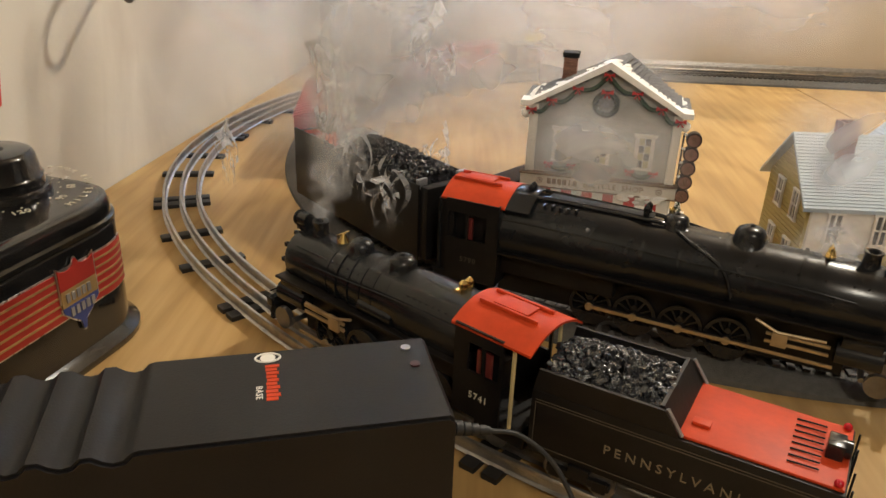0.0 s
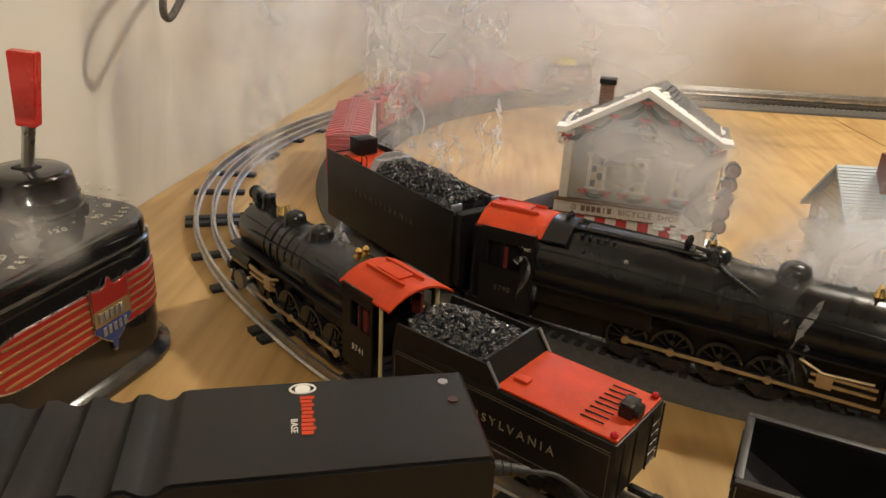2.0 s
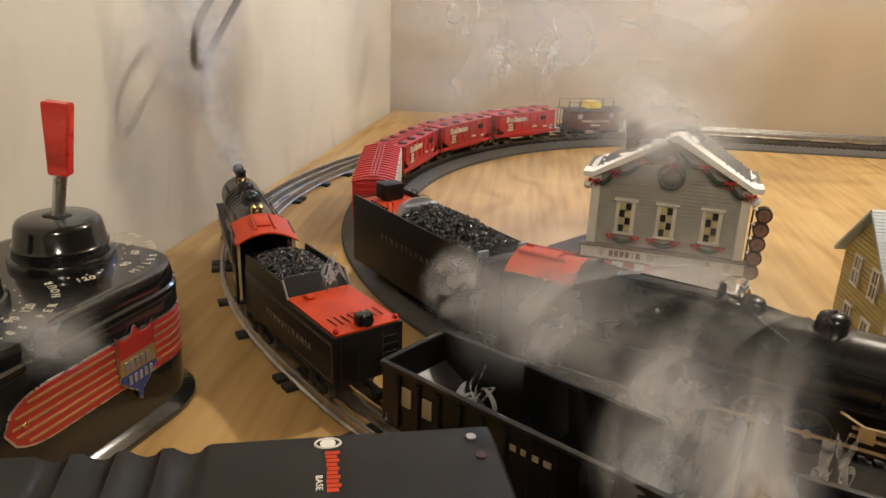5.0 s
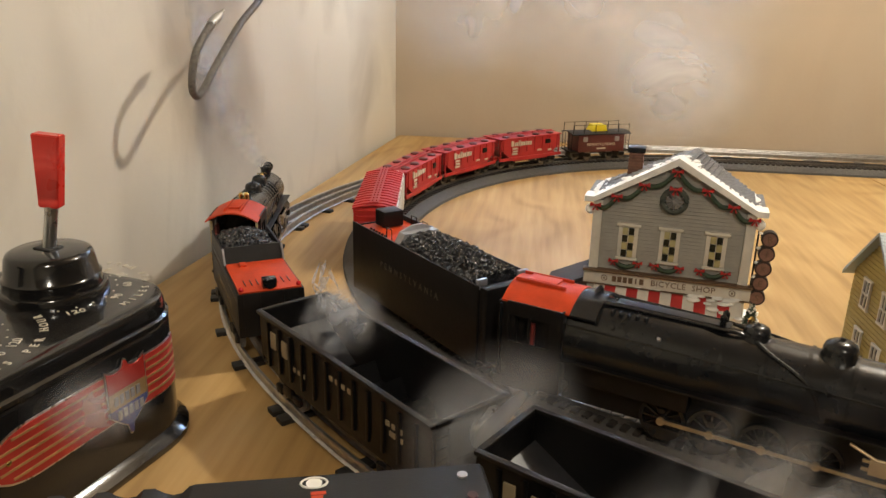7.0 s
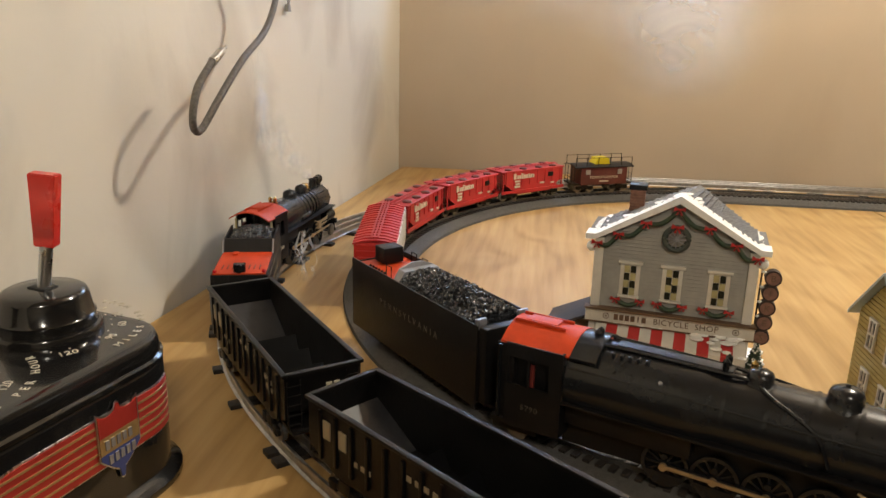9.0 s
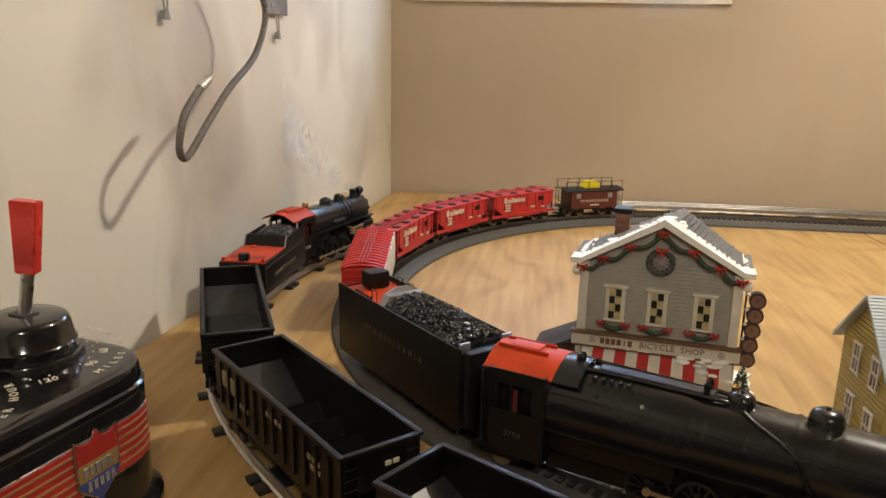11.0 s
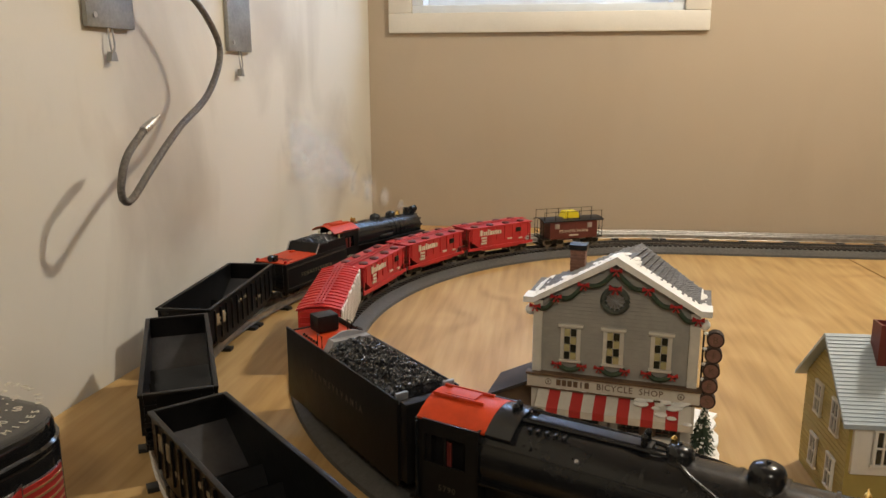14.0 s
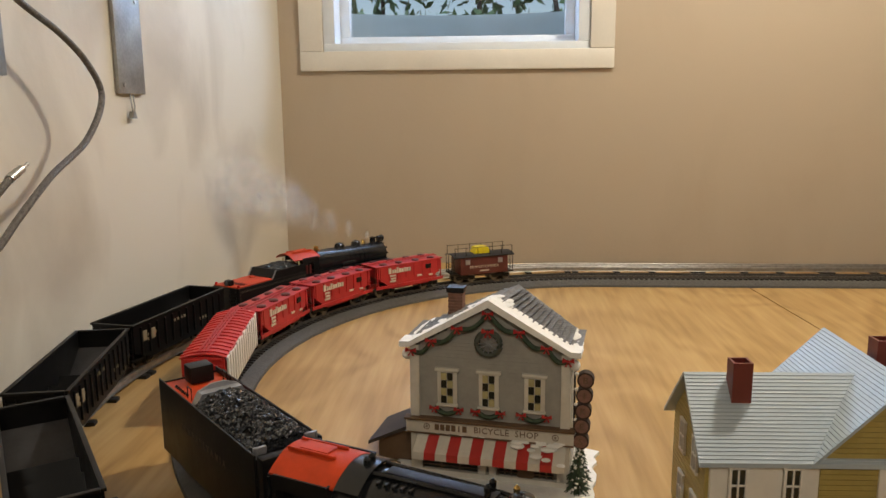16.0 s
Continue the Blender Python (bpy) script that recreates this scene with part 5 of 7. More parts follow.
def bicycle_shop(m):
    sh = empty("bicycle_shop", m, "snowy grey clapboard model bicycle shop with striped awning and garlands", "model house")
    W, D, EZ, AZ = 0.145, 0.064, 0.128, 0.1705
    SKEW = 0.22  # the ridge runs back a little askew of the front
    hw = W / 2
    bm = bm_new()
    prism(bm, [(-hw, 0.0), (hw, 0.0), (hw, EZ - 0.002), (0.004, AZ - 0.004), (-hw, EZ - 0.002)], "y", 0.002, D)
    part("wall", bm, SIDING, sh)
    z = 0.060
    while z < AZ - 0.008:
        bm = bm_new()
        w = hw - 0.002 if z < EZ - 0.004 else max(0.004, (AZ - z - 0.005) / (AZ - EZ) * hw)
        prism(bm, [(-0.0012, z), (0.0022, z), (0.0022, z + 0.0032), (-0.0002, z + 0.0032)], "x", -w, w)
        prism(bm, [(hw - 0.001, z), (hw + 0.0012, z), (hw + 0.0002, z + 0.0032), (hw - 0.001, z + 0.0032)], "y", 0.004, D - 0.002) if z < EZ - 0.004 else None
        part("clapboard", bm, SIDING, sh)
        z += 0.0036
    for x in (-hw + 0.0035, hw - 0.0035):
        bm = bm_new()
        box(bm, (x, -0.0005, 0.066), (0.0085, 0.006, 0.124), 0.0006)
        part("corner_post", bm, SHOPW, sh)
    bm = bm_new()
    box(bm, (0, -0.002, 0.0515), (W + 0.009, 0.008, 0.0125), 0.0006)
    part("sign_board", bm, SHOPW, sh)
    bm = bm_new()
    box(bm, (0, -0.0045, 0.0588), (W + 0.011, 0.010, 0.0020), 0.0004)
    box(bm, (0, -0.0030, 0.0447), (W + 0.010, 0.008, 0.0012), 0.0003)
    part("sign_moulding", bm, BROWN, sh)
    words("sign_lettering", "BICYCLE  SHOP", 0.0082, BROWN, sh, Matrix.Translation((0.0165, -0.0063, 0.0515)) @ Matrix.Rotation(math.pi / 2, 4, "X"), 0.0002, 1.05, "brown painted shop lettering")
    bm = bm_new()
    for k in range(6):
        box(bm, (-0.0475 + 0.0052 * k, -0.0063, 0.0515), (0.0040 if k != 4 else 0.0012, 0.0006, 0.0056))
    part("sign_bars", bm, BROWN, sh)
    for x in (-0.057, 0.061):
        bm = bm_new()
        tube(bm, [(x + 0.0027 * math.cos(a * 0.524), -0.0063, 0.0515 + 0.0027 * math.sin(a * 0.524)) for a in range(12)], 0.0004, 5, True)
        rod(bm, (x, -0.0067, 0.0515), (x, -0.006, 0.0515), 0.001, n=8)
        part("sign_roundel", bm, BROWN, sh)
    # windows
    for x in (-0.0385, 0.0, 0.0415):
        wn = None
        bm = bm_new()
        box(bm, (x, 0.000, 0.089), (0.0185, 0.004, 0.033), 0.0005)
        box(bm, (x, -0.0012, 0.1062), (0.0225, 0.006, 0.0030), 0.0005)
        box(bm, (x, -0.0012, 0.0722), (0.0200, 0.006, 0.0022), 0.0005)
        wn = part("window", bm, SHOPW, sh)
        for i in range(2):
            for j in range(4):
                bm = bm_new()
                box(bm, (x - 0.0029 + 0.0058 * i, -0.0026, 0.0776 + 0.0074 * j), (0.0050, 0.0012, 0.0066))
                part("pane", bm, PANE_L if (i + j) % 2 else PANE_D, wn)
        bm = bm_new()
        tube(bm, spline([(x - 0.0115, -0.003, 0.0695), (x - 0.005, -0.004, 0.0655), (x, -0.0042, 0.0645), (x + 0.005, -0.004, 0.0655), (x + 0.0115, -0.003, 0.0695)], 4), 0.0022, 6)
        part("swag", bm, GREEN, sh, "green garland swag")
        bow(sh, x - 0.0115, -0.0045, 0.0695, 1.0)
        bow(sh, x + 0.0115, -0.0045, 0.0695, 1.0)
    # wheel ornament
    bm = bm_new()
    tube(bm, [(0.0105 * math.cos(a * 0.2618), -0.003, 0.1335 + 0.0105 * math.sin(a * 0.2618)) for a in range(24)], 0.0028, 7, True)
    part("wreath", bm, WREATH, sh, "dark grey-green round wreath")
    bm = bm_new()
    for k in range(12):
        a = k * 0.5236
        tube(bm, [(0, -0.0045, 0.1335), (0.0088 * math.cos(a), -0.0045, 0.1335 + 0.0088 * math.sin(a))], 0.0005, 5)
    rod(bm, (0, -0.0055, 0.1335), (0, -0.002, 0.1335), 0.0016, n=10)
    part("wheel", bm, TINPLATE, sh, "grey spoked bicycle wheel")
    bow(sh, 0.0, -0.0065, 0.1455, 1.25)
    # garland under the eaves
    def eave(x):
        return EZ + (AZ - EZ) * (1 - abs(x) / (hw + 0.006))
    nodes = (-0.071, -0.052, -0.028, 0.0, 0.028, 0.052, 0.071)
    for a, b in zip(nodes, nodes[1:]):
        bm = bm_new()
        mid = (a + b) / 2
        tube(bm, spline([(a, -0.004, eave(a) - 0.010), (mid, -0.0045, eave(mid) - 0.0155), (b, -0.004, eave(b) - 0.010)], 5), 0.0023, 6)
        part("garland", bm, GREEN, sh, "green garland under the eaves")
    for x in nodes:
        bow(sh, x, -0.0065, eave(x) - 0.0085, 1.15)
    # roof with snow
    rx = hw + 0.0085

    def skew(mesh):
        for v in mesh.verts:
            v.co.x += SKEW * max(0.0, v.co.y) * max(0.0, (v.co.z - EZ) / (AZ - EZ))
    for sx in (-1, 1):
        bm = bm_new()
        prism(bm, [(0.0, AZ + 0.0015), (sx * (rx - 0.008), EZ + 0.0025), (sx * rx, EZ + 0.0025), (sx * rx, EZ - 0.001), (sx * (rx - 0.008), EZ - 0.001), (0.0, AZ - 0.0025)], "y", -0.002, D + 0.006)
        skew(bm)
        part("roof", bm, SHINGLE, sh)
        bm = bm_new()
        for r_ in range(14):
            u = (r_ + 0.5) / 14
            for c_ in range(8):
                x = sx * (0.004 + u * (rx - 0.014))
                zz = AZ + 0.0015 + (EZ + 0.001 - AZ) * (0.004 + u * (rx - 0.014)) / (rx - 0.008)
                y = 0.010 + c_ * 0.0068 + (0.0034 if r_ % 2 else 0)
                box(bm, (x, y, zz + 0.0007), (0.0052, 0.0060, 0.0012), m=None)
        skew(bm)
        ob = part("shingles", bm, SHINGLE, sh)
        ob["kind"] = "stuff"
        bm = bm_new()
        prism(bm, [(0.0, AZ + 0.004), (sx * (rx - 0.008), EZ + 0.0040), (sx * (rx + 0.001), EZ + 0.0040), (sx * (rx + 0.001), EZ - 0.0012), (sx * (rx - 0.008), EZ - 0.0012), (0.0, AZ - 0.0030)], "y", -0.0075, 0.013)
        skew(bm)
        part("snowy_rake", bm, SNOW, sh, "thick white snow along the gable edge")
        bm = bm_new()
        rr = random.Random(7 + sx)
        for k in range(46):
            v = rr.random()
            u = 0.93 + 0.05 * rr.random() - (0.10 * rr.random() if v > 0.6 or sx < 0 else 0)
            x = sx * u * (rx - 0.002)
            zz = AZ + 0.0005 + (EZ - AZ) * min(1, u * 1.06)
            ball(bm, (x, 0.006 + v * (D - 0.008), zz), rr.uniform(0.004, 0.007), (0.9, 1.5, 0.34), 2)
        for k in range(8 if sx > 0 else 26):
            v = rr.random()
            u = rr.random() ** 1.5 * (0.16 if sx > 0 else 0.95)
            ball(bm, (sx * u * (rx - 0.008), 0.004 + 0.016 * v, AZ + 0.002 + (EZ - AZ) * u), rr.uniform(0.003, 0.006), (1.3, 1.3, 0.22), 2)
        skew(bm)
        part("snow", bm, SNOW, sh, "drifted snow on the roof")
    bm = bm_new()
    box(bm, (-0.041, 0.050, 0.149), (0.013, 0.013, 0.038), 0.0006)
    ch_ = part("chimney", bm, BRICK, sh, "small brick chimney")
    for k in range(8):
        bm = bm_new()
        box(bm, (-0.041, 0.050, 0.144 + 0.0030 * k), (0.0142 if k % 2 else 0.0136, 0.0142, 0.0024), 0.0003)
        part("brick_course", bm, BRICK, ch_)
    bm = bm_new()
    box(bm, (-0.041, 0.050, 0.1695), (0.017, 0.017, 0.005), 0.0008)
    part("cap", bm, BLACKM, ch_)
    # awning
    n = 13
    for k in range(n):
        bm = bm_new()
        x0, x1 = -0.066 + k * 0.1365 / n, -0.066 + (k + 1) * 0.1365 / n
        prism(bm, [(-0.001, 0.0455), (-0.024, 0.0335), (-0.0245, 0.0270), (-0.0235, 0.0270), (-0.0230, 0.0325), (-0.001, 0.0438)], "x", x0, x1 - 0.0001)
        part("awning_stripe", bm, AWNR if k % 2 else SHOPW, sh)
    bm = bm_new()
    rr = random.Random(9)
    for k in range(26):
        u = rr.random()
        x = 0.022 + 0.046 * u
        v = rr.random() * (0.55 + 0.45 * u)
        ball(bm, (x, -0.002 - 0.022 * v, 0.0455 - 0.012 * v + 0.0008), rr.uniform(0.003, 0.006), (1.2, 1, 0.35), 2)
    for k in range(18):
        ball(bm, (-0.05 + 0.11 * rr.random(), -0.003, 0.0450), rr.uniform(0.002, 0.004), (1.5, 1, 0.4), 2)
    part("awning_snow", bm, SNOW, sh, "clumps of snow on the awning")
    # shop front
    bm = bm_new()
    for x in (-0.066, -0.006, 0.004, 0.066):
        box(bm, (x, -0.0005, 0.0225), (0.007, 0.006, 0.045), 0.0005)
    box(bm, (0, -0.0005, 0.004), (W, 0.008, 0.008), 0.0006)
    part("shop_front", bm, SHOPW, sh)
    for x, w in ((-0.036, 0.052), (0.018, 0.018), (0.050, 0.018)):
        bm = bm_new()
        box(bm, (x, 0.001, 0.0255), (w, 0.002, 0.034))
        part("shop_window", bm, PANE_D, sh, "dark shop window")
        bm = bm_new()
        for k in range(4):
            box(bm, (x - w / 2 + w * k / 3, -0.0006, 0.0255), (0.0010, 0.0018, 0.034))
        for zz in (0.012, 0.026, 0.040):
            box(bm, (x, -0.0006, zz), (w, 0.0018, 0.0009))
        part("muntins", bm, BROWN, sh)
    bm = bm_new()
    box(bm, (0.034, -0.0005, 0.022), (0.013, 0.003, 0.036), 0.0005)
    part("door", bm, BROWN, sh)
    bow(sh, 0.034, -0.003, 0.033, 1.0)
    for x in (-hw - 0.004, hw + 0.004):
        bm = bm_new()
        ball(bm, (x, 0.0, EZ - 0.010), 0.0048, (1, 1, 1.1), 2)
        part("eave_snow", bm, SNOW, sh)
    # snowy base
    bm = bm_new()
    rr = random.Random(15)
    lo = []
    for k in range(36):
        a = 6.28318 * k / 36
        q = 1 + 0.06 * rr.random()
        lo.append((0.098 * q * max(-0.93, min(0.93, 1.25 * math.cos(a))), 0.030 + 0.058 * q * max(-0.93, min(0.93, 1.25 * math.sin(a)))))
    prism(bm, lo, "z", 0.0001, 0.0035)
    part("snowy_base", bm, SNOW, sh, "white snowy base plate")
    # side lean-to
    bm = bm_new()
    prism(bm, [(-hw - 0.040, 0.004), (-hw, 0.004), (-hw, 0.040), (-hw - 0.040, 0.022)], "y", 0.018, 0.062)
    part("lean_to", bm, BROWN, sh)
    bm = bm_new()
    prism(bm, [(-hw - 0.048, 0.020), (-hw, 0.043), (-hw, 0.0465), (-hw - 0.048, 0.0235)], "y", 0.010, 0.070)
    part("lean_to_roof", bm, SHED, sh, "dark brown lean-to roof")
    # hanging round sign letters
    for k, ch2 in enumerate("BIKES"):
        zc = 0.1065 - 0.0142 * k
        bm = bm_new()
        rod(bm, (hw + 0.0135 - 0.0008 * k, -0.005, zc), (hw + 0.0135 - 0.0008 * k, 0.004, zc), 0.0073, n=22)
        dsk = part("sign_disc", bm, BARK, sh, "round dark-rimmed sign disc")
        bm = bm_new()
        rod(bm, (hw + 0.0135 - 0.0008 * k, -0.0056, zc), (hw + 0.0135 - 0.0008 * k, -0.0048, zc), 0.0059, n=20)
        part("disc_face", bm, LOGEND, dsk)
        words("disc_letter", ch2, 0.0085, BROWN, dsk, Matrix.Translation((hw + 0.0135 - 0.0008 * k, -0.0058, zc)) @ Matrix.Rotation(math.pi / 2, 4, "X"), 0.0002)
    bm = bm_new()
    for k in range(5):
        ball(bm, (hw + 0.0055, -0.001, 0.111 - 0.0142 * k), 0.0022, (1, 1.2, 0.7), 1)
    part("sign_snow", bm, SNOW, sh)
    bm = bm_new()
    tube(bm, [(hw + 0.004, 0.001, 0.112), (hw + 0.004, 0.001, 0.046)], 0.0008, 6)
    part("sign_pole", bm, BLACKM, sh)
    return sh


bicycle_shop(Matrix.Translation((0.1785, 0.7627, 0)) @ Matrix.Rotation(radians(-10.5), 4, "Z"))


def little_fir(m, h, seed):
    f = empty("model_fir_tree", m, "small dark green snow-tipped model fir tree", "model tree")
    r = random.Random(seed)
    bm = bm_new()
    rod(bm, (0, 0, 0), (0, 0, h * 0.95), 0.0018, 0.0004, 8)
    part("trunk", bm, BARK, f)
    bm, bs = bm_new(), bm_new()
    for k in range(340):
        u = r.random()
        z = h * (0.10 + 0.9 * u)
        q = (1 - u) * h * 0.30 + 0.0012
        a = r.uniform(0, 6.283)
        d = r.uniform(0.55, 1.05)
        p0 = (0.3 * q * math.cos(a), 0.3 * q * math.sin(a), z)
        p1 = (q * d * math.cos(a), q * d * math.sin(a), z - q * 0.35)
        rod(bm, p0, p1, 0.0011, 0.0003, 4)
        if r.random() < 0.18:
            ball(bs, p1, r.uniform(0.0008, 0.0016), sub=1)
    part("crown", bm, GREEN, f)
    part("snow", bs, SNOW, f)
    return f


little_fir(pose(0.257, 0.742, 0), 0.044, 3)
little_fir(pose(0.262, 0.762, 0), 0.040, 8)


# ---------------------------------------------------------------- ochre house
def ochre_house(m):
    h = empty("model_house", m, "ochre yellow plastic model house with pale grey ribbed roofs", "model house")
    # main block: x 0..0.10, ridge along x at y=0; wing: x 0.094..0.224, ridge along y
    RZ, EZ, HD = 0.132, 0.082, 0.052
    bm = bm_new()
    prism(bm, [(-HD + 0.006, 0), (HD - 0.006, 0), (HD - 0.006, EZ + 0.003), (0, RZ - 0.004), (-HD + 0.006, EZ + 0.003)], "x", 0.008, 0.150)
    part("wall", bm, YELLOW, h)
    w0, w1, wz, wm = 0.086, 0.206, 0.144, 0.146
    bm = bm_new()
    prism(bm, [(w0 + 0.004, 0), (w1 - 0.004, 0), (w1 - 0.004, EZ + 0.002), (wm, wz - 0.004), (w0 + 0.004, EZ + 0.002)], "y", -HD + 0.002, HD + 0.03)
    part("wing_wall", bm, YELLOW, h)
    for z in [0.006 + 0.0042 * k for k in range(29)]:
        bm = bm_new()
        hwid = (w1 - w0) / 2 - 0.004 if z < EZ else ((wz - 0.004 - z) / (wz - EZ)) * ((w1 - w0) / 2)
        if hwid > 0.003:
            box(bm, (wm, -HD + 0.0017, z), (2 * hwid, 0.0008, 0.0036))
            part("clapboard", bm, YELLOW, h)
            bm = bm_new()
        d = HD - 0.006 if z < EZ else (RZ - 0.004 - z) / (RZ - EZ) * HD
        if d > 0.003:
            box(bm, (0.0077, 0, z), (0.0008, 2 * d, 0.0036))
        part("clapboard", bm, YELLOW, h)
    for sy in (-1, 1):
        n = 24
        for k in range(n):
            bm = bm_new()
            u0, u1 = k / n, (k + 1) / n
            a, b = (sy * HD * 1.04 * u0, RZ - (RZ - EZ) * 1.04 * u0), (sy * HD * 1.04 * u1, RZ - (RZ - EZ) * 1.04 * u1)
            x1 = 0.140
            prism(bm, [(a[0], a[1] - 0.0028), (a[0], a[1] + 0.0002), (b[0], b[1] + 0.0008), (b[0], b[1] - 0.0028)], "x", 0.0, x1)
            part("roof_strip", bm, ROOFG, h)
    for sx in (-1, 1):
        n = 28
        xe = w0 - 0.004 if sx < 0 else w1 + 0.004
        for k in range(n):
            u0, u1 = k / n, (k + 1) / n
            bm = bm_new()
            a, b = (wm + (xe - wm) * u0, wz - (wz - EZ) * 1.03 * u0), (wm + (xe - wm) * u1, wz - (wz - EZ) * 1.03 * u1)
            prism(bm, [(a[0], a[1] - 0.0028), (a[0], a[1] + 0.0002), (b[0], b[1] + 0.0008), (b[0], b[1] - 0.0028)], "y", -HD - 0.003, HD + 0.034)
            part("wing_roof_strip", bm, ROOFG, h)
    for x, y, z0, z1 in ((0.040, -0.012, 0.105, 0.146), (0.157, 0.008, 0.115, 0.158)):
        bm = bm_new()
        t, s = 0.0018, 0.0150
        for dx, dy, sx, sy in ((-s / 2 + t / 2, 0, t, s), (s / 2 - t / 2, 0, t, s), (0, -s / 2 + t / 2, s - 2 * t, t), (0, s / 2 - t / 2, s - 2 * t, t)):
            box(bm, (x + dx, y + dy, (z0 + z1) / 2), (sx, sy, z1 - z0))
        part("chimney", bm, MAROON, h, "hollow maroon plastic chimney")
    # white front porch wall with windows
    bm = bm_new()
    box(bm, (0.050, -HD + 0.0045, 0.060), (0.080, 0.004, 0.042), 0.0005)
    part("front_panel", bm, WHITE, h, "white front panel")

    def window(x, z, w, hh, face, shutters=False):
        """A window on the front (y) or the gable end (x)."""
        def put(bm, c, s):
            if face == "y":
                box(bm, (c[0], c[1], c[2]), s, 0.0003)
            else:
                box(bm, (c[1], c[0], c[2]), (s[1], s[0], s[2]), 0.0003)
        off = -HD + 0.0005 if face == "y" else 0.0065
        bm = bm_new()
        for dx, dz, sx, sz in ((0, hh / 2, w + 0.004, 0.0022), (0, -hh / 2, w + 0.004, 0.0022), (-w / 2, 0, 0.0022, hh), (w / 2, 0, 0.0022, hh), (0, 0, 0.0014, hh), (0, 0, w, 0.0014)):
            put(bm, (x + dx, off - 0.0004, z + dz), (sx, 0.0022, sz))
        wn = part("window", bm, WHITE, h)
        bm = bm_new()
        put(bm, (x, off + 0.0006, z), (w, 0.0014, hh))
        part("pane", bm, PANE_D, wn)
        if shutters:
            for sx in (-1, 1):
                bm = bm_new()
                put(bm, (x + sx * (w / 2 + 0.007), off, z), (0.010, 0.0020, hh + 0.004))
                part("shutter", bm, WHITE, h, "white shutter")
    for x in (0.030, 0.070):
        window(x, 0.062, 0.012, 0.028, "y")
    window(0.150, 0.064, 0.012, 0.028, "y", True)
    window(0.150, 0.020, 0.012, 0.028, "y", True)
    window(0.190, 0.064, 0.010, 0.024, "y")
    for y in (-0.022, 0.014):
        window(y, 0.072, 0.012, 0.026, "x")
        window(y, 0.026, 0.012, 0.026, "x")
    bm = bm_new()
    box(bm, (0.05, -HD - 0.004, 0.018), (0.016, 0.014, 0.036), 0.0006)
    part("porch", bm, WHITE, h)
    bm = bm_new()
    box(bm, (0.05, -HD - 0.0115, 0.017), (0.010, 0.002, 0.028), 0.0004)
    part("door", bm, MAROON, h)
    return h


ochre_house(Matrix.Translation((0.333, 0.696, 0)) @ Matrix.Rotation(radians(1.0), 4, "Z"))


# ---------------------------------------------------------------- transformer
def rrect(x0, x1, y0, y1, r, n=8):
    out = []
    for cx, cy, a0 in ((x1 - r, y1 - r, 0), (x0 + r, y1 - r, 90), (x0 + r, y0 + r, 180), (x1 - r, y0 + r, 270)):
        for k in range(n + 1):
            a = radians(a0 + 90 * k / n)
            out.append((cx + r * math.cos(a), cy + r * math.sin(a)))
    return out


def loft(bm, layers):
    """Skins outlines of equal count given as (outline, z)."""
    rings = [[bm.verts.new((x, y, z)) for x, y in o] for o, z in layers]
    n = len(rings[0])
    for a, b in zip(rings, rings[1:]):
        for i in range(n):
            bm.faces.new((a[i], a[(i + 1) % n], b[(i + 1) % n], b[i]))
    bm.faces.new(rings[0])
    bm.faces.new(rings[-1])
    bmesh.ops.recalc_face_normals(bm, faces=bm.faces[:])


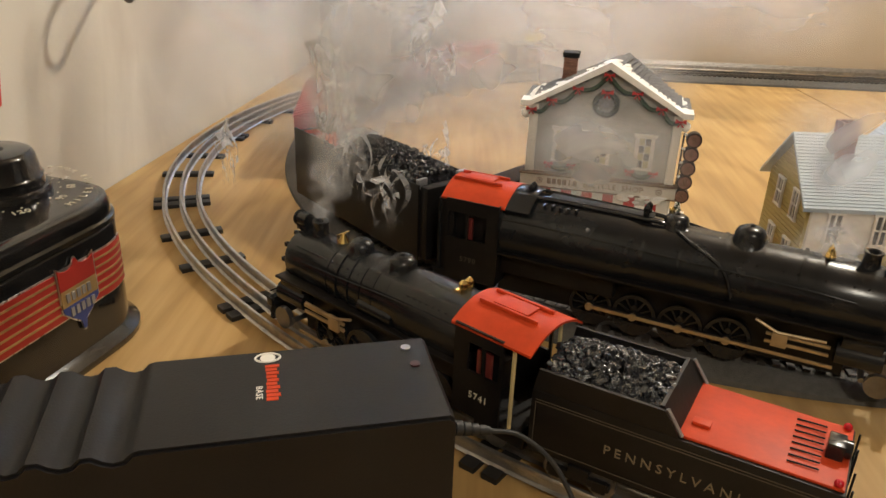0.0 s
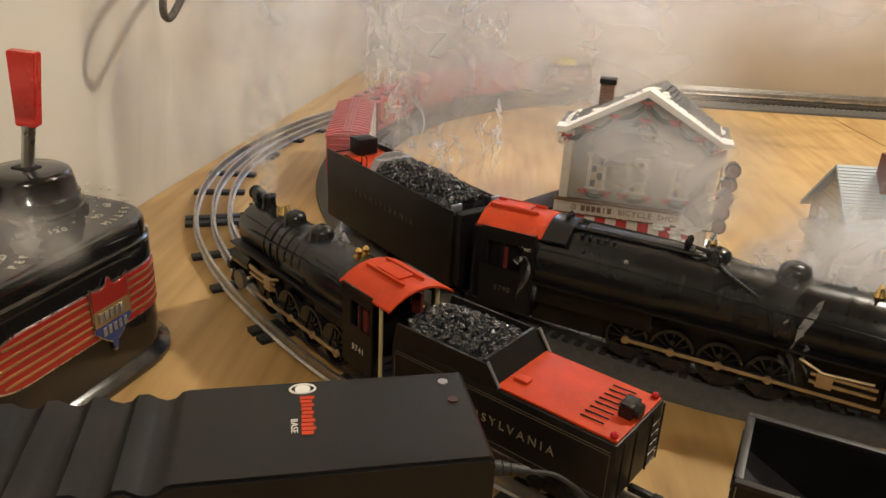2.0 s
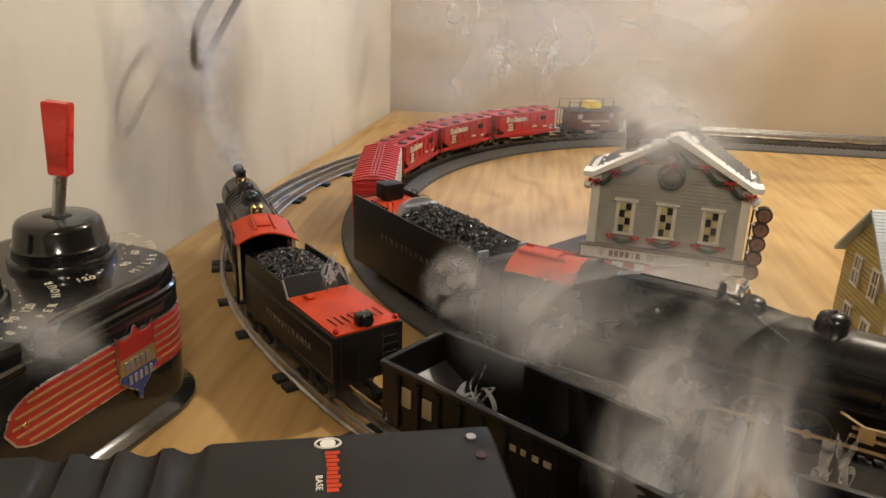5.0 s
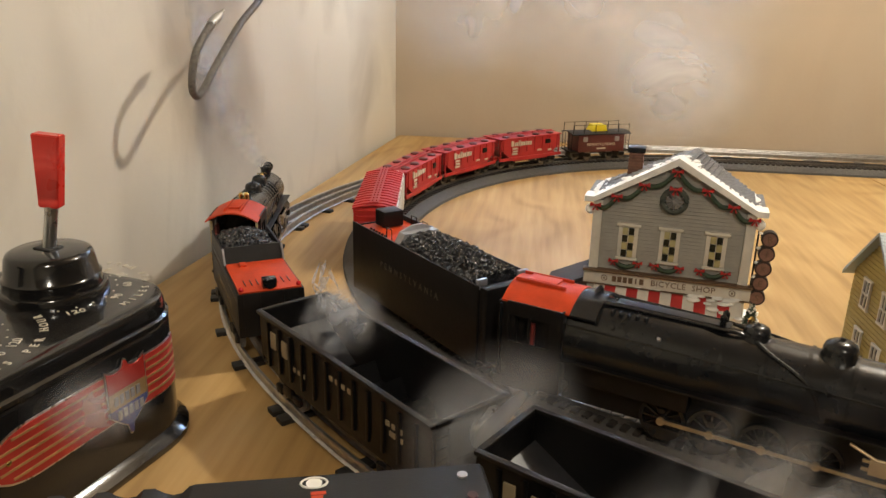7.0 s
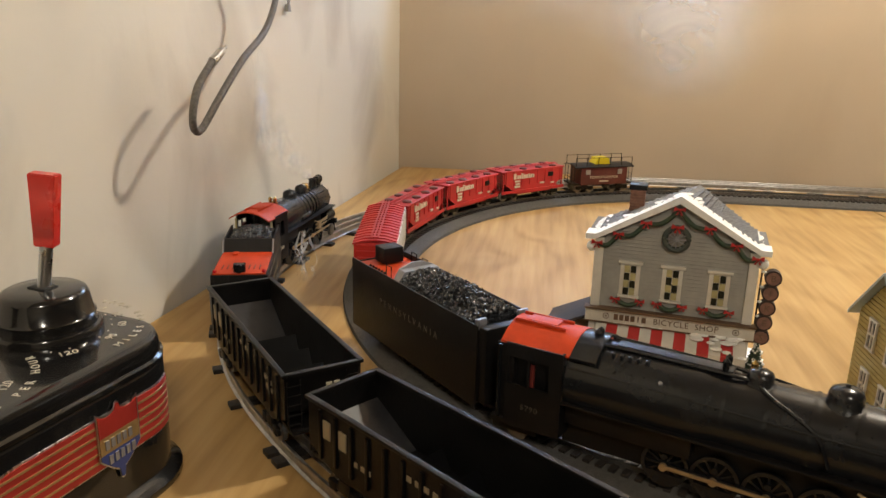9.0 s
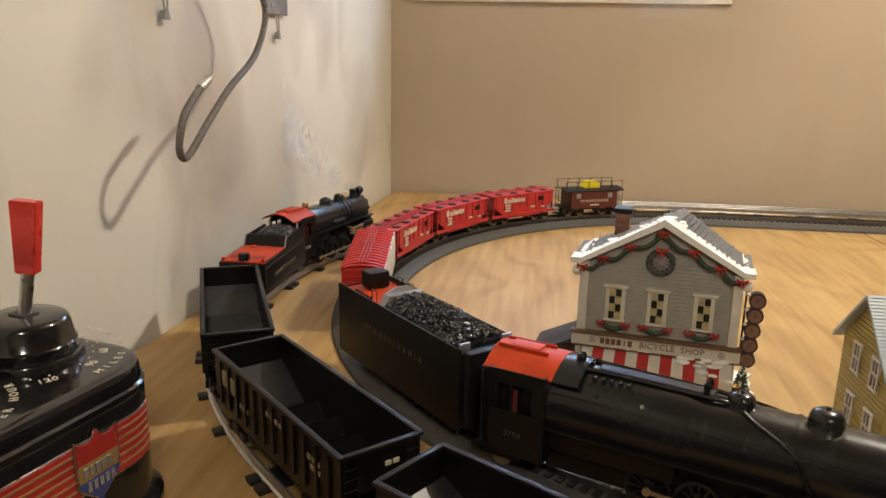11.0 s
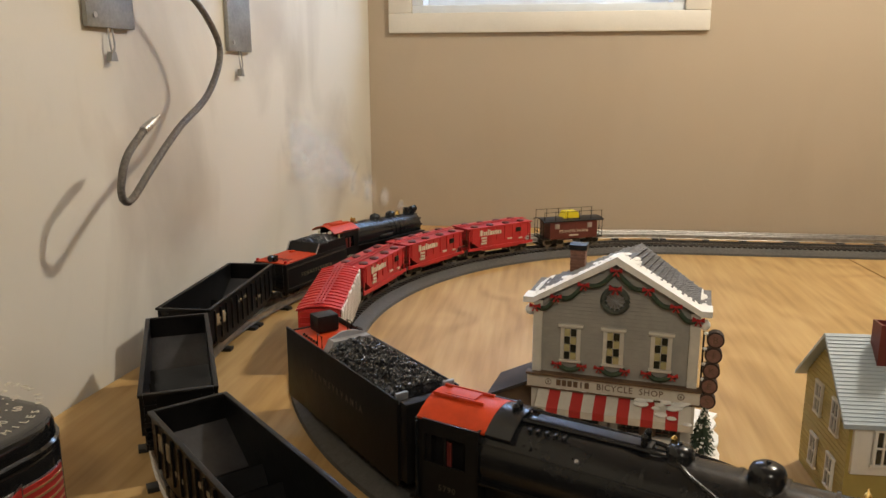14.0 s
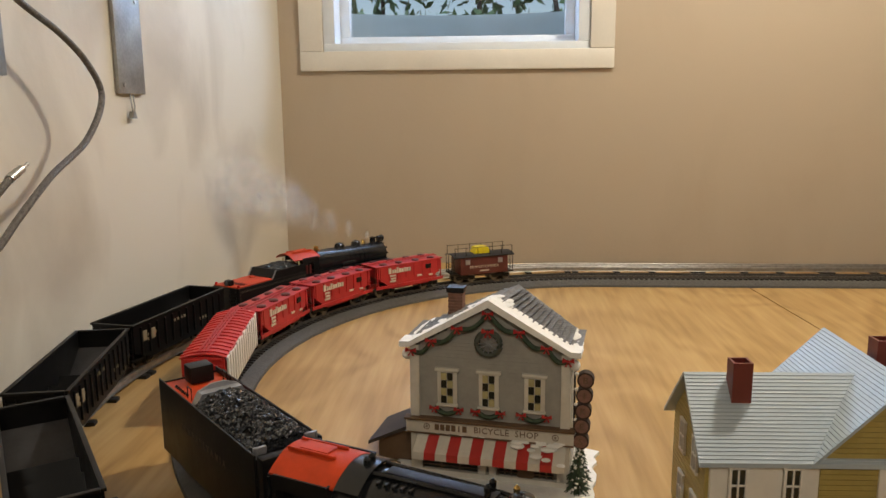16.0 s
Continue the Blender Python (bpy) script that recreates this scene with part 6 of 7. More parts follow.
def transformer(m):
    tr = empty("toy_train_transformer", m, "glossy black toy train transformer with red lever and striped badge", "transformer")
    def o(e, r=0.045):
        return rrect(-0.170 - e, 0.049 + e, -0.079 - e, 0.074 + e, r + e)
    bm = bm_new()
    loft(bm, [(o(0.006), 0.0), (o(0.0075), 0.002), (o(0.0075), 0.006), (o(0.004), 0.0085), (o(0.002), 0.010), (o(0.0), 0.012), (o(0.0), 0.088), (o(-0.001), 0.090), (o(0.0005), 0.0915), (o(0.0005), 0.0945), (o(-0.0015), 0.096), (o(-0.002), 0.103), (o(-0.0035), 0.1068), (o(-0.007), 0.1085), (o(-0.012), 0.1085)])
    part("case", bm, BAKE, tr)
    for kx, ky in ((0.0, 0.0), (-0.094, -0.004)):
        bm = bm_new()
        lathe(bm, [(0.0355, 0.107), (0.0355, 0.1125), (0.0345, 0.1140), (0.0325, 0.1145), (0.0315, 0.120), (0.0320, 0.1215), (0.0305, 0.1230), (0.0285, 0.1350), (0.0270, 0.1380), (0.0240, 0.1395), (0.0120, 0.1402), (0.0010, 0.1402)], (kx, ky, 0), 40)
        kn = part("knob", bm, BAKE, tr)
        bm = bm_new()
        box(bm, (kx, ky, 0.1398), (0.012, 0.016, 0.003), 0.001)
        part("lever_slot", bm, RUBBER, kn)
    bm = bm_new()
    rod(bm, (0.000, 0.0, 0.136), (0.002, -0.007, 0.174), 0.0043, n=16)
    part("lever_rod", bm, ALU, tr, "brushed metal lever rod")
    bm = bm_new()
    R = Matrix.Translation((0.002, -0.0065, 0.170)) @ Matrix.Rotation(radians(-70), 4, "Z") @ Matrix.Rotation(radians(5), 4, "Y")
    for (za, wa), (zb, wb) in (((0.0, 0.0135), (0.008, 0.0140)), ((0.008, 0.0140), (0.0495, 0.0185))):
        v = [bm.verts.new(R @ Vector((sx * w / 2, sy * 0.0050, z))) for z, w in ((za, wa), (zb, wb)) for sx, sy in ((-1, -1), (1, -1), (1, 1), (-1, 1))]
        for f in ((0, 1, 5, 4), (1, 2, 6, 5), (2, 3, 7, 6), (3, 0, 4, 7), (0, 3, 2, 1), (4, 5, 6, 7)):
            bm.faces.new([v[i] for i in f])
    bmesh.ops.remove_doubles(bm, verts=bm.verts[:], dist=1e-5)
    bmesh.ops.bevel(bm, geom=[e for e in bm.edges], offset=0.0008, segments=2, affect="EDGES")
    part("lever_handle", bm, HANDLE, tr, "bright red plastic lever handle")
    bm = bm_new()
    rod(bm, (-0.094, -0.004, 0.136), (-0.086, 0.046, 0.158), 0.0060, n=14)
    part("second_lever", bm, BAKE, tr)
    # dial markings on the top
    for kx, ky, txts in ((0.0, 0.0, (("120", -118), ("90", -78), ("60", -50), ("30", -24), ("0", -2))), (-0.094, -0.004, (("120", -62), ("90", -82), ("60", -104), ("30", -128)))):
        for s, a in txts:
            q = 0.0475
            words("dial_number", s, 0.0088, LETTER, tr, Matrix.Translation((kx + q * math.cos(radians(a)), ky + q * math.sin(radians(a)), 0.1086)) @ Matrix.Rotation(radians(a + 90), 4, "Z"), 0.0003)
        a0 = -88 if kx == 0 else -118
        for i, ch2 in enumerate("MILES PER HOUR"):
            if ch2 == " ":
                continue
            a = a0 + 7.4 * i
            q = 0.0605
            words("dial_letter", ch2, 0.0076, LETTER, tr, Matrix.Translation((kx + q * math.cos(radians(a)), ky + q * math.sin(radians(a)), 0.1086)) @ Matrix.Rotation(radians(a + 90), 4, "Z"), 0.0003)
        bm = bm_new()
        for k in range(9):
            a = radians(-130 + 16 * k)
            ball(bm, (kx + 0.0405 * math.cos(a), ky + 0.0405 * math.sin(a), 0.1087), 0.0009, (1, 1, 0.4), 1)
        part("dial_dots", bm, LETTER, tr)
    # badge on the side, following the round corner
    def side(x, z, off):
        xs = 0.004
        if x <= xs:
            return Vector((x, -0.079 - off, z))
        a = (x - xs) / 0.045
        return Vector((xs + (0.045 + off) * math.sin(a), -0.034 - (0.045 + off) * math.cos(a), z))

    def band(name, x0, x1, zf, material, off, n=26, label="", thick=0.0007):
        bm = bm_new()
        lo_, hi_ = [], []
        for k in range(n + 1):
            x = x0 + (x1 - x0) * k / n
            a, b = zf(x)
            lo_.append((bm.verts.new(side(x, a, off)), bm.verts.new(side(x, a, off - thick))))
            hi_.append((bm.verts.new(side(x, b, off)), bm.verts.new(side(x, b, off - thick))))
        for k in range(n):
            bm.faces.new((lo_[k][0], lo_[k + 1][0], hi_[k + 1][0], hi_[k][0]))
            bm.faces.new((lo_[k][0], lo_[k][1], lo_[k + 1][1], lo_[k + 1][0]))
            bm.faces.new((hi_[k][0], hi_[k + 1][0], hi_[k + 1][1], hi_[k][1]))
        for k in (0, n):
            bm.faces.new((lo_[k][0], hi_[k][0], hi_[k][1], lo_[k][1]))
        bmesh.ops.recalc_face_normals(bm, faces=bm.faces[:])
        return part(name, bm, material, tr, label)

    zc, hb = 0.0605, 0.0165
    X0, X1 = -0.126, 0.030

    def plate(grow):
        def f(x):
            u = min(1.0, max(0.0, (x - X0 + grow) / 0.034))
            h = (hb + grow) * math.sqrt(max(0.0, 1 - (1 - u) ** 2.2)) + 0.0004
            return zc - h, zc + h
        return f
    band("badge_rim", X0 - 0.0012, X1 + 0.001, plate(0.0012), ALU, 0.0008, label="bright metal badge rim")
    band("badge_plate", X0, X1, plate(0.0), BADGE_R, 0.0012)
    for k in range(5):
        z0, z1 = zc - hb + 0.0042 + k * 0.0060, zc - hb + 0.0042 + k * 0.0060 + 0.0016
        xs = X0 + 0.034 * (1 - math.sqrt(max(0, 1 - (abs((z0 + z1) / 2 - zc) / hb) ** 2))) + 0.004

        def stripe(x, z0=z0, z1=z1):
            return z0, z1
        band("badge_stripe", xs, X1 - 0.0008, stripe, BADGE_G, 0.0016, label="thin gold stripe")

    def shield(x):
        u = (x + 0.025) / 0.0175
        return zc - 0.0255 + 0.014 * abs(u) ** 1.3 - (0.006 if abs(u) < 0.12 else 0), zc + 0.0215 - 0.0035 * abs(math.sin(u * 3.14159)) + (0.0025 if abs(u) < 0.08 else 0)

    def inset(f, a, lo_cut=None, hi_cut=None):
        def g(x):
            p, q = f(x)
            p, q = p + a, q - a
            if lo_cut is not None:
                p = max(p, lo_cut)
            if hi_cut is not None:
                q = min(q, hi_cut)
            return (p, q) if q > p else (q, q)
        return g
    band("badge_shield", -0.0425, -0.0075, shield, ALU, 0.0022, label="metal shield rim")
    band("shield_top", -0.0413, -0.0087, inset(shield, 0.0013, zc + 0.004), BADGE_R, 0.0027, label="red shield top")
    band("shield_middle", -0.0413, -0.0087, inset(shield, 0.0013, zc - 0.008, zc + 0.004), BADGE_G, 0.0027, label="dull gold shield band")
    band("shield_foot", -0.0413, -0.0087, inset(shield, 0.0013, None, zc - 0.008), BADGE_B, 0.0027, label="blue shield foot")
    bm = bm_new()
    for z, n, x0 in ((zc - 0.002, 5, -0.036), (zc - 0.013, 5, -0.034)):
        for k in range(n):
            p = side(x0 + 0.0048 * k, z, 0.003)
            box(bm, p, (0.0030, 0.0008, 0.0062))
    part("badge_bars", bm, TINPLATE, tr)
    for x in (X0 + 0.012,):
        bm = bm_new()
        p = side(x, zc, 0.0016)
        ball(bm, p, 0.0019, (1, 0.6, 1), 2)
        part("rivet", bm, BRASS, tr, "brass rivet")
    return tr


transformer(Matrix.Translation((-0.280, 0.513, 0)) @ Matrix.Rotation(radians(75.6), 4, "Z"))


# ---------------------------------------------------------------- command base
def command_base(m):
    b = empty("command_base", m, "matt black plastic control box with ridged end and red logo", "control box")
    L, W, H = 0.238, 0.072, 0.092
    x_r = -0.137
    bm = bm_new()
    pts = [(0.0, 0.0), (0.0, H - 0.002), (-0.002, H), (x_r, H)]
    for k in range(4):
        x = x_r - 0.0205 * k
        pts += [(x - 0.003, H - 0.0008), (x - 0.0065, H - 0.0042), (x - 0.0105, H - 0.0050), (x - 0.0145, H - 0.0036), (x - 0.0185, H - 0.0008)]
    pts += [(-L + 0.002, H - 0.0005), (-L, H - 0.003), (-L, 0.0)]
    prism(bm, pts, "y", -W, 0.0)
    es = [e for e in bm.edges if abs(e.verts[0].co.y - e.verts[1].co.y) < 1e-6 and min(e.verts[0].co.z, e.verts[1].co.z) > H - 0.006]
    bmesh.ops.bevel(bm, geom=es, offset=0.0015, segments=2, affect="EDGES")
    part("case", bm, BOXBLK, b)
    bm = bm_new()
    box(bm, (-L / 2, -W / 2, 0.004), (L + 0.004, W + 0.004, 0.008), 0.001)
    part("foot", bm, BOXBLK, b)
    bm = bm_new()
    tube(bm, [(-0.0825 + 0.0062 * math.cos(a * 0.314), -0.0075 + 0.0040 * math.sin(a * 0.314), H + 0.0002) for a in range(20)], 0.0006, 5, True)
    rod(bm, (-0.0825, -0.0075, H - 0.0001), (-0.0825, -0.0075, H + 0.0002), 0.0038, n=18)
    part("logo_ring", bm, WHITE, b, "white and red oval logo")
    bm = bm_new()
    for k, w in enumerate((0.0050, 0.0035, 0.0040, 0.0030, 0.0036, 0.0032, 0.0042, 0.0036, 0.0046, 0.0034)):
        box(bm, (-0.0805 - 0.0006 * (k % 2), -0.0155 - 0.0031 * k, H + 0.0001), (w + 0.002, 0.0024, 0.0004))
    part("logo_bars", bm, ORANGE, b, "orange-red logo strokes as plain bars")
    words("base_lettering", "BASE", 0.0046, WHITE, b, Matrix.Translation((-0.0872, -0.0375, H + 0.0001)) @ Matrix.Rotation(radians(-90), 4, "Z"), 0.0002, 1.1, "small white lettering")
    for (x, y), mt in (((-0.012, -0.010), TINPLATE), ((-0.010, -0.026), LENSD)):
        bm = bm_new()
        rod(bm, (x, y, H - 0.001), (x, y, H + 0.0008), 0.0026, n=16)
        part("indicator_lens", bm, mt, b, "small indicator lens")
    bm = bm_new()
    for k in range(5):
        rod(bm, (0.0 + 0.0042 * k, -0.056, 0.074 - 0.001 * k), (0.0034 + 0.0042 * k, -0.056, 0.0735 - 0.001 * k), 0.0042 - 0.0004 * k, n=12)
    rod(bm, (0, -0.056, 0.074), (0.022, -0.056, 0.069), 0.0022, n=10)
    part("plug", bm, RUBBER, b, "ribbed black plug")
    bm = bm_new()
    tube(bm, spline([(0.020, -0.056, 0.0695), (0.038, -0.060, 0.0660), (0.055, -0.072, 0.050), (0.066, -0.096, 0.018), (0.064, -0.130, 0.0025), (0.030, -0.185, 0.0022), (-0.08, -0.24, 0.0022), (-0.2, -0.27, 0.0022)], 8), 0.0013, 8)
    part("cord", bm, RUBBER, b)
    return b


command_base(Matrix.Translation((0.031, 0.379, 0)) @ Matrix.Rotation(radians(16.0), 4, "Z"))


# ---------------------------------------------------------------- wall fittings
def wall_plate(y0, y1, z0, z1, label):
    w = empty("wall_plate", WALL_M, label, "wall plate", "metal wall plates")
    bm = bm_new()
    box(bm, (0.004, (y0 + y1) / 2, (z0 + z1) / 2), (0.006, y1 - y0, z1 - z0), 0.0015)
    part("plate", bm, GALV, w)
    bm = bm_new()
    for y, z in ((y0 + 0.012, z0 + 0.012), (y1 - 0.012, z1 - 0.012)):
        rod(bm, (0.006, y, z), (0.0085, y, z), 0.003, n=12)
    part("screws", bm, STEEL, w)
    bm = bm_new()
    ym = (y0 + y1) / 2 - 0.004
    tube(bm, spline([(0.006, ym - 0.003, z0), (0.008, ym - 0.004, z0 - 0.018), (0.007, ym, z0 - 0.028)], 5), 0.0011, 6)
    tube(bm, spline([(0.006, ym + 0.004, z0), (0.008, ym + 0.003, z0 - 0.018), (0.007, ym, z0 - 0.028)], 5), 0.0011, 6)
    prism(bm, [(ym - 0.006, z0 - 0.034), (ym + 0.006, z0 - 0.034), (ym + 0.003, z0 - 0.024), (ym - 0.003, z0 - 0.024)], "x", 0.003, 0.009)
    part("dangling_clip", bm, GALV, w)
    return w


wall_plate(0.092, 0.172, 0.378, 0.470, "grey galvanised plate with a dangling clip on the wall")
wall_plate(0.388, 0.456, 0.362, 0.500, "tall scuffed galvanised plate with a dangling clip on the wall")
cab = empty("armoured_cable", pose(0, 0, 0), "loose grey armoured cable end curling off the wall", "cable")
CP = [(-0.362, 0.745, 0.535), (-0.317, 0.792, 0.508), (-0.301, 0.888, 0.452), (-0.29, 0.941, 0.424), (-0.281, 0.978, 0.393), (-0.275, 0.993, 0.355), (-0.273, 0.947, 0.308), (-0.276, 0.875, 0.274), (-0.281, 0.821, 0.238), (-0.286, 0.789, 0.212), (-0.288, 0.776, 0.212), (-0.287, 0.772, 0.227), (-0.285, 0.783, 0.253), (-0.282, 0.813, 0.276)]
bm = bm_new()
tube(bm, spline(CP, 8), 0.0038, 10)
part("sheath", bm, CABLE, cab)
bm = bm_new()
_end, _way = Vector(CP[-1]), Vector((0.0025, 0.018, 0.009))
rod(bm, _end, _end + _way, 0.0048, 0.0042, 10)
rod(bm, _end + _way, _end + _way * 1.5, 0.0018, n=8)
part("connector", bm, ALU, cab, "bare metal cable connector")


# ---------------------------------------------------------------- smoke
def smoke_mat(name, dens, scale, lo, hi):
    """Thin white smoke: thinning to nothing away from the middle of its piece, broken by eddies."""
    m = bpy.data.materials.new(name)
    m.use_nodes = True
    N, L = m.node_tree.nodes, m.node_tree.links
    N.remove(N["Principled BSDF"])
    tc = N.new("ShaderNodeTexCoord")
    gr = N.new("ShaderNodeTexGradient")
    gr.gradient_type = "SPHERICAL"
    L.new(tc.outputs["Object"], gr.inputs["Vector"])
    oi = N.new("ShaderNodeObjectInfo")
    off = N.new("ShaderNodeVectorMath")
    off.operation = "MULTIPLY_ADD"
    L.new(oi.outputs["Random"], off.inputs[0])
    off.inputs[1].default_value = (17.0, 9.0, 13.0)
    L.new(tc.outputs["Object"], off.inputs[2])
    no = N.new("ShaderNodeTexNoise")
    no.inputs["Scale"].default_value, no.inputs["Detail"].default_value, no.inputs["Distortion"].default_value = scale, 3.0, 0.9
    L.new(off.outputs[0], no.inputs["Vector"])
    mr = N.new("ShaderNodeMapRange")
    mr.inputs["From Min"].default_value, mr.inputs["From Max"].default_value = lo, hi
    L.new(no.outputs["Fac"], mr.inputs["Value"])
    sm = N.new("ShaderNodeMapRange")
    sm.interpolation_type = "SMOOTHSTEP"
    sm.inputs["From Min"].default_value, sm.inputs["From Max"].default_value = 0.0, 0.75
    L.new(gr.outputs["Fac"], sm.inputs["Value"])
    mu = N.new("ShaderNodeMath")
    mu.operation = "MULTIPLY"
    L.new(mr.outputs["Result"], mu.inputs[0])
    L.new(sm.outputs["Result"], mu.inputs[1])
    m2 = N.new("ShaderNodeMath")
    m2.operation = "MULTIPLY"
    L.new(mu.outputs[0], m2.inputs[0])
    m2.inputs[1].default_value = dens
    df = N.new("ShaderNodeBsdfDiffuse")
    df.inputs["Color"].default_value = (0.86, 0.86, 0.88, 1)
    tl = N.new("ShaderNodeBsdfTranslucent")
    tl.inputs["Color"].default_value = (0.86, 0.86, 0.88, 1)
    ad = N.new("ShaderNodeMixShader")
    ad.inputs[0].default_value = 0.5
    L.new(df.outputs[0], ad.inputs[1])
    L.new(tl.outputs[0], ad.inputs[2])
    tr = N.new("ShaderNodeBsdfTransparent")
    mx = N.new("ShaderNodeMixShader")
    L.new(m2.outputs[0], mx.inputs[0])
    L.new(tr.outputs[0], mx.inputs[1])
    L.new(ad.outputs[0], mx.inputs[2])
    L.new(mx.outputs[0], N["Material Output"].inputs["Surface"])
    return m


HAZE = smoke_mat("smoke_haze", 0.60, 1.1, 0.12, 0.88)
PUFF = smoke_mat("smoke_puff", 0.54, 1.7, 0.28, 0.72)
TRAIL = smoke_mat("smoke_trail", 0.30, 1.9, 0.30, 0.72)
WISP = smoke_mat("smoke_wisp", 0.50, 3.0, 0.30, 0.62)


def billow(seed, sheets=3):
    """Curved rumpled sheets through a unit ball: the folds of one puff."""
    r = random.Random(seed)
    bm = bm_new()
    n = 14
    for k in range(sheets):
        ph, tilt = r.uniform(0, 6), (k - (sheets - 1) / 2) * 0.5
        rot = Matrix.Rotation(tilt, 3, "Z") @ Matrix.Rotation(r.uniform(-0.35, 0.35), 3, "X")
        g = []
        for i in range(n + 1):
            row = []
            for j in range(n + 1):
                u, v = 2 * i / n - 1, 2 * j / n - 1
                w = 0.22 * math.sin(2.6 * u + ph) * math.cos(2.1 * v + 1.7 * ph) + (k - (sheets - 1) / 2) * 0.22
                row.append(bm.verts.new(rot @ Vector((u, w, v))))
            g.append(row)
        for i in range(n):
            for j in range(n):
                bm.faces.new((g[i][j], g[i + 1][j], g[i + 1][j + 1], g[i][j + 1]))
    return bm


def curl(seed):
    """Thin twisting ribbons of smoke through a unit ball."""
    r = random.Random(seed)
    bm = bm_new()
    for k in range(7):
        p = Vector((r.uniform(-0.25, 0.25), r.uniform(-0.2, 0.2), -0.95))
        d = Vector((0, 0, 1))
        pts = []
        ph = r.uniform(0, 6)
        for i in range(15):
            pts.append(p.copy())
            a = ph + i * 0.75
            d = Vector((0.75 * math.sin(a) * (i / 14), 0.4 * math.cos(1.3 * a), 0.75 - 0.9 * max(0, math.sin(a * 0.8 + k))))
            p = p + d * 0.17
        line = spline(pts, 4)
        wd = r.uniform(0.02, 0.09)
        last = None
        for i, q in enumerate(line):
            w = wd * (0.3 + abs(math.sin(i * 0.11 + k)))
            s = Vector((math.cos(i * 0.13 + k), 0.4 * math.sin(i * 0.2), math.sin(i * 0.13 + k))) * w
            e = (bm.verts.new(q - s), bm.verts.new(q + s))
            if last:
                bm.faces.new((last[0], last[1], e[1], e[0]))
            last = e
    return bm


BILLOWS = {}


def smoke(kind, seed, size):
    """One piece of smoke: haze, puff or wisp, of its half sizes in metres."""
    key = (kind, seed % 4)
    if key not in BILLOWS:
        BILLOWS[key] = data("smoke_" + kind, curl(seed) if kind == "wisp" else billow(seed, 2 if kind == "haze" else 3), {"haze": HAZE, "puff": PUFF, "wisp": WISP, "trail": TRAIL}[kind])
    ob = new("smoke_" + kind, BILLOWS[key])
    ob.scale = size
    words_ = {"haze": "wide veil of thin white smoke drifting in the air", "puff": "soft white puff of smoke in the air", "trail": "pale smoke trailing from the locomotive stack", "wisp": "thin curling white wisps of smoke in the air"}[kind]
    return tagged(ob, words_, "smoke", "drifting smoke")


# pieces that rise over the layout and drift away above it: place at the start, speed, size
RISING = []
for kind, seed, p, v, size, rz in (
        ("haze", 1, (-0.02, 1.05, 0.26), (0.012, 0.00, 0.055), (0.34, 0.20, 0.20), 0),
        ("haze", 2, (0.20, 1.20, 0.23), (0.015, 0.01, 0.050), (0.36, 0.20, 0.18), 15),
        ("haze", 3, (0.50, 1.30, 0.22), (0.012, 0.00, 0.050), (0.34, 0.20, 0.17), -10),
        ("haze", 4, (-0.12, 0.85, 0.24), (0.006, 0.02, 0.050), (0.22, 0.15, 0.20), 10),
        ("haze", 5, (0.10, 0.95, 0.16), (0.010, 0.01, 0.036), (0.26, 0.15, 0.14), 0),
        ("haze", 7, (-0.05, 0.82, 0.13), (0.004, 0.01, 0.030), (0.17, 0.12, 0.12), 20),
        ("haze", 8, (0.13, 0.88, 0.12), (0.004, 0.01, 0.026), (0.20, 0.12, 0.11), -20),
        ("haze", 9, (0.17, 0.68, 0.11), (0.000, 0.01, 0.020), (0.09, 0.05, 0.07), 0),
        ("puff", 6, (-0.06, 0.72, 0.17), (0.004, 0.03, 0.055), (0.075, 0.06, 0.11), 0),
        ("puff", 7, (-0.03, 0.78, 0.23), (0.006, 0.03, 0.060), (0.10, 0.07, 0.11), 30),
        ("puff", 8, (0.02, 0.84, 0.28), (0.010, 0.02, 0.060), (0.14, 0.08, 0.12), -20),
        ("puff", 9, (0.15, 0.90, 0.30), (0.012, 0.02, 0.055), (0.16, 0.09, 0.09), 10),
        ("puff", 5, (-0.16, 0.80, 0.27), (0.004, 0.02, 0.060), (0.10, 0.08, 0.12), 10),
        ("wisp", 1, (-0.045, 0.64, 0.125), (0.004, 0.02, 0.045), (0.055, 0.05, 0.065), 0),
        ("wisp", 2, (-0.015, 0.60, 0.105), (0.006, 0.03, 0.038), (0.060, 0.05, 0.055), 40),
        ("wisp", 3, (0.02, 0.66, 0.115), (0.006, 0.02, 0.036), (0.050, 0.05, 0.060), 80),
        ("wisp", 4, (-0.07, 0.66, 0.17), (0.002, 0.02, 0.050), (0.050, 0.05, 0.080), 20),
        ("wisp", 5, (0.02, 0.70, 0.20), (0.004, 0.02, 0.050), (0.080, 0.05, 0.080), -30)):
    RISING.append((smoke(kind, seed, size), p, v, rz))

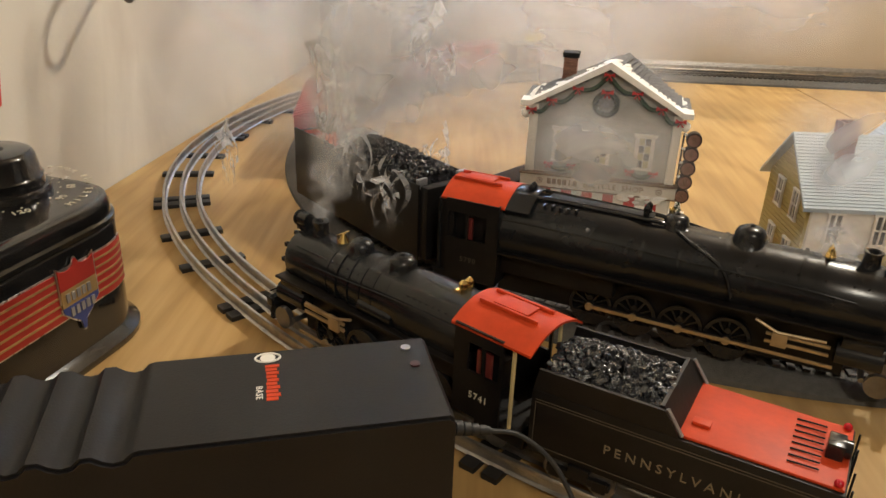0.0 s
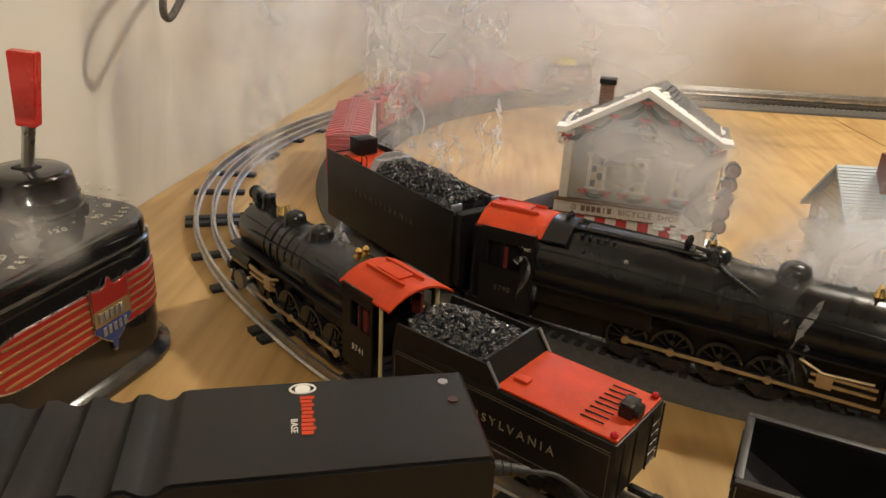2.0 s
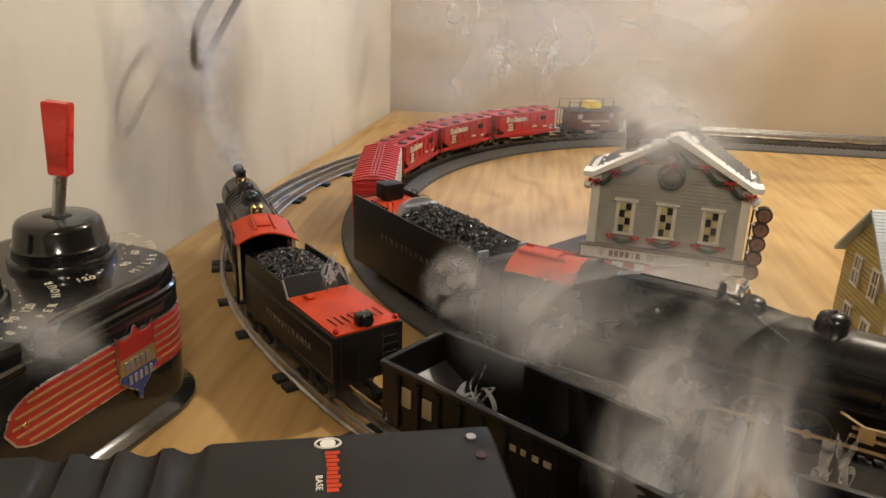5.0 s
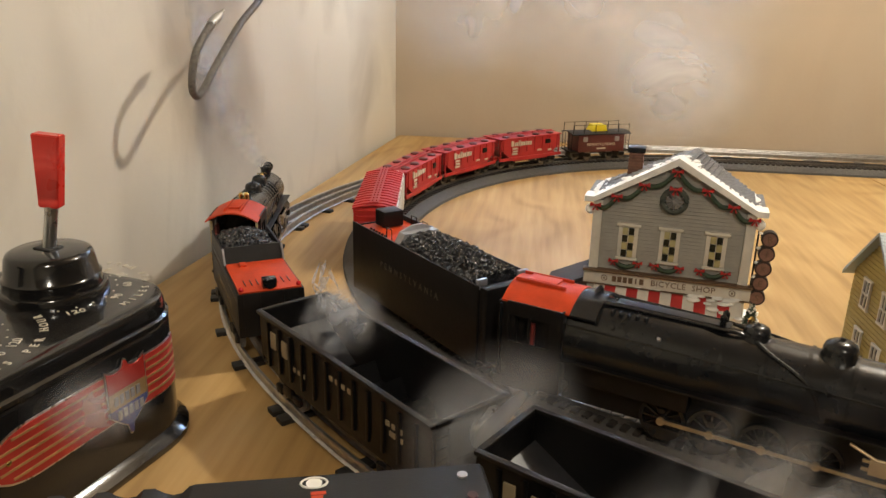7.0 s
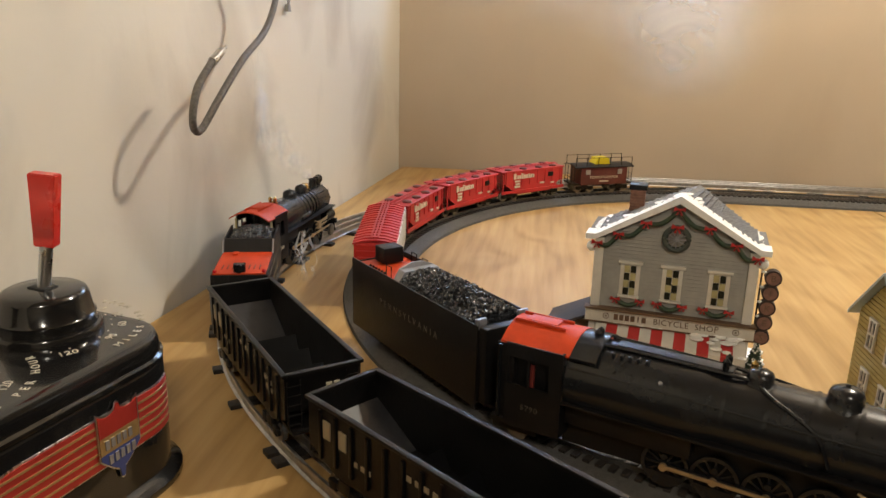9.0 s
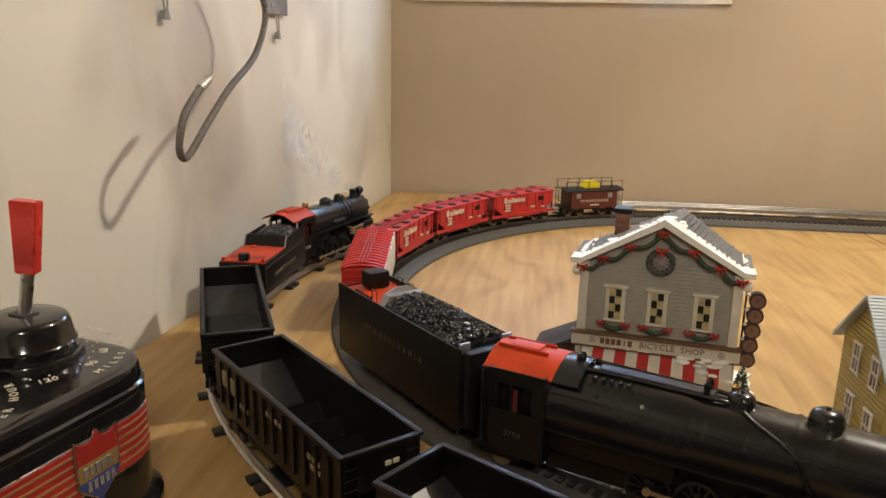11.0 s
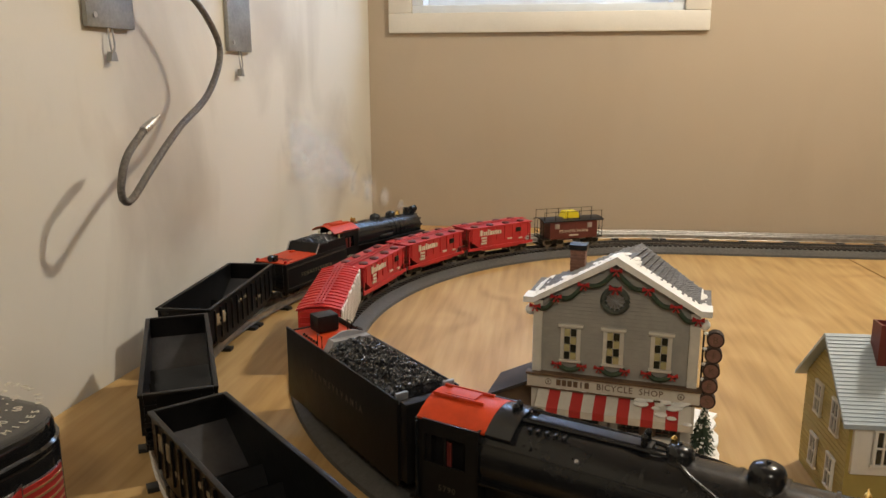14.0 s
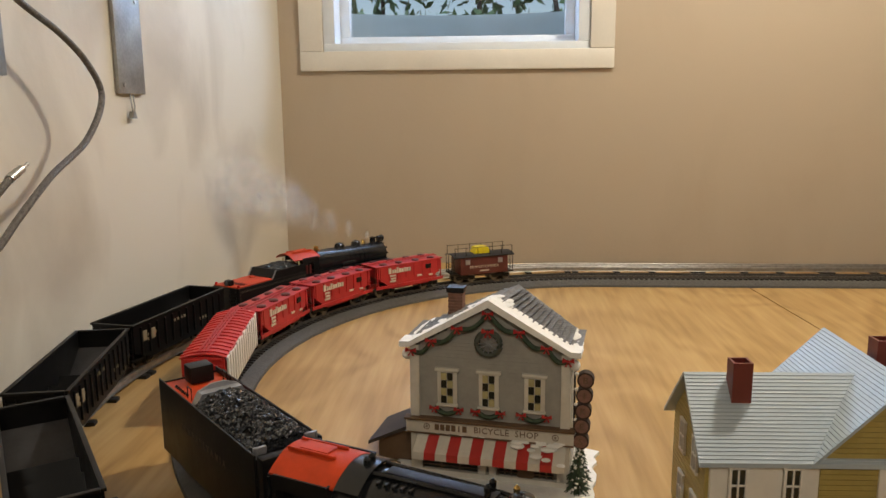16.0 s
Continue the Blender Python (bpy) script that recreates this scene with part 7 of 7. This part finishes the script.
# pieces that roll along the parked boiler and sink towards the near edge: places at their times
ROLLING = []
for kind, seed, size, way in (
        ("haze", 8, (0.075, 0.04, 0.06), ((0, (0.34, 0.60, 0.15)), (2.0, (0.19, 0.56, 0.15)), (3.0, (0.13, 0.53, 0.13)), (4.0, (0.095, 0.49, 0.115)), (6.5, (0.03, 0.49, 0.085)), (8.0, (0.05, 0.30, 0.03)), (10.0, (0.05, 0.05, 0.04)), (16, (0.05, -0.30, 0.05)))),
        ("puff", 10, (0.045, 0.04, 0.12), ((0, (0.85, 0.42, 0.10)), (2.0, (0.52, 0.43, 0.10)), (3.0, (0.30, 0.42, 0.09)), (4.0, (0.172, 0.385, 0.085)), (6.0, (0.15, 0.30, 0.05)), (8.0, (0.18, 0.15, 0.04)), (16, (0.20, -0.30, 0.08)))),
        ("puff", 11, (0.05, 0.04, 0.07), ((0, (0.80, 0.46, 0.10)), (2.0, (0.47, 0.47, 0.10)), (3.0, (0.25, 0.48, 0.09)), (4.0, (0.140, 0.435, 0.10)), (6.0, (0.12, 0.32, 0.06)), (8.0, (0.16, 0.15, 0.04)), (16, (0.18, -0.30, 0.08)))),
        ("puff", 4, (0.13, 0.05, 0.10), ((0, (0.44, 0.52, 0.12)), (2.0, (0.33, 0.53, 0.10)), (3.5, (0.25, 0.545, 0.075)), (4.2, (0.19, 0.53, 0.07)), (7.0, (0.16, 0.42, 0.02)), (9.0, (0.16, 0.25, 0.03)), (16, (0.20, -0.30, 0.08)))),
        ("puff", 8, (0.11, 0.05, 0.085), ((0, (0.50, 0.50, 0.14)), (2.0, (0.30, 0.56, 0.10)), (3.5, (0.165, 0.60, 0.085)), (4.2, (0.14, 0.60, 0.08)), (7.0, (0.20, 0.40, 0.02)), (9.0, (0.25, 0.25, 0.03)), (16, (0.25, -0.30, 0.08)))),
        ("haze", 6, (0.20, 0.06, 0.055), ((0, (0.56, 0.50, 0.12)), (3.5, (0.26, 0.57, 0.085)), (6.0, (0.12, 0.60, 0.085)), (6.8, (0.16, 0.46, 0.05)), (7.6, (0.22, 0.30, 0.03)), (11.0, (0.10, 0.10, 0.03)), (16, (0.10, -0.30, 0.05)))),
        ("puff", 7, (0.036, 0.03, 0.034), ((0, (0.30, 0.50, 0.10)), (4.0, (0.10, 0.56, 0.09)), (6.5, (-0.09, 0.575, 0.085)), (7.5, (-0.075, 0.53, 0.075)), (8.5, (-0.04, 0.45, 0.05)), (9.5, (0.0, 0.34, 0.02)), (11.0, (0.02, 0.10, 0.02)), (16, (0.02, -0.30, 0.05)))),
        ("haze", 5, (0.034, 0.03, 0.028), ((0, (-0.20, 0.30, 0.16)), (2.8, (-0.185, 0.40, 0.150)), (3.5, (-0.205, 0.42, 0.135)), (4.5, (-0.22, 0.40, 0.115)), (8.0, (-0.17, 0.42, 0.055)), (9.0, (-0.14, 0.36, 0.03)), (11.0, (-0.10, 0.10, 0.03)), (16, (-0.10, -0.30, 0.05)))),
        ("wisp", 6, (0.040, 0.04, 0.050), ((0, (0.155, 0.55, 0.088)), (1.5, (0.10, 0.56, 0.09)), (3.5, (0.02, 0.53, 0.085)), (5.0, (0.02, 0.46, 0.06)), (7.0, (0.05, 0.36, 0.03)), (9.0, (0.05, 0.20, 0.03)), (16, (0.06, -0.32, 0.05)))),
        ("wisp", 7, (0.050, 0.04, 0.050), ((0, (0.22, 0.52, 0.085)), (1.5, (0.26, 0.50, 0.080)), (3.5, (0.16, 0.46, 0.085)), (5.0, (0.12, 0.40, 0.06)), (7.0, (0.12, 0.30, 0.02)), (9.0, (0.14, 0.20, 0.03)), (16, (0.16, -0.32, 0.05)))),
        ("wisp", 8, (0.045, 0.04, 0.075), ((0, (0.33, 0.48, 0.075)), (1.5, (0.33, 0.52, 0.085)), (3.5, (0.28, 0.50, 0.07)), (6.5, (0.22, 0.38, 0.02)), (9.0, (0.25, 0.20, 0.02)), (16, (0.26, -0.32, 0.05)))),
        ("wisp", 9, (0.032, 0.03, 0.045), ((0, (-0.14, 0.60, 0.13)), (1.5, (-0.06, 0.54, 0.095)), (3.0, (-0.09, 0.56, 0.085)), (5.0, (-0.10, 0.58, 0.085)), (8.0, (-0.13, 0.64, 0.10)), (9.0, (-0.18, 0.78, 0.10)), (12, (-0.2, 0.9, 0.34)), (16, (-0.16, 0.9, 0.95))))):
    ROLLING.append((smoke(kind, seed, size), way))

# the plume that trails from the moving stack
PLUME = []
for k in range(8):
    q = 0.010 + 0.0085 * k
    PLUME.append((smoke("trail", 20 + k, (q * 1.15, q * 0.9, q * 1.25)), 0.008 + 0.0255 * k, k))


# ---------------------------------------------------------------- motion
LEAD = ((0, -5.0), (1.0, 0.2), (2.0, 6.0), (3.0, 12.7), (4.0, 19.8), (5.2, 28.2), (6.5, 37.1), (9.0, 53.9), (12.0, 72.8), (14.0, 85.6), (16.0, 98.2))


def lead(t):
    """Arc length of the first hopper's middle at t seconds."""
    return radians(float(np.interp(t, [a for a, _ in LEAD], [b for _, b in LEAD]))) * OR


LOCO_S, TENDER_S = 0.410, 0.213


def motions():
    times = [0.5 * i for i in range(33)]
    walk(loco, [(t, on_track(OC, OR, OZ, lead(t) + LOCO_S, 0.06, aside=INSIDE)) for t in times])
    walk(tender, [(t, on_track(OC, OR, OZ, lead(t) + TENDER_S, 0.05, aside=INSIDE)) for t in times])
    for k, h in enumerate(hoppers):
        walk(h, [(t, on_track(OC, OR, OZ, lead(t) - HOP_BACK - PITCH * k, 0.066, aside=INSIDE)) for t in times])
    fine_t = [0.2 * i for i in range(81)]
    r = OUT_CFG["dr"]
    for w, x, y in loco_wheels:
        walk(w, [(t, Matrix.Translation((x, y, r)) @ Matrix.Rotation(lead(t) / r, 4, "Y")) for t in fine_t])
    for rd, y in loco_rods:
        walk(rd, [(t, Matrix.Translation((r * 0.45 * math.sin(lead(t) / r), y, r + r * 0.45 * math.cos(lead(t) / r)))) for t in fine_t])


    for ob, p, v, rz in RISING:
        walk(ob, [(t, pose(p[0] + v[0] * t, p[1] + v[1] * t, min(p[2] + v[2] * (0.25 * t + 0.10 * t * t), 1.15), 0, 0, rz + 2.5 * t)) for t in (0, 2, 4, 6, 8, 10, 12, 14, 16)])
    for ob, way in ROLLING:
        walk(ob, [(t, pose(*p, 0, 0, 6.0 * t)) for t, p in way])
    stack = Vector((OUT_CFG["L"] / 2 - OUT_CFG["nose"] - OUT_CFG["stack"], 0, OUT_CFG["bz"] + OUT_CFG["br"] * 0.93 + 0.010))
    for ob, up, k in PLUME:
        rows = []
        for t in times:
            at = on_track(OC, OR, OZ, lead(t) + LOCO_S, 0.06, aside=INSIDE) @ stack
            u = t / 16
            rows.append((t, pose(at.x + up * (0.22 - 1.45 * u), at.y - up * 0.45 * u, at.z + up * (1.0 - 0.40 * u), 0, 0, 25 * k + 4 * t)))
        walk(ob, rows)


motions()
